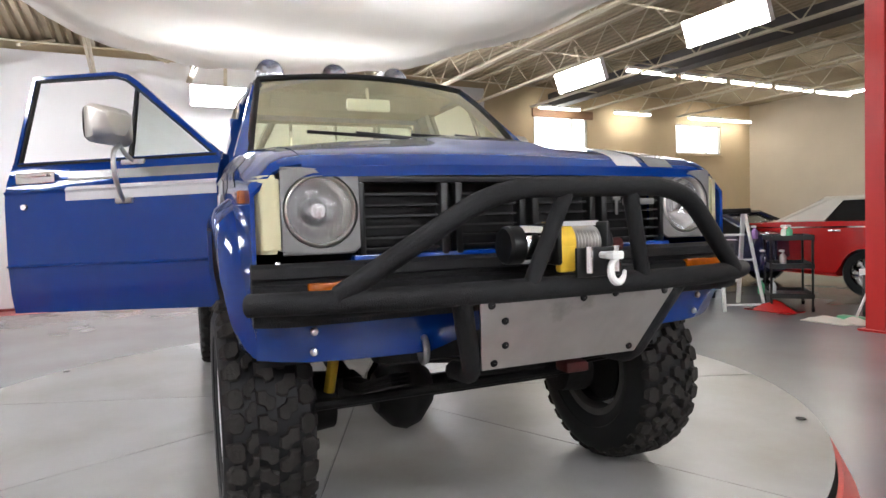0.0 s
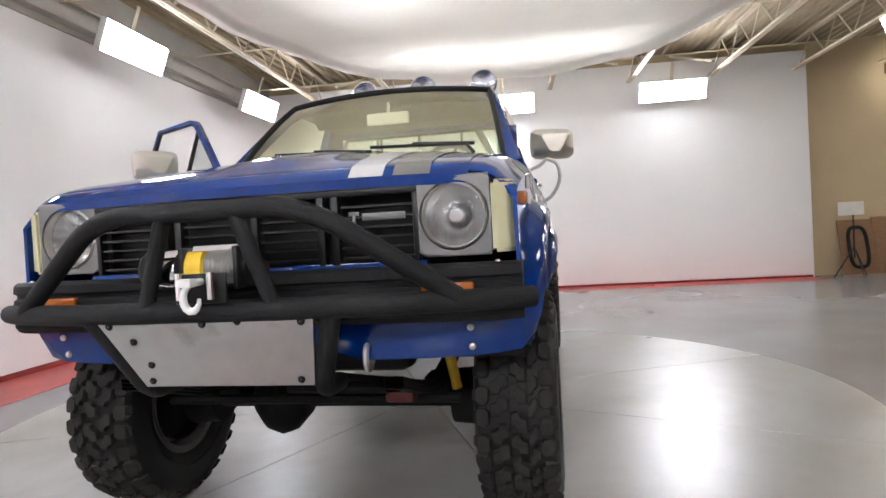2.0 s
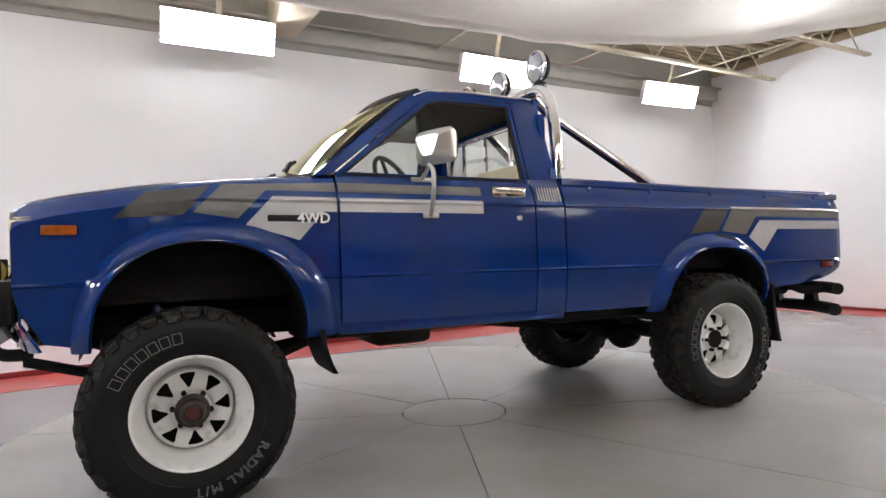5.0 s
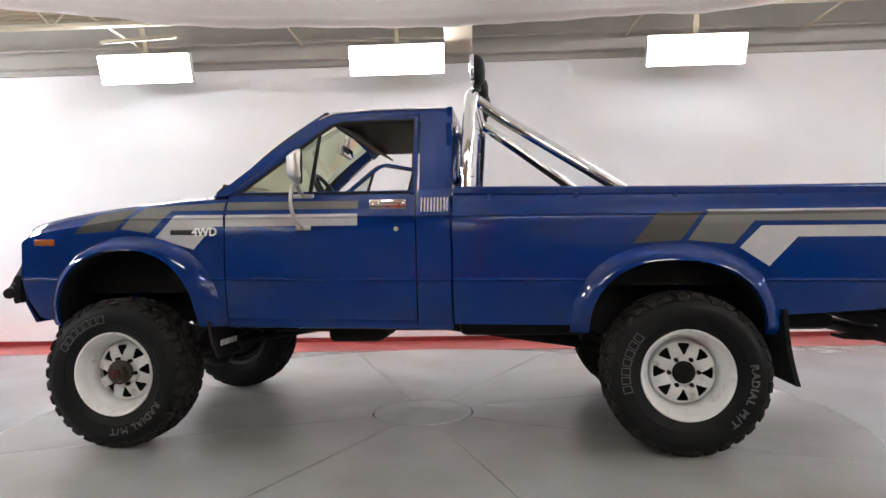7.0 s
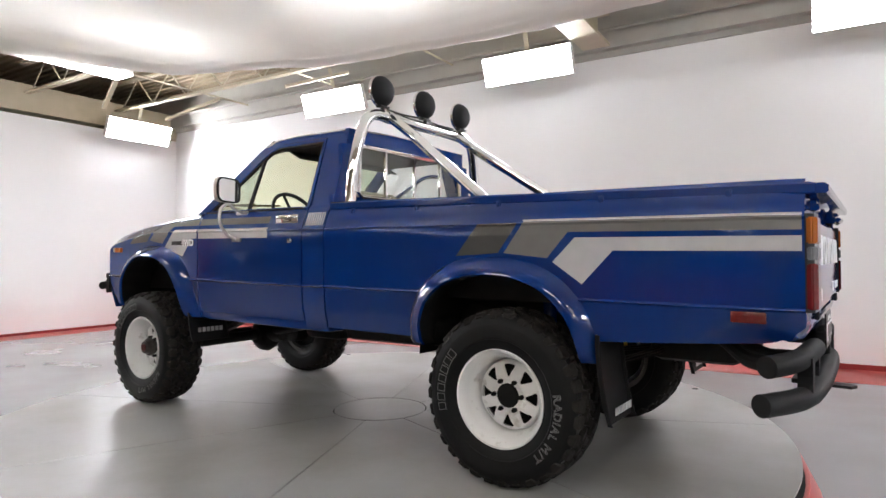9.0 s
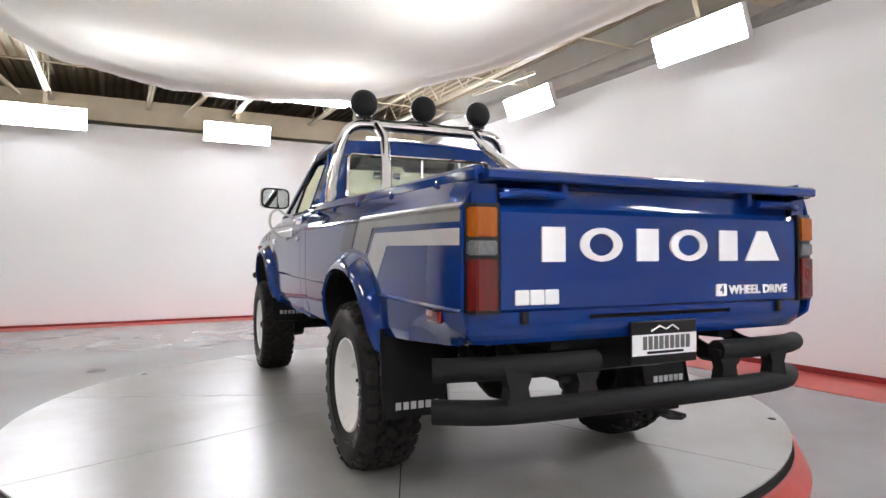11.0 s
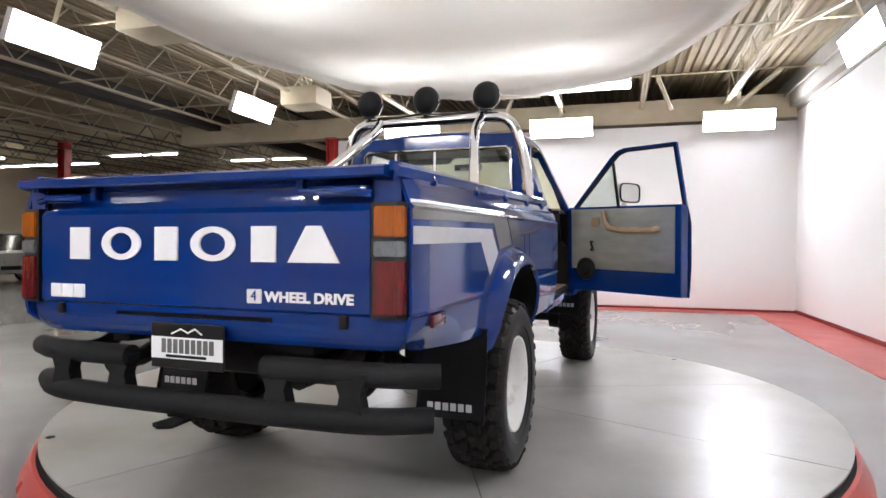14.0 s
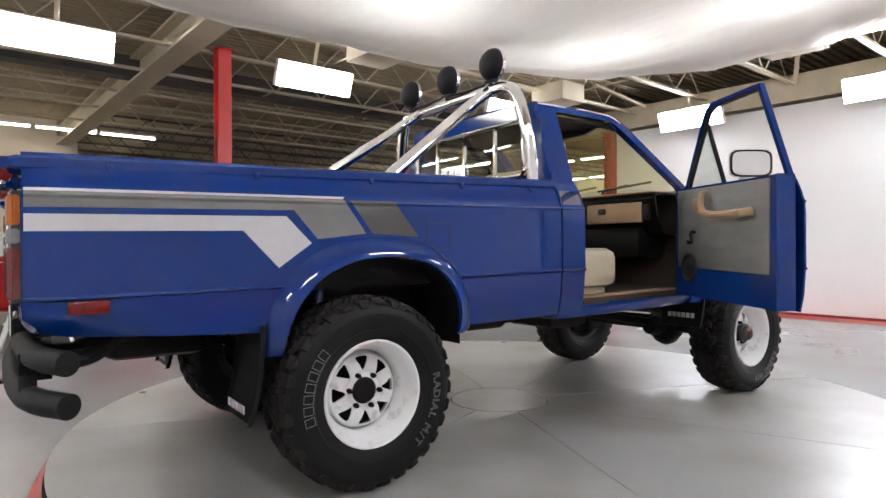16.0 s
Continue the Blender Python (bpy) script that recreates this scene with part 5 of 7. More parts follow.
bmesh.ops.transform(tx, matrix=Matrix.Translation((-2.670, -0.478, 0.891)) @ RZ, verts=tx.verts[:])
part("script", rake(tx), M["letter_white"], tg, "white lettering", smooth=False)
# rear corner posts, lamps and valance
for s in (1, -1):
    bm = bmesh.new()
    prism(bm, [(-2.60, s * 0.785), (-2.652, s * 0.785), (-2.662, s * 0.698), (-2.60, s * 0.698)], "z", 0.838, 1.262)
    cp = part("corner_post", rake(bm), BLUE, truck, smooth=False)
    cp.location.x, cp.location.z = 0.036, -0.018
    for nm, z0, z1, mt, lb in (("turn_lens", 1.073, 1.172, "orange_lens", "amber turn lens"), ("reverse_lens", 1.017, 1.070, "clear_lens", "clear reverse lens"), ("brake_lens", 0.848, 1.013, "red_lens", "red brake lens")):
        bm = bmesh.new()
        prism(bm, [(-2.650, s * 0.8075), (-2.675, s * 0.803), (-2.690, s * 0.785), (-2.694, s * 0.712), (-2.650, s * 0.712)], "z", z0 + 0.004, z1 - 0.004)
        bmesh.ops.bevel(bm, geom=bm.edges[:], offset=0.004, segments=2, affect="EDGES")
        part(nm, rake(bm), M[mt], cp, lb)
    bm = bmesh.new()
    prism(bm, [(-2.638, s * 0.8095), (-2.657, s * 0.807), (-2.680, s * 0.784), (-2.686, s * 0.700), (-2.638, s * 0.700)], "z", 0.842, 1.180)
    part("lamp_housing", rake(bm), M["black_plastic"], cp, smooth=False)
bm = bmesh.new()
def valance_row(z):
    q = max(0.0, (0.815 - z) / 0.10)
    return -2.655 + 0.035 * q ** 2.5, 0.803 - 0.055 * q ** 2


for y0, y1, zs in ((0.335, 1.0, (0.838, 0.806, 0.79, 0.775, 0.755, 0.738, 0.722)), (-0.335, 0.335, (0.838, 0.806)), (-0.335, 0.335, (0.792, 0.775, 0.755, 0.738, 0.722)), (-1.0, -0.335, (0.838, 0.806, 0.79, 0.775, 0.755, 0.738, 0.722))):
    rows = []
    for z in zs:
        vx, vy = valance_row(z)
        a, b = max(y0, -vy), min(y1, vy)
        row = [(vx + 0.03 * (abs(y) / vy) ** 14, y, z) for y in [a + (b - a) * k / 10 for k in range(11)]]
        wrap = [(vx + 0.05, 0.006), (vx + 0.09, 0.010), (vx + 0.17, 0.012)]
        if y1 == 1.0:
            row += [(wx_, vy + d, z) for wx_, d in wrap]
        if y0 == -1.0:
            row = [(wx_, -vy - d, z) for wx_, d in wrap[::-1]] + row
        rows.append(row)
    grid(bm, rows)
rv = part("rear_valance", rake(finish(bm)), BLUE, truck, smooth=False)
thick(rv, 0.006, 0.0)
rv.location.x = 0.028
part("step_well", rake(boxes((-2.635, -2.60, -0.40, 0.40, 0.74, 0.83))), M["chassis"], rv, smooth=False)
for s in (1, -1):
    part("bump_stop", rake(boxes((-2.672, -2.655, s * 0.60 - 0.014, s * 0.60 + 0.014, 0.785, 0.825), bevel=0.005)), M["black_rubber"], rv)
# dealer plate with plain bars
pl = part("plate", boxes((-2.705, -2.698, -0.150, 0.162, 0.640, 0.790), bevel=0.003), M["black_plastic"], truck, "black and white dealer plate", smooth=False)
pl.location = (0.066, 0, -0.020)
part("plate_panel", boxes((-2.708, -2.705, -0.146, 0.158, 0.672, 0.744)), M["letter_white"], pl, smooth=False)
for k in range(9):
    part("plate_bar", boxes((-2.710, -2.708, 0.090 - k * 0.0255 + 0.003, 0.090 - k * 0.0255 + 0.021, 0.692, 0.738)), M["bezel"], pl, smooth=False)
part("plate_bar", boxes((-2.710, -2.708, -0.08, 0.092, 0.677, 0.686)), M["black_plastic"], pl, smooth=False)
bm = bmesh.new()
tube(bm, [(-2.7065, 0.07, 0.755), (-2.7065, 0.03, 0.772), (-2.7065, 0.0, 0.760), (-2.7065, -0.03, 0.774), (-2.7065, -0.06, 0.757)], 0.003, 6)
part("plate_emblem", bm, M["letter_white"], pl)

# ---- front end ----
FRONT_Y = 1.037   # the front end is as wide as the fenders


def forward(ob, dx, dz, wide=FRONT_Y):
    ob.location.x, ob.location.z, ob.scale.y = dx, dz, wide
    return ob


for s in (1, -1):
    bm = bmesh.new()
    # bezel plate with a round opening
    n = 40
    rows = []
    for k in range(n):
        a = 2 * math.pi * k / n
        c, q = math.cos(a), math.sin(a)
        m_ = 1 / max(abs(c) / 0.102, abs(q) / 0.108)
        rows.append([(1.975, 0.616 + 0.096 * c, 1.036 + 0.096 * q), (1.995, 0.616 + 0.098 * c, 1.036 + 0.098 * q), (1.995, 0.616 + m_ * c, 1.036 + m_ * q), (1.93, 0.616 + m_ * c, 1.036 + m_ * q)])
    grid(bm, rows, close_u=True)
    bz = part("headlamp_bezel", mir(bm, s), M["bezel"], truck, "dull grey headlamp bezel")
    bm = bmesh.new()
    lathe(bm, [(0.001, -0.06), (0.03, -0.055), (0.06, -0.034), (0.088, 0.0)], 36)
    bmesh.ops.transform(bm, matrix=Matrix.Translation((1.965, 0.616, 1.036)) @ Matrix.Rotation(radians(-90), 4, "Z"), verts=bm.verts[:])
    part("reflector", mir(bm, s), M["reflector"], bz)
    bm = bmesh.new()
    lathe(bm, [(0.001, 0.024), (0.012, 0.026), (0.030, 0.023), (0.034, 0.020), (0.060, 0.014), (0.088, 0.0)], 36)
    bmesh.ops.transform(bm, matrix=Matrix.Translation((1.972, 0.616, 1.036)) @ Matrix.Rotation(radians(-90), 4, "Z"), verts=bm.verts[:])
    ln = part("headlamp_lens", mir(bm, s), M["fluted"], bz, "round clear headlamp lens")
    ln.visible_shadow = False
    bm = bmesh.new()
    lathe(bm, [(0.0865, -0.01), (0.0865, 0.012), (0.0895, 0.017), (0.0935, 0.014), (0.0955, -0.01)], 36)
    bmesh.ops.transform(bm, matrix=Matrix.Translation((1.978, 0.616, 1.036)) @ Matrix.Rotation(radians(-90), 4, "Z"), verts=bm.verts[:])
    part("headlamp_ring", mir(bm, s), M["satin"], bz, "thin bright retaining ring")
    bm = bmesh.new()
    lathe(bm, [(0.001, 0.012), (0.020, 0.010), (0.024, -0.02)], 16)
    bmesh.ops.transform(bm, matrix=Matrix.Translation((1.945, 0.616, 1.036)) @ Matrix.Rotation(radians(-90), 4, "Z"), verts=bm.verts[:])
    part("bulb", mir(bm, s), M["reflector"], bz)
    bm = bmesh.new()
    prism(bm, [(1.915, 0.722), (2.000, 0.720), (1.990, 0.752), (1.968, 0.776), (1.915, 0.791)], "z", 0.928, 1.128)
    bmesh.ops.bevel(bm, geom=bm.edges[:], offset=0.010, segments=2, affect="EDGES")
    part("corner_lamp", mir(bm, s), M["yellowed"], bz, "yellowed corner lamp lens")
    bm = bmesh.new()
    tube(bm, [(1.990, 0.716, 1.144), (1.992, 0.532, 1.144), (1.992, 0.509, 1.124), (1.992, 0.509, 0.948), (1.992, 0.532, 0.927), (1.990, 0.716, 0.927)], 0.0045, 8, bend=0.01)
    part("bezel_trim", mir(bm, s), M["bezel"], bz, "dull bright trim round the bezel")
    forward(bz, 0.030, 0.012, 1.045)

gr = part("grille", boxes((1.965, 1.998, -0.515, 0.515, 1.108, 1.128), (1.965, 1.998, -0.515, 0.515, 0.892, 0.905), (1.965, 1.998, -0.515, -0.500, 0.905, 1.108), (1.965, 1.998, 0.500, 0.515, 0.905, 1.108), bevel=0.003), M["black_plastic"], truck, "black plastic grille in four bays")
for k in range(3):
    y = (-0.25, 0.0, 0.25)[k]
    for d in (-0.022, 0.022):
        part("grille_post", boxes((1.962, 2.004, y + d - 0.011, y + d + 0.011, 0.905, 1.108), bevel=0.004), M["black_plastic"], gr)
forward(gr, 0.030, 0.012, 1.045)
slat = None
for b0, b1 in ((-0.498, -0.285), (-0.215, -0.035), (0.035, 0.215), (0.285, 0.498)):
    for k in range(6):
        z = 0.930 + 0.0295 * k
        part("slat", boxes((1.965, 1.988, b0, b1, z - 0.003, z + 0.003)), M["slat"], gr, smooth=False)
part("grille_emblem", boxes((1.990, 1.996, 0.322, 0.332, 1.005, 1.062), (1.990, 1.996, 0.312, 0.342, 1.050, 1.062), (1.990, 1.996, 0.352, 0.478, 1.036, 1.056), bevel=0.002), M["bezel"], gr, "plain bright badge shapes")
part("radiator", boxes((1.88, 1.90, -0.50, 0.50, 0.80, 1.12)), M["chassis"], gr, smooth=False)
part("engine_bay", boxes((1.0, 1.86, -0.62, 0.62, 0.80, 1.14)), M["chassis"], truck, "dark engine bay", smooth=False)
part("front_panel", boxes((1.90, 2.034, -0.56, 0.56, 0.872, 0.929), bevel=0.008), BLUE, truck)
# lower valance
bm = bmesh.new()
rows = []
for y in stations(-0.79, 0.79, 24):
    q = abs(y) / 0.79
    cut = 0.10 * max(0.0, 1 - abs(y) / 0.33)
    rows.append([(2.0 - 0.03 * q ** 6, y, 0.87), (2.03 - 0.06 * q ** 6, y, 0.76), (1.995 - 0.085 * q ** 6, y, 0.645 + cut + 0.01 * q ** 8)])
grid(bm, rows)
va = part("front_valance", bm, BLUE, truck)
thick(va, 0.01)
forward(va, 0.030, 0.005)
for s in (1, -1):
    for z in (0.677, 0.733):
        bm = bmesh.new()
        lathe(bm, [(0.001, 0.008), (0.008, 0.006), (0.011, 0.0)], 10)
        bmesh.ops.transform(bm, matrix=Matrix.Translation((1.980 + 0.3 * (z - 0.645), s * 0.653, z)) @ Matrix.Rotation(radians(-90), 4, "Z"), verts=bm.verts[:])
        part("bolt", bm, M["steel"], va)
# black bumper
bm = bmesh.new()
rows = []
for y in stations(-0.805, 0.805, 44):
    q = abs(y) / 0.805
    bx = 2.105 - 0.045 * max(0, (q - 0.86) / 0.14) ** 2
    rows.append([(2.018, y, 0.765), (bx - 0.012, y, 0.757), (bx, y, 0.772), (bx, y, 0.855), (bx - 0.014, y, 0.862), (bx - 0.014, y, 0.872), (bx, y, 0.878), (bx - 0.004, y, 0.902), (bx - 0.018, y, 0.911), (2.018, y, 0.911)])
vs = grid(bm, rows, close_v=True)
bm.faces.new(vs[0])
bm.faces.new(vs[-1][::-1])
bp_ = part("front_bumper", bm, M["black_tex"], truck, "textured black steel bumper")
for s in (1, -1):
    part("turn_lamp", boxes((2.09, 2.112, s * 0.607 - 0.072, s * 0.607 + 0.072, 0.828, 0.864), bevel=0.006), M["orange_lens"], bp_, "amber turn lamp")
    bm = bmesh.new()
    lathe(bm, [(0.001, 0.006), (0.007, 0.005), (0.009, 0.0)], 10, Matrix.Translation((2.05, s * 0.74, 0.911)) @ Matrix.Rotation(radians(90), 4, "X"))
    part("bumper_bolt", bm, M["chrome"], bp_)
forward(bp_, 0.0, 0.005)
# tube guard
bm = bmesh.new()
tube(bm, [(2.05, -0.815, 0.812), (2.17, -0.65, 0.820), (2.275, -0.34, 0.826), (2.275, 0.36, 0.826), (2.17, 0.665, 0.820), (2.05, 0.83, 0.812)], 0.029, 16, bend=0.16)
bull = part("bull_bar", bm, M["black_tex"], truck, "textured black tube bull bar")
bm = bmesh.new()
tube(bm, [(2.178, -0.625, 0.832), (2.315, -0.262, 1.078), (2.315, 0.308, 1.078), (2.178, 0.648, 0.832)], 0.0255, 16, bend=0.12, steps=8)
part("hoop", bm, M["black_tex"], bull)
for s in (1, -1):
    bm = bmesh.new()
    tube(bm, [(2.313, 0.030 + s * 0.100, 1.066), (2.278, 0.020 + s * 0.178, 0.838)], 0.021, 12)
    part("upright", bm, M["black_tex"], bull)
    bm = bmesh.new()
    tube(bm, [(2.262, s * 0.345, 0.825), (2.145, s * 0.262, 0.590), (2.02, s * 0.262, 0.585)], 0.026, 12, bend=0.05)
    part("lower_tube", bm, M["black_tex"], bull)
    bm = bmesh.new()
    box(bm, 1.80, 2.12, s * 0.42 - 0.03, s * 0.42 + 0.03, 0.775, 0.83, 0.006)
    part("mount", bm, M["black_tex"], bull)
bm = bmesh.new()
vs = [bm.verts.new(p) for p in ((2.285, -0.305, 0.812), (2.285, 0.305, 0.812), (2.172, 0.250, 0.612), (2.172, -0.250, 0.612))]
bm.faces.new(vs)
forward(bull, 0.012, 0.008)
sk = part("skid_plate", bm, M["steel"], bull, "worn bare metal skid plate", smooth=False)
thick(sk, 0.006, 0)
for y, z in ((-0.27, 0.795), (0.27, 0.795), (0.0, 0.795), (-0.22, 0.63), (0.22, 0.63), (-0.22, 0.75), (-0.20, 0.68), (0.10, 0.80)):
    bm = bmesh.new()
    lathe(bm, [(0.001, 0.006), (0.008, 0.005), (0.011, 0.0)], 10)
    bmesh.ops.transform(bm, matrix=Matrix.Translation((2.29 - (0.812 - z) * 0.565, y, z)) @ Matrix.Rotation(radians(-90), 4, "Z"), verts=bm.verts[:])
    part("plate_bolt", bm, M["chassis"], sk)
# winch
wz, wx = 0.935, 2.205
bm = bmesh.new()
lathe(bm, [(0.001, -0.215), (0.044, -0.213), (0.050, -0.205), (0.050, -0.075)], 28, Matrix.Translation((wx, 0.02, wz)))
winch = forward(part("winch", bm, M["black_plastic"], truck, "black electric winch with wire drum"), 0.015, 0.008, 1 / SY)
bm = bmesh.new()
lathe(bm, [(0.0505, -0.17), (0.0525, -0.165), (0.0525, -0.11), (0.0505, -0.105)], 28, Matrix.Translation((wx, 0.02, wz)))
part("motor_sleeve", bm, M["chrome"], winch, "bright motor sleeve")
bm = bmesh.new()
prof = [(0.035, -0.09)]
for k in range(13):
    h0 = -0.07 + k * 0.0105
    prof += [(0.040, h0), (0.045, h0 + 0.005)]
lathe(bm, prof, 24, Matrix.Translation((wx, 0.02, wz)))
part("cable_drum", bm, M["steel"], winch, "wound steel cable")
part("tie_rod", boxes((wx + 0.02, wx + 0.035, -0.06, 0.09, wz + 0.045, wz + 0.058), (wx - 0.04, wx - 0.025, -0.06, 0.09, wz + 0.045, wz + 0.058)), M["chrome"], winch)
bm = bmesh.new()
lathe(bm, [(0.045, 0.075), (0.048, 0.08), (0.048, 0.095), (0.034, 0.108), (0.001, 0.108)], 24, Matrix.Translation((wx, 0.02, wz)))
part("gear_cap", bm, M["black_plastic"], winch)
for y in (0.086, -0.066):
    part("end_plate", boxes((wx - 0.06, wx + 0.06, y, y + 0.014, wz - 0.055, wz + 0.055), bevel=0.006), M["black_plastic"], winch)
bm = bmesh.new()
lathe(bm, [(0.0, 0.0), (0.018, 0.0), (0.020, 0.03), (0.0, 0.034)], 12, Matrix.Translation((wx + 0.02, 0.128, wz - 0.01)))
part("clutch_knob", bm, M["oil_red"], winch, "red clutch knob")
bm = bmesh.new()
lathe(bm, [(0.048, -0.028), (0.056, -0.023), (0.056, 0.023), (0.048, 0.028), (0.048, -0.028)], 24, Matrix.Translation((wx, -0.030, wz)))
box(bm, wx + 0.03, wx + 0.057, -0.060, -0.005, wz - 0.075, wz, 0.01)
part("strap", bm, M["yellow"], winch, "yellow pull strap over the drum")
bm = bmesh.new()
box(bm, wx + 0.100, wx + 0.110, -0.045, 0.095, 0.850, 0.925, 0.003)
part("fairlead_plate", bm, M["black_plastic"], winch)
for y in (-0.020, 0.064):
    bm = bmesh.new()
    tube(bm, [(wx + 0.125, y, 0.862), (wx + 0.125, y, 0.928)], 0.0105, 12)
    part("roller", bm, M["chrome"], winch, "bright fairlead roller")
bm = bmesh.new()
hk = [(0.024 * math.cos(a) * 0.9, 0.030 * math.sin(a)) for a in [radians(100 + 26 * k) for k in range(11)]]
tube(bm, [(wx + 0.165, 0.036 + y, 0.868 + z) for y, z in hk], [0.006, 0.008, 0.009, 0.0095, 0.0095, 0.0095, 0.0095, 0.009, 0.008, 0.006, 0.004], 10)
tube(bm, [(wx + 0.10, 0.03, 0.905), (wx + 0.165, 0.03, 0.905)], 0.009, 8)
box(bm, wx + 0.15, wx + 0.18, 0.010, 0.045, 0.896, 0.916, 0.004)
part("hook", bm, M["white_plastic"], winch, "white coated steel clevis hook")

# ---- rear bumper, roll bar, spot lamps ----
bm = bmesh.new()
tube(bm, [(-2.585, 0.850, 0.520), (-2.70, 0.67, 0.524), (-2.725, 0.32, 0.526), (-2.725, -0.32, 0.526), (-2.70, -0.67, 0.524), (-2.60, -0.830, 0.520)], 0.041, 16, bend=0.16)
rb = part("rear_bumper", bm, M["black_tex"], truck, "double tube rear bumper, textured black")
rb.location, rb.scale.y = (0.10, 0, -0.022), 1.015
for s in (1, -1):
    bm = bmesh.new()
    tube(bm, [(-2.605, s * 0.858, 0.656), (-2.685, s * 0.70, 0.662), (-2.705, s * 0.285, 0.664)], 0.039, 16, bend=0.14)
    part("upper_tube", bm, M["black_tex"], rb)
    for y in (0.605, 0.335):
        bm = bmesh.new()
        prism(bm, [(s * (y - 0.06), 0.670), (s * (y + 0.06), 0.670), (s * (y + 0.034), 0.60), (s * (y + 0.05), 0.53), (s * (y - 0.05), 0.53), (s * (y - 0.034), 0.60)], "x", -2.725, -2.675)
        part("web", bm, M["black_tex"], rb, smooth=False)
    bm = bmesh.new()
    tube(bm, [(-2.69, s * 0.40, 0.63), (-2.55, s * 0.40, 0.63), (-2.35, s * 0.40, 0.70)], 0.035, 10)
    part("mount_arm", bm, M["chassis"], rb)
    bm = bmesh.new()
    tube(bm, [(-2.66, s * 0.74, 0.655), (-2.52, s * 0.66, 0.64), (-2.42, s * 0.60, 0.72)], 0.030, 10, bend=0.06)
    part("corner_brace", bm, M["black_tex"], rb)
bm = bmesh.new()
prism(bm, [(-2.70, 0.05), (-2.82, 0.07), (-2.84, 0.03), (-2.82, -0.01), (-2.70, 0.0), (-2.68, 0.02)], "z", 0.470, 0.482)
box(bm, -2.74, -2.60, -0.06, 0.09, 0.478, 0.498, 0.004)
part("tow_tongue", bm, M["chassis"], rb, smooth=False)

bm = bmesh.new()
tube(bm, [(-0.395, 0.69, 1.30), (-0.41, 0.665, 1.58), (-0.43, 0.575, 1.860), (-0.43, -0.575, 1.860), (-0.41, -0.665, 1.58), (-0.395, -0.69, 1.30)], 0.034, 18, bend=0.12, steps=8)
rbar = part("roll_bar", bm, M["chrome"], truck, "polished chrome roll bar with two braces")
for s in (1, -1):
    bm = bmesh.new()
    tube(bm, [(-0.445, s * 0.375, 1.858), (-0.585, s * 0.365, 1.752), (-1.235, s * 0.575, 1.29)], 0.031, 16, bend=0.07)
    part("brace", bm, M["chrome"], rbar)
    bm = bmesh.new()
    tube(bm, [(-0.402, s * 0.681, 1.39), (-0.404, s * 0.679, 1.43)], 0.040, 16)
    part("clamp_collar", bm, M["chrome"], rbar)
    bm = bmesh.new()
    tube(bm, [(-0.43, s * 0.36, 1.860), (-0.43, s * 0.40, 1.860)], 0.039, 16)
    part("clamp_collar", bm, M["chrome"], rbar)
    bm = bmesh.new()
    box(bm, -0.47, -0.33, s * 0.70 - 0.06, s * 0.70 + 0.06, 1.312, 1.322)
    part("foot_plate", bm, M["chrome"], rbar, smooth=False)
for y in (0.46, 0.027, -0.405):
    pod = new("spot_lamp")
    pod.parent = truck
    pod.location = (-0.455, y, 1.996)
    pod.scale = (1, 1 / SY, 1)
    bm = bmesh.new()
    lathe(bm, [(0.001, -0.048), (0.035, -0.047), (0.065, -0.036), (0.083, -0.015), (0.090, 0.005), (0.090, 0.012)], 32, Matrix.Rotation(radians(-90), 4, "Z"))
    part("cover", bm, M["black_rubber"], pod, "black stone cover")
    bm = bmesh.new()
    lathe(bm, [(0.001, 0.0), (0.04, 0.005), (0.080, 0.022)], 32, Matrix.Rotation(radians(-90), 4, "Z"))
    part("reflector", bm, M["reflector"], pod)
    bm = bmesh.new()
    lathe(bm, [(0.001, 0.042), (0.05, 0.036), (0.084, 0.026)], 32, Matrix.Rotation(radians(-90), 4, "Z"))
    g = part("lens", bm, M["lens_glass"], pod, "clear round lens")
    g.visible_shadow = False
    bm = bmesh.new()
    lathe(bm, [(0.090, 0.010), (0.094, 0.016), (0.092, 0.028), (0.084, 0.032), (0.080, 0.022)], 32, Matrix.Rotation(radians(-90), 4, "Z"))
    part("rim", bm, M["chrome"], pod)
    bm = bmesh.new()
    box(bm, -0.02, 0.02, -0.04, 0.04, -0.100, -0.088, 0.003)
    tube(bm, [(0, 0, -0.09), (0, 0, -0.12)], 0.012, 10)
    part("bracket", bm, M["black_plastic"], pod)
bm = bmesh.new()
tube(bm, [(-0.44, 0.40, 1.90), (-0.45, 0.25, 1.893), (-0.45, 0.06, 1.905), (-0.45, -0.15, 1.892), (-0.44, -0.33, 1.90)], 0.006, 6, bend=0.05)
part("lamp_wire", bm, M["black_plastic"], rbar)

# ---- chassis ----
bm = bmesh.new()
for s in (1, -1):
    pts = [(1.85, s * 0.36, 0.70), (1.0, s * 0.36, 0.68), (0.6, s * 0.40, 0.60), (-0.9, s * 0.40, 0.60), (-1.2, s * 0.40, 0.70), (-2.0, s * 0.40, 0.70), (-2.55, s * 0.40, 0.72)]
    for a, b in zip(pts, pts[1:]):
        tube(bm, [a, b], 0.055, 4)
for x in (1.7, 0.75, 0.0, -0.8, -1.9, -2.4):
    box(bm, x - 0.04, x + 0.04, -0.38, 0.38, 0.56 if -1 < x < .8 else 0.66, 0.64 if -1 < x < .8 else 0.74)
fr = part("frame", bm, M["chassis"], truck, "black ladder frame", smooth=False)
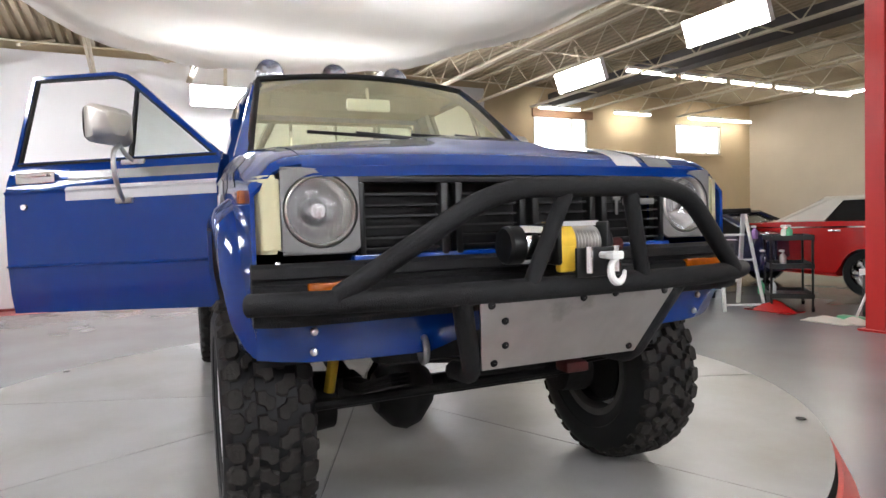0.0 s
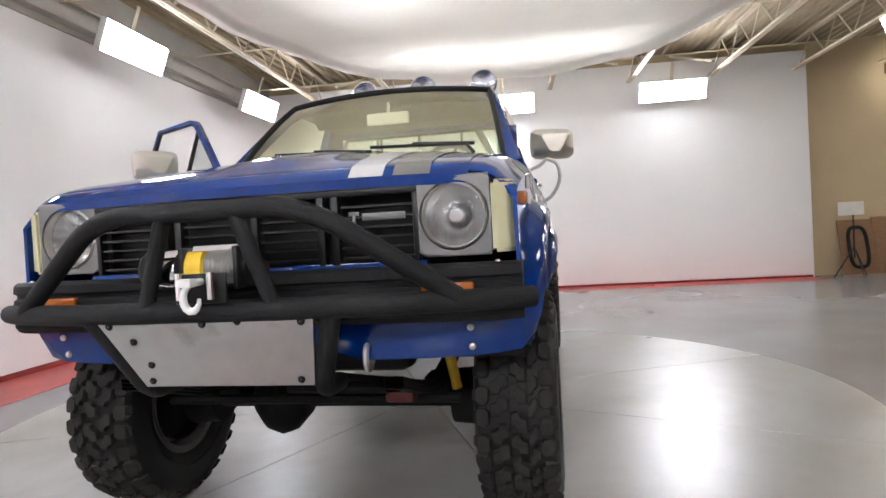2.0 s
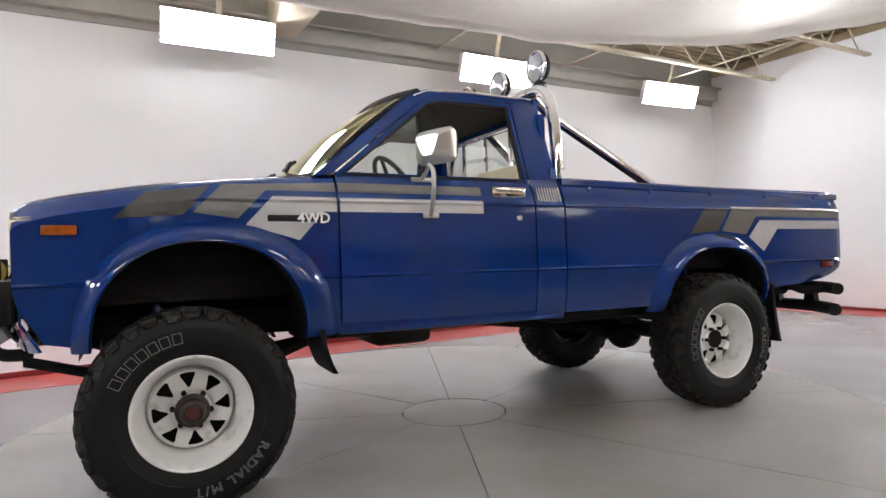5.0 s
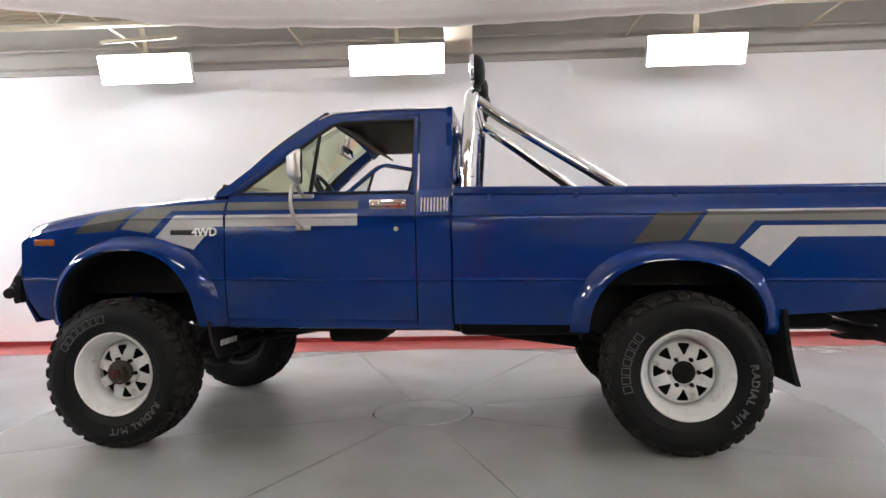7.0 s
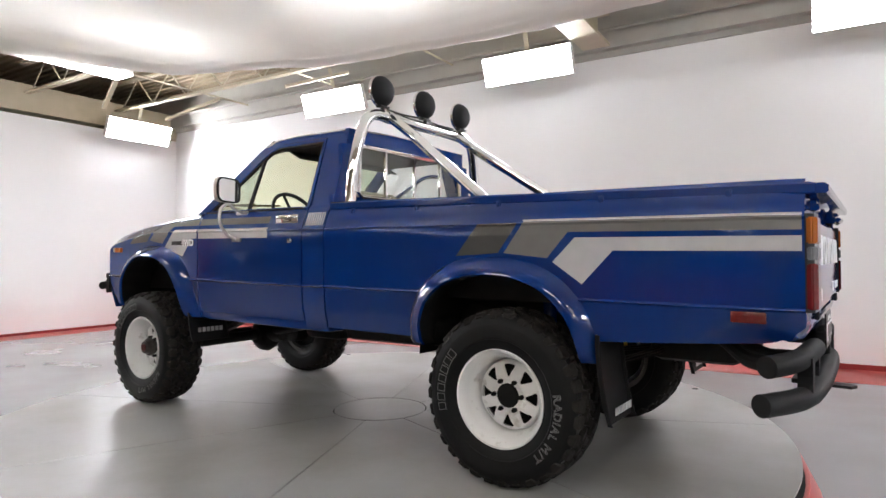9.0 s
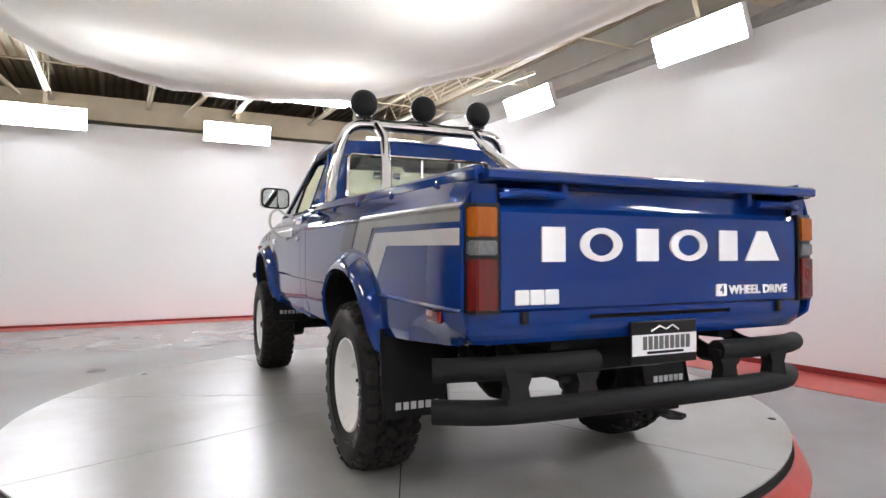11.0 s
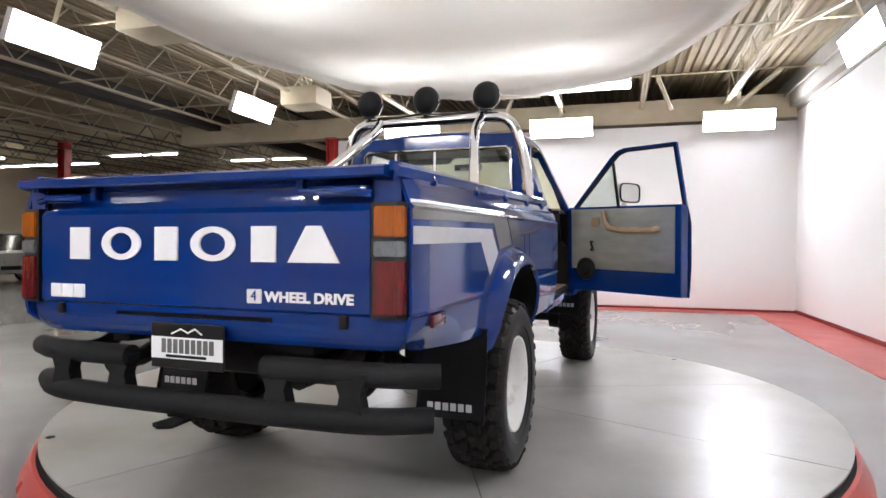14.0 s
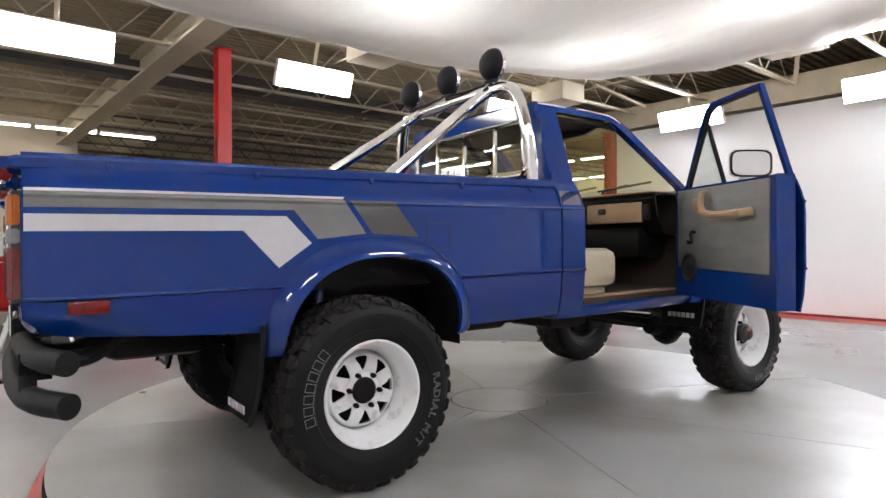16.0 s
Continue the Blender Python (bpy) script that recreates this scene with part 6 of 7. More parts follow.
for x, dy in ((1.42, -0.22), (-1.42, 0.0)):
    bm = bmesh.new()
    lathe(bm, [(0.001, -0.62), (0.042, -0.62), (0.042, 0.62), (0.001, 0.62)], 16, Matrix.Translation((x, 0, 0.388)))
    ax = part("axle", bm, M["chassis"], truck, "black solid axle")
    bm = bmesh.new()
    lathe(bm, [(0.001, -0.12), (0.07, -0.11), (0.13, -0.05), (0.145, 0), (0.13, 0.05), (0.07, 0.11), (0.001, 0.12)], 20, Matrix.Translation((x, dy, 0.385)))
    part("differential", bm, M["chassis"], ax)
    bm = bmesh.new()
    lathe(bm, [(0.001, 0.0), (0.06, 0.0), (0.08, 0.12), (0.12, 0.14)], 16, Matrix.Translation((x - (0.22 if x > 0 else -0.22), dy, 0.40)) @ Matrix.Rotation(radians(-90 if x > 0 else 90), 4, "Z"))
    part("pinion_nose", bm, M["chassis"], ax)
    for s in (1, -1):
        bm = bmesh.new()
        lathe(bm, [(0.001, s * 0.50), (0.10, s * 0.50), (0.11, s * 0.62), (0.001, s * 0.64)], 16, Matrix.Translation((x, 0, 0.388)))
        part("brake_backing", bm, M["chassis"], ax)
    for s in (1, -1):
        bm = bmesh.new()
        L = [(x + 0.62, s * 0.44, 0.62 if x < 0 else 0.60), (x + 0.3, s * 0.44, 0.50), (x, s * 0.44, 0.455), (x - 0.3, s * 0.44, 0.50), (x - 0.62, s * 0.44, 0.62)]
        for a, b in zip(L, L[1:]):
            for k in range(3):
                A, B = Vector(a) + Vector((0, 0, -0.012 * k)), Vector(b) + Vector((0, 0, -0.012 * k))
                rows = [[(p.x, p.y + dy2, p.z + dz2) for dy2, dz2 in ((-0.03, -0.005), (0.03, -0.005), (0.03, 0.005), (-0.03, 0.005))] for p in (A, B)]
                grid(bm, rows, close_v=True)
        box(bm, x - 0.06, x + 0.06, s * 0.44 - 0.045, s * 0.44 + 0.045, 0.40, 0.47)
        part("leaf_spring", bm, M["chassis"], truck, smooth=False)
        bm = bmesh.new()
        sx = x + (0.10 if x > 0 else -0.14)
        tube(bm, [(sx, s * 0.53, 0.44), (sx + 0.02, s * 0.50, 0.62)], 0.020, 10)
        sh = part("shock_rod", bm, M["yellow"], truck, "yellow shock absorber boot")
        bm = bmesh.new()
        tube(bm, [(sx + 0.02, s * 0.50, 0.60), (sx + 0.05, s * 0.46, 0.90)], 0.034, 12)
        part("shock_body", bm, BLUE, sh, "blue shock absorber body")
bm = bmesh.new()
tube(bm, [(1.60, -0.62, 0.42), (1.58, 0.55, 0.42)], 0.018, 8)
tube(bm, [(1.66, -0.35, 0.56), (1.60, 0.45, 0.47)], 0.016, 8)
part("steering_rod", bm, M["chassis"], truck)
bm = bmesh.new()
tube(bm, [(1.62, -0.10, 0.475), (1.62, 0.30, 0.47)], 0.026, 10)
part("steering_damper", bm, M["chassis"], truck)
bm = bmesh.new()
box(bm, 1.68, 1.76, 0.32, 0.42, 0.45, 0.49, 0.01)
part("spring_mount", bm, M["oil_red"], truck, "dull red bracket")
bm = bmesh.new()
tube(bm, [(1.25, -0.18, 0.42), (0.45, -0.05, 0.56)], 0.032, 10)
tube(bm, [(0.05, 0.0, 0.58), (-1.22, 0.0, 0.41)], 0.038, 10)
part("drive_shaft", bm, M["chassis"], truck)
bm = bmesh.new()
box(bm, 0.05, 0.9, -0.18, 0.18, 0.52, 0.80, 0.05)
part("gearbox", bm, M["chassis"], truck)
bm = bmesh.new()
box(bm, 1.02, 1.50, -0.20, 0.20, 0.54, 0.86, 0.05)
part("oil_pan", rake(bm), M["chassis"], truck)
bm = bmesh.new()
box(bm, 1.64, 1.78, -0.43, 0.43, 0.555, 0.74, 0.045)
part("cross_member", bm, M["chassis"], truck)
bm = bmesh.new()
box(bm, 0.15, 0.5, -0.26, 0.20, 0.46, 0.62, 0.04)
part("transfer_case", bm, M["chassis"], truck)
bm = bmesh.new()
box(bm, -2.35, -1.95, -0.34, 0.34, 0.54, 0.70, 0.05)
part("spare_tray", bm, M["chassis"], truck)
bm = bmesh.new()
box(bm, -1.0, -0.35, 0.44, 0.70, 0.56, 0.72, 0.04)
part("fuel_tank", bm, M["chassis"], truck)
bm = bmesh.new()
tube(bm, [(0.6, -0.3, 0.58), (-0.5, -0.45, 0.60), (-0.95, -0.45, 0.60)], 0.03, 10)
tube(bm, [(-0.45, -0.45, 0.62), (-0.95, -0.45, 0.62)], 0.08, 12)
part("exhaust", bm, M["chassis"], truck)
for s in (1, -1):
    bm = bmesh.new()
    pts = [(2.03 + 0.027 * math.cos(a), s * 0.365, 0.660 + 0.036 * math.sin(a)) for a in [radians(90 + 30 * k) for k in range(13)]]
    tube(bm, pts, 0.010, 8, cap=False)
    part("tow_shackle", bm, M["steel"], truck, "bare steel tow shackle")
# mud flaps
for x, z0, z1, y in ((0.93, 0.47, 0.66, 0.70), (-1.905, 0.34, 0.70, 0.70)):
    for s in (1, -1):
        bm = bmesh.new()
        rows = []
        for i in range(9):
            t = i / 8
            rows.append([(x - 0.05 * t ** 2 + (0.02 if k in (1, 2) else 0), s * (y + w), z1 + (z0 - z1) * t) for k, w in enumerate((-0.15, -0.145, 0.145, 0.15))])
        grid(bm, rows)
        fl = part("mud_flap", bm, M["black_rubber"], truck, "black rubber mud flap")
        thick(fl, 0.006)
        for k in range(6):
            bm = bmesh.new()
            q = 0.86 if x < 0 else 0.62
            zz = z1 + (z0 - z1) * q
            xx = x - 0.05 * q * q
            box(bm, xx - 0.012, xx - 0.008, s * y - 0.098 + k * 0.034, s * y - 0.074 + k * 0.034, zz - 0.014, zz + 0.016)
            part("flap_mark", bm, M["stripe_light"], fl, smooth=False)

# ---- wheels ----
TYR = 0.378
cache = {}


def tread_blocks():
    """Interlocking S-shaped centre blocks between rounded shoulder lugs."""
    bm = bmesh.new()
    n = 32
    step = 2 * math.pi / n
    lug = ((-1, -0.5), (-0.62, -1), (0.62, -1), (1, -0.5), (1, 0.55), (0.55, 1), (-0.55, 1), (-1, 0.55))
    ess = ((-1.0, -1.0), (0.20, -1.0), (0.52, -0.22), (1.0, 0.0), (1.0, 0.55), (0.72, 1.0), (-0.20, 1.0), (-0.52, 0.22), (-1.0, 0.0))
    rows = [(-0.099, 0.046, 0.0, 0.80, lug, -1), (-0.044, 0.058, 0.45, 0.84, ess, 1), (0.014, 0.054, 0.95, 0.82, ess, -1), (0.058, 0.032, 0.40, 0.80, ess, 1), (0.099, 0.046, 0.75, 0.80, lug, 1)]
    for h, w, ph, fill, shape, way in rows:
        edge = shape is lug
        for k in range(n):
            a = (k + ph) * step + 0.05 * step * (1 if k % 2 else -1)
            half = step * fill / 2
            top = 0.3945 - (0.005 if edge else 0.0)
            rings = []
            for r, sh in ((TYR - 0.008, 1.03), (top - 0.003, 0.93), (top, 0.84)):
                ring = []
                for du, dv in shape:
                    hh = h + way * dv * w / 2 * sh
                    rr = r - (0.010 if edge and abs(hh) > 0.108 else 0.0)
                    aa = a + du * half * sh
                    ring.append(bm.verts.new((rr * math.cos(aa), hh, rr * math.sin(aa))))
                rings.append(ring)
            m = len(shape)
            bm.faces.new(rings[2])
            for lo, hi in ((0, 1), (1, 2)):
                for i in range(m):
                    bm.faces.new((rings[lo][i], rings[lo][(i + 1) % m], rings[hi][(i + 1) % m], rings[hi][i]))
    # shoulder lugs running down the sidewall, long and short in turn
    for sgn, ph in ((1, 0.75), (-1, 0.0)):
        for k in range(n):
            a = (k + ph) * step
            low = 0.352 if k % 2 else 0.362
            prof = ((0.381, 0.116, 0.34), (0.372, 0.1235, 0.33), (low + 0.004, 0.1310, 0.27), (low, 0.1285, 0.20))
            out = [[(r * math.cos(a + d * step * q), sgn * hh, r * math.sin(a + d * step * q)) for d in (-1, -0.75, 0.75, 1)] for r, hh, q in prof]
            for line, (r, hh, q) in zip(out, prof):
                for i in (0, 3):
                    line[i] = (line[i][0], sgn * (hh - 0.010), line[i][2])
            grid(bm, out)
    bmesh.ops.recalc_face_normals(bm, faces=bm.faces[:])
    return bm


def ring_letters(text, size, r, centre, outline):
    """Letters round the sidewall, clockwise as seen from outside; centre in degrees from the top."""
    out = bmesh.new()
    widths = {"M": 1.25, "I": 0.45, "/": 0.55, " ": 0.45, "L": 0.85}
    ws_ = [widths.get(ch, 1.0) * size * 0.78 for ch in text]
    pos = -sum(ws_) / 2
    for ch, w in zip(text, ws_):
        th = radians(centre) + (pos + w / 2) / r
        pos += w
        if ch == " ":
            continue
        b = letters(ch, size, 0.0006, outline)
        bmesh.ops.scale(b, vec=(1.05, 1.0, 1.0), verts=b.verts[:])
        m = Matrix(((-math.cos(th), -math.sin(th), 0, -r * math.sin(th)), (0, 0, 1, 0.1365), (-math.sin(th), math.cos(th), 0, r * math.cos(th)), (0, 0, 0, 1)))
        me = bpy.data.meshes.new("t")
        bmesh.ops.transform(b, matrix=m, verts=b.verts[:])
        b.to_mesh(me)
        b.free()
        out.from_mesh(me)
        bpy.data.meshes.remove(me)
    return out


def sidewall_bar(r=0.292, size=0.047):
    """One outlined bar at the top of the sidewall."""
    out = bmesh.new()
    w, h, t = size * 0.36, size * 0.44, size * 0.055
    grid(out, [[(-a * (w - d), 0.1372, r + b * (h - d)) for a, b in ((-1, -1), (1, -1), (1, 1), (-1, 1))] for d in (0, t)], close_v=True)
    return out


def wheel(x, y, side, front, spin):
    w = new("wheel")
    w.parent = truck
    w.matrix_basis = Matrix.Translation((x, side * y / SY, 0.3925)) @ Matrix.Diagonal((1, 1 / SY, 1, 1)) @ (Matrix() if side > 0 else Matrix.Rotation(math.pi, 4, "Z"))
    w["label"] = "white spoked steel wheel on a mud-terrain tyre"
    turn = Matrix.Rotation(radians(spin), 4, "Y")

    def add(name, make, material, label="", m=None):
        if name not in cache:
            ob = part(name, make(), material, w, label)
            cache[name] = (ob.data, label)
        else:
            ob = share(name, cache[name][0], w, Matrix())
            if label:
                ob["label"] = label
        if m is not None:
            ob.matrix_basis = m
        return ob

    def tyre():
        bm = bmesh.new()
        lathe(bm, [(0.200, -0.095), (0.219, -0.108), (0.240, -0.121), (0.262, -0.126), (0.266, -0.131), (0.300, -0.1345), (0.325, -0.1325), (0.345, -0.1265), (0.362, -0.118), (0.372, -0.108), (TYR - 0.006, -0.098), (TYR - 0.003, 0.0), (TYR - 0.006, 0.098), (0.372, 0.108), (0.362, 0.118), (0.345, 0.1265), (0.325, 0.1325), (0.328, 0.1335), (0.324, 0.1345), (0.300, 0.1350), (0.266, 0.131), (0.262, 0.126), (0.240, 0.121), (0.219, 0.108), (0.200, 0.095)], 72)
        return bm

    def rim():
        bm = bmesh.new()
        lathe(bm, [(0.188, -0.020), (0.188, 0.03), (0.194, 0.075), (0.201, 0.096), (0.212, 0.103), (0.220, 0.112), (0.217, 0.118), (0.209, 0.116), (0.203, 0.106), (0.194, 0.090), (0.190, 0.070), (0.183, 0.050), (0.176, 0.036), (0.170, 0.022), (0.167, 0.0), (0.165, -0.020), (0.157, -0.028)], 64)
        return bm

    def disc():
        bm = bmesh.new()
        prof = [(0.040, 0.026), (0.056, 0.026), (0.074, 0.021), (0.085, 0.026), (0.092, 0.029), (0.112, 0.027), (0.134, 0.020), (0.142, 0.016), (0.150, 0.012), (0.157, -0.002), (0.160, -0.014)]
        half = math.pi / 8
        for k in range(8):
            mid = 2 * half * k
            rows = []
            for i, (r, h) in enumerate(prof):
                c = lerp_list([(0.074, 0.08), (0.085, 0.10), (0.092, 0.20), (0.112, 0.37), (0.134, 0.54), (0.142, 0.46), (0.160, 0.5)], r)
                rows.append([(r * math.cos(mid + f * half), h, r * math.sin(mid + f * half)) for f in (-1, -(1 + c) / 2, -c, 0, c, (1 + c) / 2, 1)])
            vs = [[bm.verts.new(p) for p in row] for row in rows]
            for i in range(len(prof) - 1):
                for j in range(6):
                    if 3 <= i <= 6 and j in (2, 3):
                        continue
                    bm.faces.new((vs[i][j], vs[i + 1][j], vs[i + 1][j + 1], vs[i][j + 1]))
        bmesh.ops.remove_doubles(bm, verts=bm.verts[:], dist=0.0003)
        r = bmesh.ops.extrude_face_region(bm, geom=bm.faces[:])
        bmesh.ops.translate(bm, vec=(0, -0.007, 0), verts=[v for v in r["geom"] if isinstance(v, bmesh.types.BMVert)])
        return bm

    add("tyre", tyre, M["tyre"], "black rubber tyre carcass")
    add("tread", tread_blocks, M["tread"], "chunky worn mud-terrain tread", turn)
    add("rim", rim, M["wheel_white"], "white painted rim")
    add("rim_back", lambda: (lambda b: (lathe(b, [(0.192, -0.105), (0.218, -0.108), (0.218, -0.098), (0.200, -0.094), (0.194, -0.07), (0.186, -0.03), (0.183, -0.03), (0.190, -0.07), (0.192, -0.105)], 48), b)[1])(bmesh.new()), M["rim_inner"], "dark back of the rim")
    add("disc", disc, M["wheel_white"], "white eight-window wheel disc", Matrix.Rotation(radians(spin - 2), 4, "Y"))
    add("drum", lambda: (lambda b: (lathe(b, [(0.001, -0.045), (0.16, -0.045), (0.165, -0.09)], 32), b)[1])(bmesh.new()), M["chassis"], "black brake drum")
    add("lettering", lambda: ring_letters("RADIAL M/T", 0.049, 0.292, 0, 0.0011), M["tyre_white"], "white outlined sidewall letters", Matrix.Rotation(radians(-(110 if not front else 150)), 4, "Y"))
    for k in range(7):
        add("sidewall_bar", sidewall_bar, M["tyre_white"], "white outlined sidewall bar", Matrix.Rotation(radians(-(283 if not front else 325) - 8.48 * (k - 3)), 4, "Y"))
    for k in range(6):
        a = radians(60 * k + spin)
        add("lug_nut", lambda: (lambda b: (lathe(b, [(0.001, 0.020), (0.008, 0.018), (0.0105, 0.012), (0.0105, -0.012)], 6), b)[1])(bmesh.new()), M["chassis"], "", Matrix.Translation((0.070 * math.cos(a), 0.030, 0.070 * math.sin(a))))
    if front:
        add("locking_hub", lambda: (lambda b: (lathe(b, [(0.056, -0.012), (0.056, 0.045), (0.064, 0.048), (0.064, 0.064), (0.050, 0.068), (0.044, 0.094), (0.032, 0.101), (0.030, 0.097), (0.001, 0.097)], 24), b)[1])(bmesh.new()), M["greasy"], "greasy steel locking hub")
        add("hub_dial", lambda: (lambda b: (lathe(b, [(0.026, 0.093), (0.026, 0.103), (0.020, 0.106), (0.001, 0.106)], 20), box(b, -0.005, 0.005, 0.104, 0.112, -0.022, 0.022), b)[2])(bmesh.new()), M["oil_red"], "faded red hub dial")
    else:
        add("axle_cap", lambda: (lambda b: (lathe(b, [(0.055, -0.012), (0.055, 0.030), (0.047, 0.038), (0.001, 0.038)], 24), b)[1])(bmesh.new()), M["chassis"], "black axle end")
    return w


wheel(1.452, 0.735, 1, True, 7)
wheel(-1.448, 0.715, 1, False, 0)
wheel(1.452, 0.735, -1, True, 19)
wheel(-1.448, 0.715, -1, False, 5)

# ---- things in the shop ----
def car_wheel(parent, x, y, r, w, bright=True):
    k = new("wheel")
    k.parent = parent
    k.location = (x, y, r)
    bm = bmesh.new()
    lathe(bm, [(r * 0.62, -w / 2), (r * 0.9, -w / 2), (r, -w * 0.35), (r, w * 0.35), (r * 0.9, w / 2), (r * 0.62, w / 2)], 28)
    part("tyre", bm, M["tyre"], k)
    bm = bmesh.new()
    lathe(bm, [(r * 0.62, -w * 0.4), (r * 0.64, w * 0.45), (r * 0.55, w * 0.40), (r * 0.5, w * 0.2), (r * 0.2, w * 0.3), (0.001, w * 0.32)], 28)
    for i in range(6):
        a = i * math.pi / 3
        for s in (1, -1):
            box(bm, 0.02, r * 0.55, -0.018, 0.018, -0.02, 0.02, m=Matrix.Translation((0, s * w * 0.33, 0)) @ Matrix.Rotation(a, 4, "Y"))
    part("rim", bm, M["chrome"] if bright else M["car_silver"], k)


def shop_car(name, label, paint, roof_paint, L, W, H, wb, front, hood_h, cab, belt=0.62, soft=False, bright=True, over=0.95):
    """A car along x, nose at +x, standing on z = 0. cab: x of windscreen foot, roof front, roof rear, rear glass foot."""
    c = group_thing(name, Matrix(), label, "car", "cars in the shop")
    r = 0.33
    fx = front - over
    rx = fx - wb
    back = front - L
    hb = H * belt
    pts = [(back, 0.45), (back + 0.02, hb * 0.95), (back + 0.10, hb), (cab[3], hb + 0.02), (cab[0], hb + 0.01), (front - 0.25, hood_h), (front - 0.03, hood_h - 0.06), (front, 0.55), (front - 0.04, 0.32)]
    bot = []
    for cx in (fx, rx):
        bot.append((cx + 0.40, 0.26))
        bot += [(cx + 0.39 * math.cos(a), 0.33 + 0.39 * math.sin(a)) for a in [math.pi * i / 12 for i in range(13)]]
        bot.append((cx - 0.40, 0.26))
    pts = pts + bot + [(back + 0.08, 0.32)]
    bm = bmesh.new()
    n = len(pts)
    ys = [(-W / 2 + 0.10, 0.04), (-W / 2, 0.0), (-W / 2 - 0.0, 0.0), (W / 2, 0.0), (W / 2 - 0.10, 0.04)]
    rows = []
    for y, inset in ((-W / 2 + 0.09, 0.05), (-W / 2 + 0.02, 0.012), (-W / 2, 0.0), (-W / 2 + 0.3, -0.035), (0, -0.05), (W / 2 - 0.3, -0.035), (W / 2, 0.0), (W / 2 - 0.02, 0.012), (W / 2 - 0.09, 0.05)):
        row = []
        for x, z in pts:
            zz = z - inset if z > 0.6 else z
            row.append((x - (inset if x > front - 0.2 else -inset if x < back + 0.2 else 0), y, zz))
        rows.append(row)
    order = [2, 1, 0]
    prof = rows
    vs = [[bm.verts.new(p) for p in row] for row in (rows[2], rows[3], rows[4], rows[5], rows[6])]
    for i in range(4):
        for j in range(n):
            bm.faces.new((vs[i][j], vs[i][(j + 1) % n], vs[i + 1][(j + 1) % n], vs[i + 1][j]))
    bm.faces.new(vs[0])
    bm.faces.new(vs[-1][::-1])
    es = [e for e in bm.edges if len(e.link_faces) == 2 and (all(abs(abs(v.co.y) - W / 2) < 1e-4 for v in e.verts)) and any(len(f.verts) > 4 for f in e.link_faces)]
    bmesh.ops.bevel(bm, geom=es, offset=0.05, segments=3, affect="EDGES", clamp_overlap=True)
    part("body", bm, paint, c)
    # cabin
    yb, yt = W / 2 - 0.10, W / 2 - 0.26
    bm = bmesh.new()
    ring = lambda z, x0, x1, y: [(x0, -y, z), (x1, -y, z), (x1, y, z), (x0, y, z)]
    g = grid(bm, [ring(hb - 0.02, cab[3], cab[0], yb), ring(H - 0.05, cab[2], cab[1], yt)], close_v=True)
    part("glass", bm, M["dark_glass"], c, "dark side windows", smooth=False)
    bm = bmesh.new()
    box(bm, cab[2] - 0.06, cab[1] + 0.05, -yt - 0.03, yt + 0.03, H - 0.07, H, 0.03)
    for s in (1, -1):
        for x0, x1, rr in ((cab[0], cab[1], 0.028), (cab[3], cab[2], 0.03 if soft else 0.05), ((cab[1] + cab[2]) / 2 - 0.1, (cab[1] + cab[2]) / 2 - 0.1, 0.022)):
            pb = bmesh.new()
            tube(pb, [(x0, s * (yb + 0.007), hb), (x1, s * (yt + 0.012), H - 0.05)], rr, 8)
            part("pillar", pb, roof_paint, c)
    if soft:
        g = grid(bm, [[(cab[3] + 0.02, y, hb) for y in (-yb, yb)], [(cab[2] - 0.05, y, H - 0.02) for y in (-yt - 0.02, yt + 0.02)]])
        for s in (1, -1):
            bm.faces.new([bm.verts.new(p) for p in ((cab[3], s * (yb + 0.012), hb), (cab[3] + 0.75, s * (yb + 0.012), hb), (cab[2] + 0.25, s * (yt + 0.012), H - 0.04), (cab[2] - 0.05, s * (yt + 0.012), H - 0.04))])
    part("roof", bm, roof_paint, c)
    for x in (fx, rx):
        for s in (1, -1):
            car_wheel(c, x, s * (W / 2 - 0.12), r, 0.21, bright)
    part("front_bumper", boxes((front - 0.06, front + 0.06, -W / 2 + 0.08, W / 2 - 0.08, 0.40, 0.52), bevel=0.02), M["chrome"] if bright else M["black_plastic"], c)
    part("rear_bumper", boxes((back - 0.06, back + 0.06, -W / 2 + 0.08, W / 2 - 0.08, 0.42, 0.54), bevel=0.02), M["chrome"] if bright else M["black_plastic"], c)
    for s in (1, -1):
        bm = bmesh.new()
        lathe(bm, [(0.001, 0.03), (0.06, 0.02), (0.075, 0.0)], 16, Matrix.Translation((front - 0.02, s * (W / 2 - 0.28), 0.62)) @ Matrix.Rotation(radians(-90), 4, "Z"))
        part("headlight", bm, M["clear_lens"], c)
        part("tail_light", boxes((back - 0.015, back + 0.03, s * (W / 2 - 0.3) - 0.12, s * (W / 2 - 0.3) + 0.12, 0.58, 0.68), bevel=0.01), M["red_lens"], c)
        part("sill_trim", boxes((rx + 0.45, fx - 0.45, s * (W / 2) - 0.006, s * (W / 2) + 0.006, 0.27, 0.33)), M["chrome"] if bright else M["black_plastic"], c, smooth=False)
        part("door_handle", boxes((cab[2] + 0.15, cab[2] + 0.33, s * (W / 2) - 0.006, s * (W / 2) + 0.012, hb - 0.13, hb - 0.10), bevel=0.005), M["chrome"], c)
        part("side_line", boxes((back + 0.25, front - 0.3, s * (W / 2) - 0.004, s * (W / 2) + 0.004, hb - 0.07, hb - 0.055)), M["chrome"] if bright else M["black_plastic"], c, smooth=False)
    return c


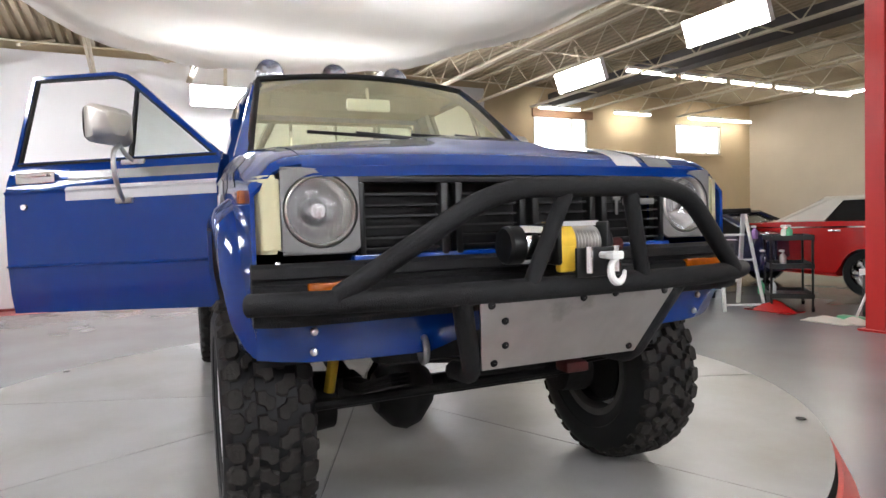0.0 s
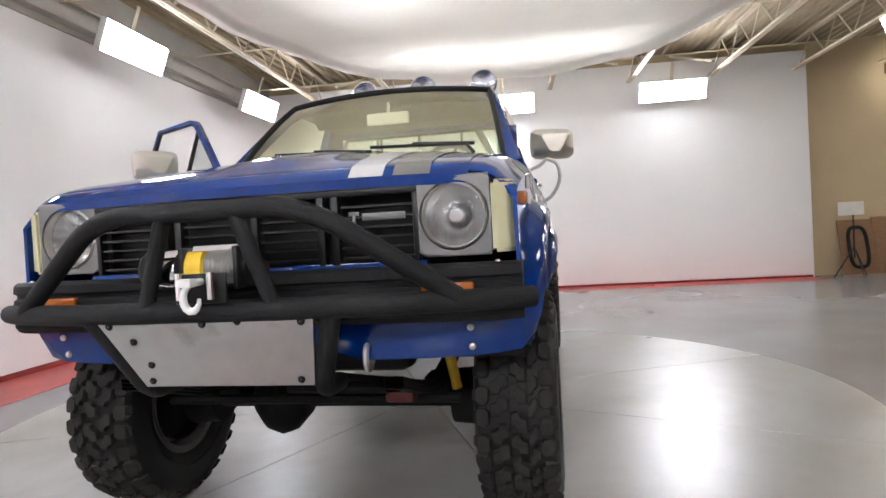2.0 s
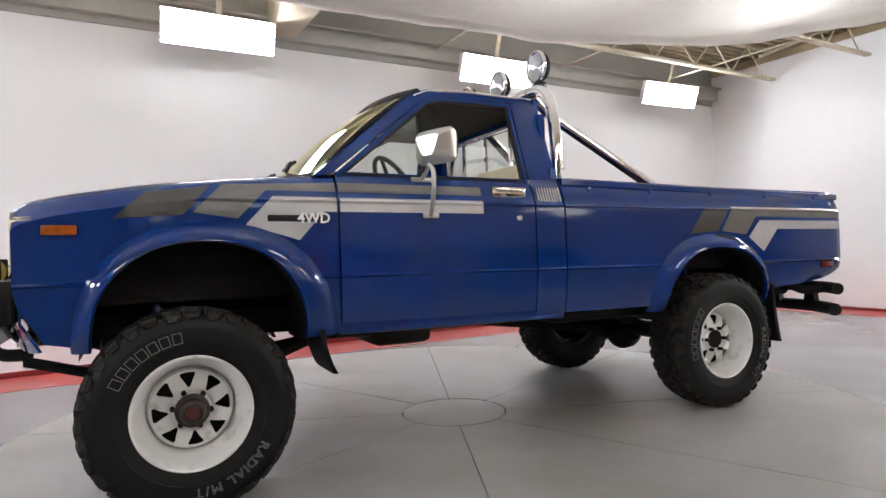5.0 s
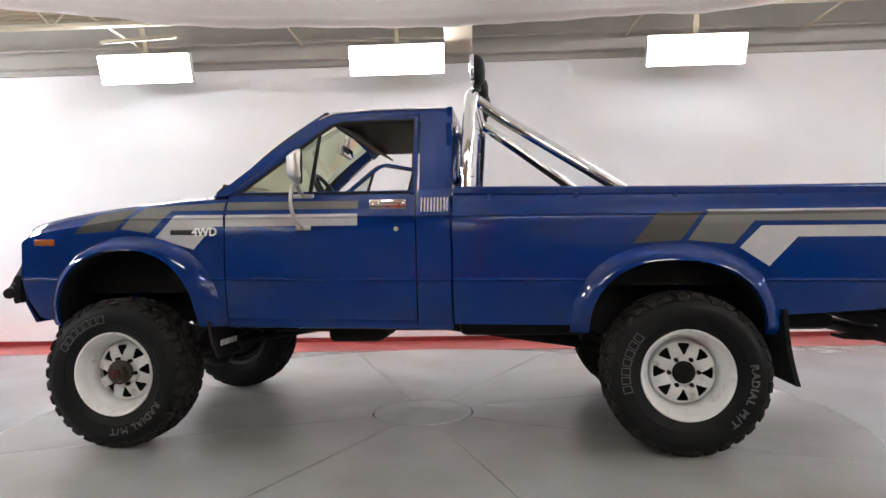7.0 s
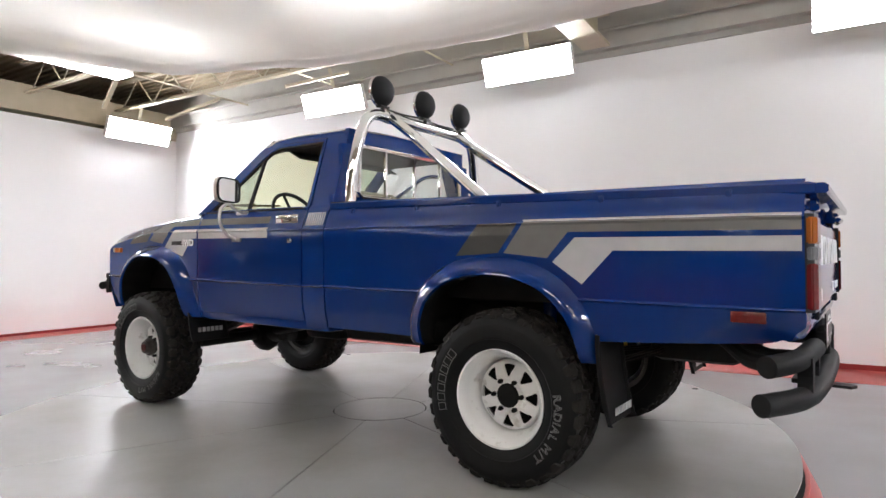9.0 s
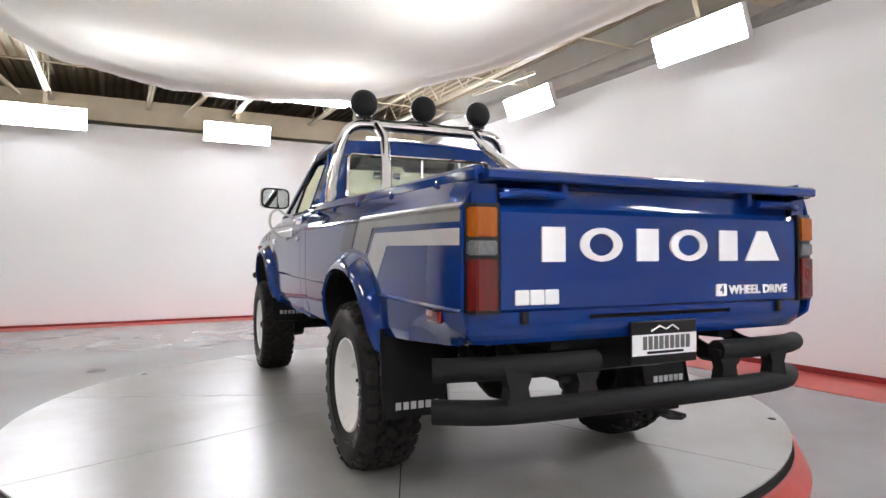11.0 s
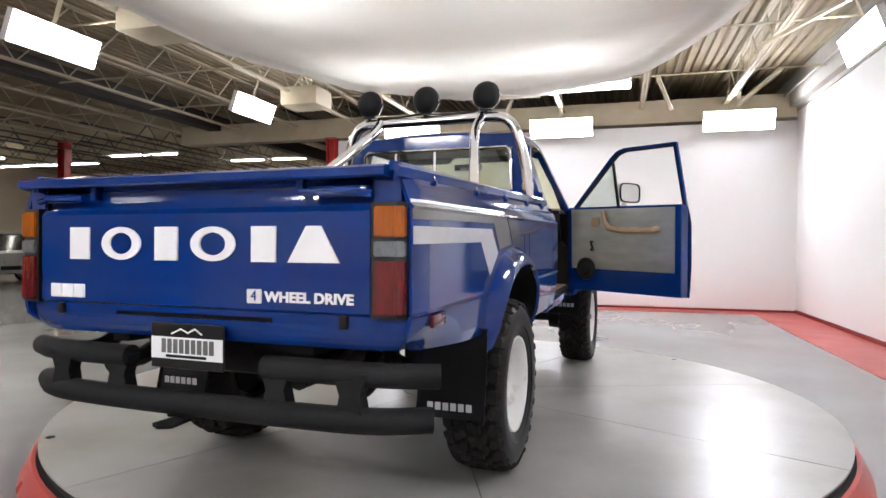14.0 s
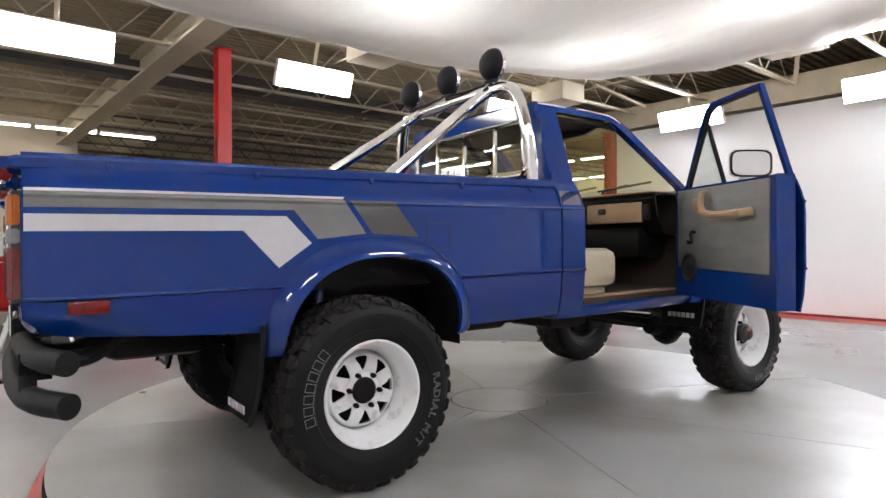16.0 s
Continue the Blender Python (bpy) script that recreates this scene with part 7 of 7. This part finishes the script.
def stand(c, u, v, heading, z=None):
    c.matrix_basis = ROOM @ Matrix.Translation((u, v, FLOOR if z is None else z)) @ Matrix.Rotation(radians(heading), 4, "Z")
    return c


red_car = stand(shop_car("convertible_car", "red classic convertible with a raised cream soft top", M["car_red"], M["car_white"], 6.05, 1.95, 1.42, 3.30, 2.50, 0.95, (0.35, -0.20, -2.25, -2.98), 0.73, soft=True, over=0.80), 0.28, 8.75, 0)
stand(shop_car("coupe_car", "dark blue muscle coupe with chrome wheels", M["car_blue"], M["car_blue"], 4.3, 1.85, 1.27, 2.55, 2.45, 0.84, (0.95, 0.20, -0.85, -1.55), 0.68, over=0.80), -4.35, 7.95, -169)
suv = stand(shop_car("sport_utility_car", "white two-door utility car with dark side windows", M["car_paint_white"], M["car_paint_white"], 4.5, 1.80, 1.70, 2.55, 2.2, 1.02, (0.85, 0.30, -1.95, -2.10), 0.60, bright=False), 13.8, 9.65, -90)
second_suv = shop_car("estate_car", "white estate car parked beside the lift", M["car_silver"], M["car_silver"], 4.6, 1.80, 1.55, 2.6, 2.2, 0.95, (0.85, 0.30, -1.75, -2.20), 0.60, bright=False)
stand(second_suv, 10.2, 18.5, 90)
top_car = stand(shop_car("pickup_car", "black pickup raised on the car lift", M["car_black"], M["car_black"], 5.2, 1.85, 1.70, 3.2, 2.5, 1.05, (0.9, 0.45, -0.55, -0.70), 0.62, bright=True), 15.7, 14.4, -90, 1.60)
low_car = stand(shop_car("saloon_car", "black saloon parked under the lift", M["car_black"], M["car_black"], 4.8, 1.85, 1.40, 2.8, 2.35, 0.88, (0.75, 0.15, -1.1, -1.75), 0.64, bright=False), 15.7, 14.9, -90)

# four-post lift
lift = group_thing("car_lift", ROOM @ Matrix.Translation((15.7, 14.5, FLOOR)), "dark four-post car lift with a raised deck", "car lift")
for x in (-1.35, 1.35):
    for y in (-2.6, 2.6):
        part("post", boxes((x - 0.07, x + 0.07, y - 0.07, y + 0.07, 0, 2.2), bevel=0.01), M["joist_dark"], lift)
    part("runway", boxes((x * 0.62 - 0.25, x * 0.62 + 0.25, -2.7, 2.7, 1.66, 1.77), bevel=0.01), M["joist_dark"], lift)
for y in (-2.6, 2.6):
    part("cross_beam", boxes((-1.35, 1.35, y - 0.08, y + 0.08, 1.52, 1.66), bevel=0.01), M["joist_dark"], lift)


def cabinet(u, v, rz):
    c = group_thing("tool_cabinet", ROOM @ Matrix.Translation((u, v, FLOOR)) @ Matrix.Rotation(radians(rz), 4, "Z"), "tall black steel tool cabinet on the shop floor", "cabinet")
    part("body", boxes((-0.30, 0.30, -0.22, 0.22, 0.05, 1.06), bevel=0.008), M["car_black"], c)
    for k in range(5):
        d = part("drawer", boxes((-0.28, 0.28, -0.235, -0.22, 0.09 + k * 0.19, 0.26 + k * 0.19), bevel=0.004), M["black_plastic"], c)
        part("pull", boxes((-0.2, 0.2, -0.25, -0.235, 0.235 + k * 0.19, 0.25 + k * 0.19)), M["joist_dark"], d, smooth=False)
    part("side_board", boxes((0.31, 0.47, -0.2, 0.2, 0.02, 1.24), bevel=0.01), M["black_plastic"], c)
    part("plinth", boxes((-0.28, 0.28, -0.2, 0.2, 0.0, 0.05)), M["black_plastic"], c, smooth=False)


cabinet(-2.93, 6.02, 40)


def ladder(u, v, rz):
    c = group_thing("step_ladder", ROOM @ Matrix.Translation((u, v, FLOOR)) @ Matrix.Rotation(radians(rz), 4, "Z"), "white folding step ladder with dark top tread", "ladder")
    for s in (1, -1):
        bm = bmesh.new()
        tube(bm, [(-0.38, s * 0.25, 0), (0.0, s * 0.17, 1.22)], 0.030, 4)
        part("front_rail", bm, M["white_plastic"], c, smooth=False)
        bm = bmesh.new()
        tube(bm, [(0.42, s * 0.24, 0), (0.05, s * 0.17, 1.20)], 0.022, 4)
        part("rear_leg", bm, M["white_plastic"], c, smooth=False)
    for k in range(1, 4):
        t = k * 0.31 / 1.22
        part("step", boxes((-0.38 + 0.38 * t - 0.05, -0.38 + 0.38 * t + 0.06, -0.25 + 0.08 * t, 0.25 - 0.08 * t, k * 0.31 - 0.012, k * 0.31 + 0.012)), M["white_plastic"], c, smooth=False)
    part("top_tread", boxes((-0.10, 0.14, -0.21, 0.21, 1.20, 1.27), bevel=0.012), M["black_plastic"], c)
    bm = bmesh.new()
    tube(bm, [(0.40, -0.24, 0.08), (0.40, 0.24, 0.08)], 0.012, 6)
    part("brace", bm, M["white_plastic"], c)
    bm = bmesh.new()
    tube(bm, [(0.22, -0.2, 0.62), (0.22, 0.2, 0.62)], 0.012, 6)
    part("brace", bm, M["white_plastic"], c)


ladder(-1.84, 5.72, -30)


def cart(u, v, rz):
    c = group_thing("service_cart", ROOM @ Matrix.Translation((u, v, FLOOR)) @ Matrix.Rotation(radians(rz), 4, "Z"), "black three-tier service cart with bottles and rags", "cart")
    for x in (-0.36, 0.36):
        for y in (-0.22, 0.22):
            bm = bmesh.new()
            tube(bm, [(x, y, 0.05), (x, y, 0.92)], 0.014, 8)
            part("post", bm, M["black_plastic"], c)
            bm = bmesh.new()
            lathe(bm, [(0.001, -0.015), (0.035, -0.015), (0.035, 0.015), (0.001, 0.015)], 12, Matrix.Translation((x, y, 0.035)))
            part("caster", bm, M["black_rubber"], c)
    for z in (0.16, 0.52, 0.86):
        bm = bmesh.new()
        box(bm, -0.38, 0.38, -0.24, 0.24, z, z + 0.015)
        for a in ((-0.38, 0.38, -0.24, -0.23), (-0.38, 0.38, 0.23, 0.24), (-0.38, -0.37, -0.23, 0.23), (0.37, 0.38, -0.23, 0.23)):
            box(bm, *a, z + 0.015, z + 0.06)
        part("tray", bm, M["black_plastic"], c, smooth=False)


cart(-1.36, 6.16, 131)


def bottle(u, v, z, mt, h=0.24, label="spray bottle on the service cart"):
    bm = bmesh.new()
    lathe(bm, [(0.001, 0), (0.038, 0.003), (0.040, 0.02), (0.040, h * 0.55), (0.030, h * 0.68), (0.014, h * 0.75), (0.014, h * 0.86)], 16, Matrix.Rotation(radians(90), 4, "X"))
    ob = part("bottle", bm, mt)
    ob.matrix_basis = ROOM @ Matrix.Translation((u, v, FLOOR + z))
    tagged(ob, label, "bottle", "bottles on the cart")
    part("trigger_cap", boxes((-0.045, 0.02, -0.012, 0.012, h * 0.86, h), bevel=0.006), M["white_plastic"], ob)


M["purple"] = mat("purple_liquid", (0.30, 0.16, 0.42), 0.3, 0, 0.1, 20)
M["green"] = mat("green_label", (0.10, 0.42, 0.22), 0.4, 0, 0.2, 20)
for a, d, z, k, lb in ((-0.17, -0.2, 0.875, "purple", "purple spray bottle on the cart's top tray"), (-0.08, 0.05, 0.875, "white_plastic", "white spray bottle on the cart's top tray"), (0.12, -0.1, 0.875, "green", "green bottle on the cart's top tray"), (0.03, -0.2, 0.175, "white_plastic", "white bottle on the cart's bottom tray"), (-0.1, -0.2, 0.175, "green", "green bottle on the cart's bottom tray"), (-0.12, -0.15, 0.535, "car_blue", "dark blue bottle on the middle tray"), (0.05, -0.1, 0.535, "steel", "grey metal can on the middle tray")):
    bottle(-1.36 + 0.755 * a - 0.656 * d * -1, 6.16 + 0.656 * a + 0.755 * d, z, M[k], 0.17 if z > 0.8 else 0.20, lb)


def rag(u, v, w, d, h, mt, label):
    bm = bmesh.new()
    rows = []
    for i in range(13):
        row = []
        for j in range(13):
            x, y = (i / 12 - 0.5) * 2, (j / 12 - 0.5) * 2
            r = min(1.0, math.hypot(x, y))
            z = max(0.004, h * (1 - r ** 2) * (0.7 + 0.6 * noise.noise((x * 2 + u, y * 2 + v, 0.3))))
            row.append((x * w / 2 * (1 + 0.2 * noise.noise((x, y, u))), y * d / 2 * (1 + 0.2 * noise.noise((y, x, v))), z))
        rows.append(row)
    grid(bm, rows)
    ob = part("rag", bm, mt)
    ob.matrix_basis = ROOM @ Matrix.Translation((u, v, FLOOR))
    tagged(ob, label, "rag", "rags on the floor")
    thick(ob, 0.01, 1.0)


rag(-1.28, 5.78, 0.60, 0.30, 0.13, M["car_red"], "crumpled red shop towel on the floor")
rag(-0.45, 5.50, 0.50, 0.28, 0.06, M["car_white"], "crumpled white rag on the floor")
rag(-0.24, 5.60, 0.30, 0.25, 0.07, M["car_white"], "crumpled white rag beside the mop")
bm = bmesh.new()
box(bm, -0.22, 0.22, -0.18, 0.18, 0.0, 0.55, 0.03)
bin_ = tagged(part("waste_bin", bm, M["car_black"]), "black plastic bin beside the red column", "bin")
bin_.matrix_basis = ROOM @ Matrix.Translation((-0.09, 6.02, FLOOR))
part("bin_liner", boxes((-0.235, 0.235, -0.195, 0.195, 0.50, 0.56), bevel=0.01), M["white_plastic"], bin_, "white bin liner rim")
mop = group_thing("mop", ROOM @ Matrix.Translation((-0.16, 5.70, FLOOR)), "floor mop with pale handle leaning on the bin", "mop")
bm = bmesh.new()
tube(bm, [(-0.12, 0.0, 0.06), (0.18, 0.28, 1.15)], 0.013, 8)
part("handle", bm, M["white_plastic"], mop)
part("head", boxes((-0.30, 0.06, -0.06, 0.06, 0.0, 0.06), bevel=0.015), M["green"], mop, "green mop head")
# boards and a lamp stand by the block wall
for k, (v, w, h, t, mt) in enumerate(((6.95, 0.62, 1.05, 12, "wood"), (7.58, 0.70, 1.08, 10, "wood"))):
    bm = bmesh.new()
    box(bm, -0.02, 0.02, -w / 2, w / 2, 0, h, 0.004)
    ob = tagged(part("board", bm, M[mt], smooth=False), "brown plywood board leaning on the block wall", "board", "leaning boards")
    ob.matrix_basis = ROOM @ Matrix.Translation((U0 - 0.03, v, FLOOR)) @ Matrix.Rotation(radians(-t), 4, "Y")
    if k == 0:
        bm = bmesh.new()
        ring = [(0.024, 0.16 * math.copysign(abs(math.cos(a)) ** 0.6, math.cos(a)), 0.52 + 0.38 * math.copysign(abs(math.sin(a)) ** 0.6, math.sin(a))) for a in [2 * math.pi * i / 28 for i in range(29)]]
        tube(bm, ring, 0.035, 8, cap=False)
        part("gasket_ring", bm, M["black_rubber"], ob, "black oblong gasket ring")
ls = group_thing("lamp_stand", ROOM @ Matrix.Translation((-8.1, 6.62, FLOOR)), "black tripod stand with a pale reflector panel", "tripod stand")
bm = bmesh.new()
tube(bm, [(0, 0, 0.35), (0, 0, 1.15)], 0.014, 8)
part("pole", bm, M["black_plastic"], ls)
for k in range(3):
    a = k * 2.094
    bm = bmesh.new()
    tube(bm, [(0, 0, 0.55), (0.32 * math.cos(a), 0.32 * math.sin(a), 0.0)], 0.010, 6)
    part("leg", bm, M["black_plastic"], ls)
part("panel", boxes((-0.02, 0.02, -0.25, 0.18, 1.12, 1.36), bevel=0.01), M["white_plastic"], ls)
# unit heaters under the roof
for i, (u, v) in enumerate(((1.75, 4.05), (5.6, 4.2), (5.6, 0.4))):
    bm = bmesh.new()
    box(bm, -0.30, 0.30, -0.35, 0.35, 3.48, 3.80, 0.02)
    tube(bm, [(0.2, 0.2, 3.80), (0.2, 0.2, DECK)], 0.01, 6)
    tube(bm, [(-0.2, -0.2, 3.80), (-0.2, -0.2, DECK)], 0.01, 6)
    ob = tagged(part("ceiling_box", bm, M["joist"]), "cream boxed unit hung under the roof", "ceiling unit", "ceiling units")
    ob.matrix_basis = ROOM @ Matrix.Translation((u, v, 0))
# parts bench behind the silver car
bench = group_thing("work_bench", ROOM @ Matrix.Translation((13.2, 6.9, FLOOR)), "cluttered wooden work bench by the red post", "bench")
part("top", boxes((-0.5, 0.5, -0.9, 0.9, 0.86, 0.92), bevel=0.008), M["wood"], bench)
for x in (-0.42, 0.42):
    for y in (-0.8, 0.8):
        part("leg", boxes((x - 0.04, x + 0.04, y - 0.04, y + 0.04, 0, 0.86)), M["wood"], bench, smooth=False)
for k, (x, y, a, b, h, mt) in enumerate(((-0.1, -0.5, 0.3, 0.25, 0.32, "wood"), (0.1, 0.0, 0.22, 0.2, 0.22, "car_black"), (-0.1, 0.5, 0.25, 0.3, 0.28, "joist_dark"))):
    ob = tagged(part("carton", boxes((-a / 2, a / 2, -b / 2, b / 2, 0, h), bevel=0.008), M[mt]), "worn carton on the work bench", "box", "cartons on the bench")
    ob.matrix_basis = ROOM @ Matrix.Translation((13.2 + x, 6.9 + y, FLOOR + 0.92))

# an engine on a stand by the white car
es = group_thing("engine_stand", ROOM @ Matrix.Translation((12.1, 10.5, FLOOR)) @ Matrix.Rotation(radians(30), 4, "Z"), "dark engine on a wheeled steel stand", "engine stand")
for s in (1, -1):
    part("foot_beam", boxes((-0.45, 0.45, s * 0.3 - 0.03, s * 0.3 + 0.03, 0.06, 0.12), bevel=0.006), M["joist_dark"], es)
    for x in (-0.4, 0.4):
        bm = bmesh.new()
        lathe(bm, [(0.001, -0.02), (0.05, -0.02), (0.05, 0.02), (0.001, 0.02)], 14, Matrix.Translation((x, s * 0.3, 0.05)))
        part("caster", bm, M["black_rubber"], es)
part("post", boxes((-0.05, 0.05, -0.04, 0.04, 0.12, 0.85), (-0.04, 0.04, -0.3, 0.3, 0.10, 0.14), bevel=0.006), M["joist_dark"], es)
bm = bmesh.new()
box(bm, -0.30, 0.28, -0.19, 0.19, 0.48, 0.74, 0.03)
for s in (1, -1):
    box(bm, -0.26, 0.24, s * 0.20 - 0.09, s * 0.20 + 0.09, 0.70, 0.86, 0.03)
lathe(bm, [(0.001, -0.05), (0.11, -0.05), (0.11, 0.0), (0.001, 0.0)], 20, Matrix.Translation((0.34, 0, 0.56)) @ Matrix.Rotation(radians(90), 4, "Z"))
part("engine_block", bm, M["greasy"], es, "greasy black engine block")
for s in (1, -1):
    bm = bmesh.new()
    box(bm, -0.24, 0.22, s * 0.22 - 0.06, s * 0.22 + 0.06, 0.86, 0.91, 0.02)
    part("valve_cover", bm, M["oil_red"], es, "dull red valve cover")
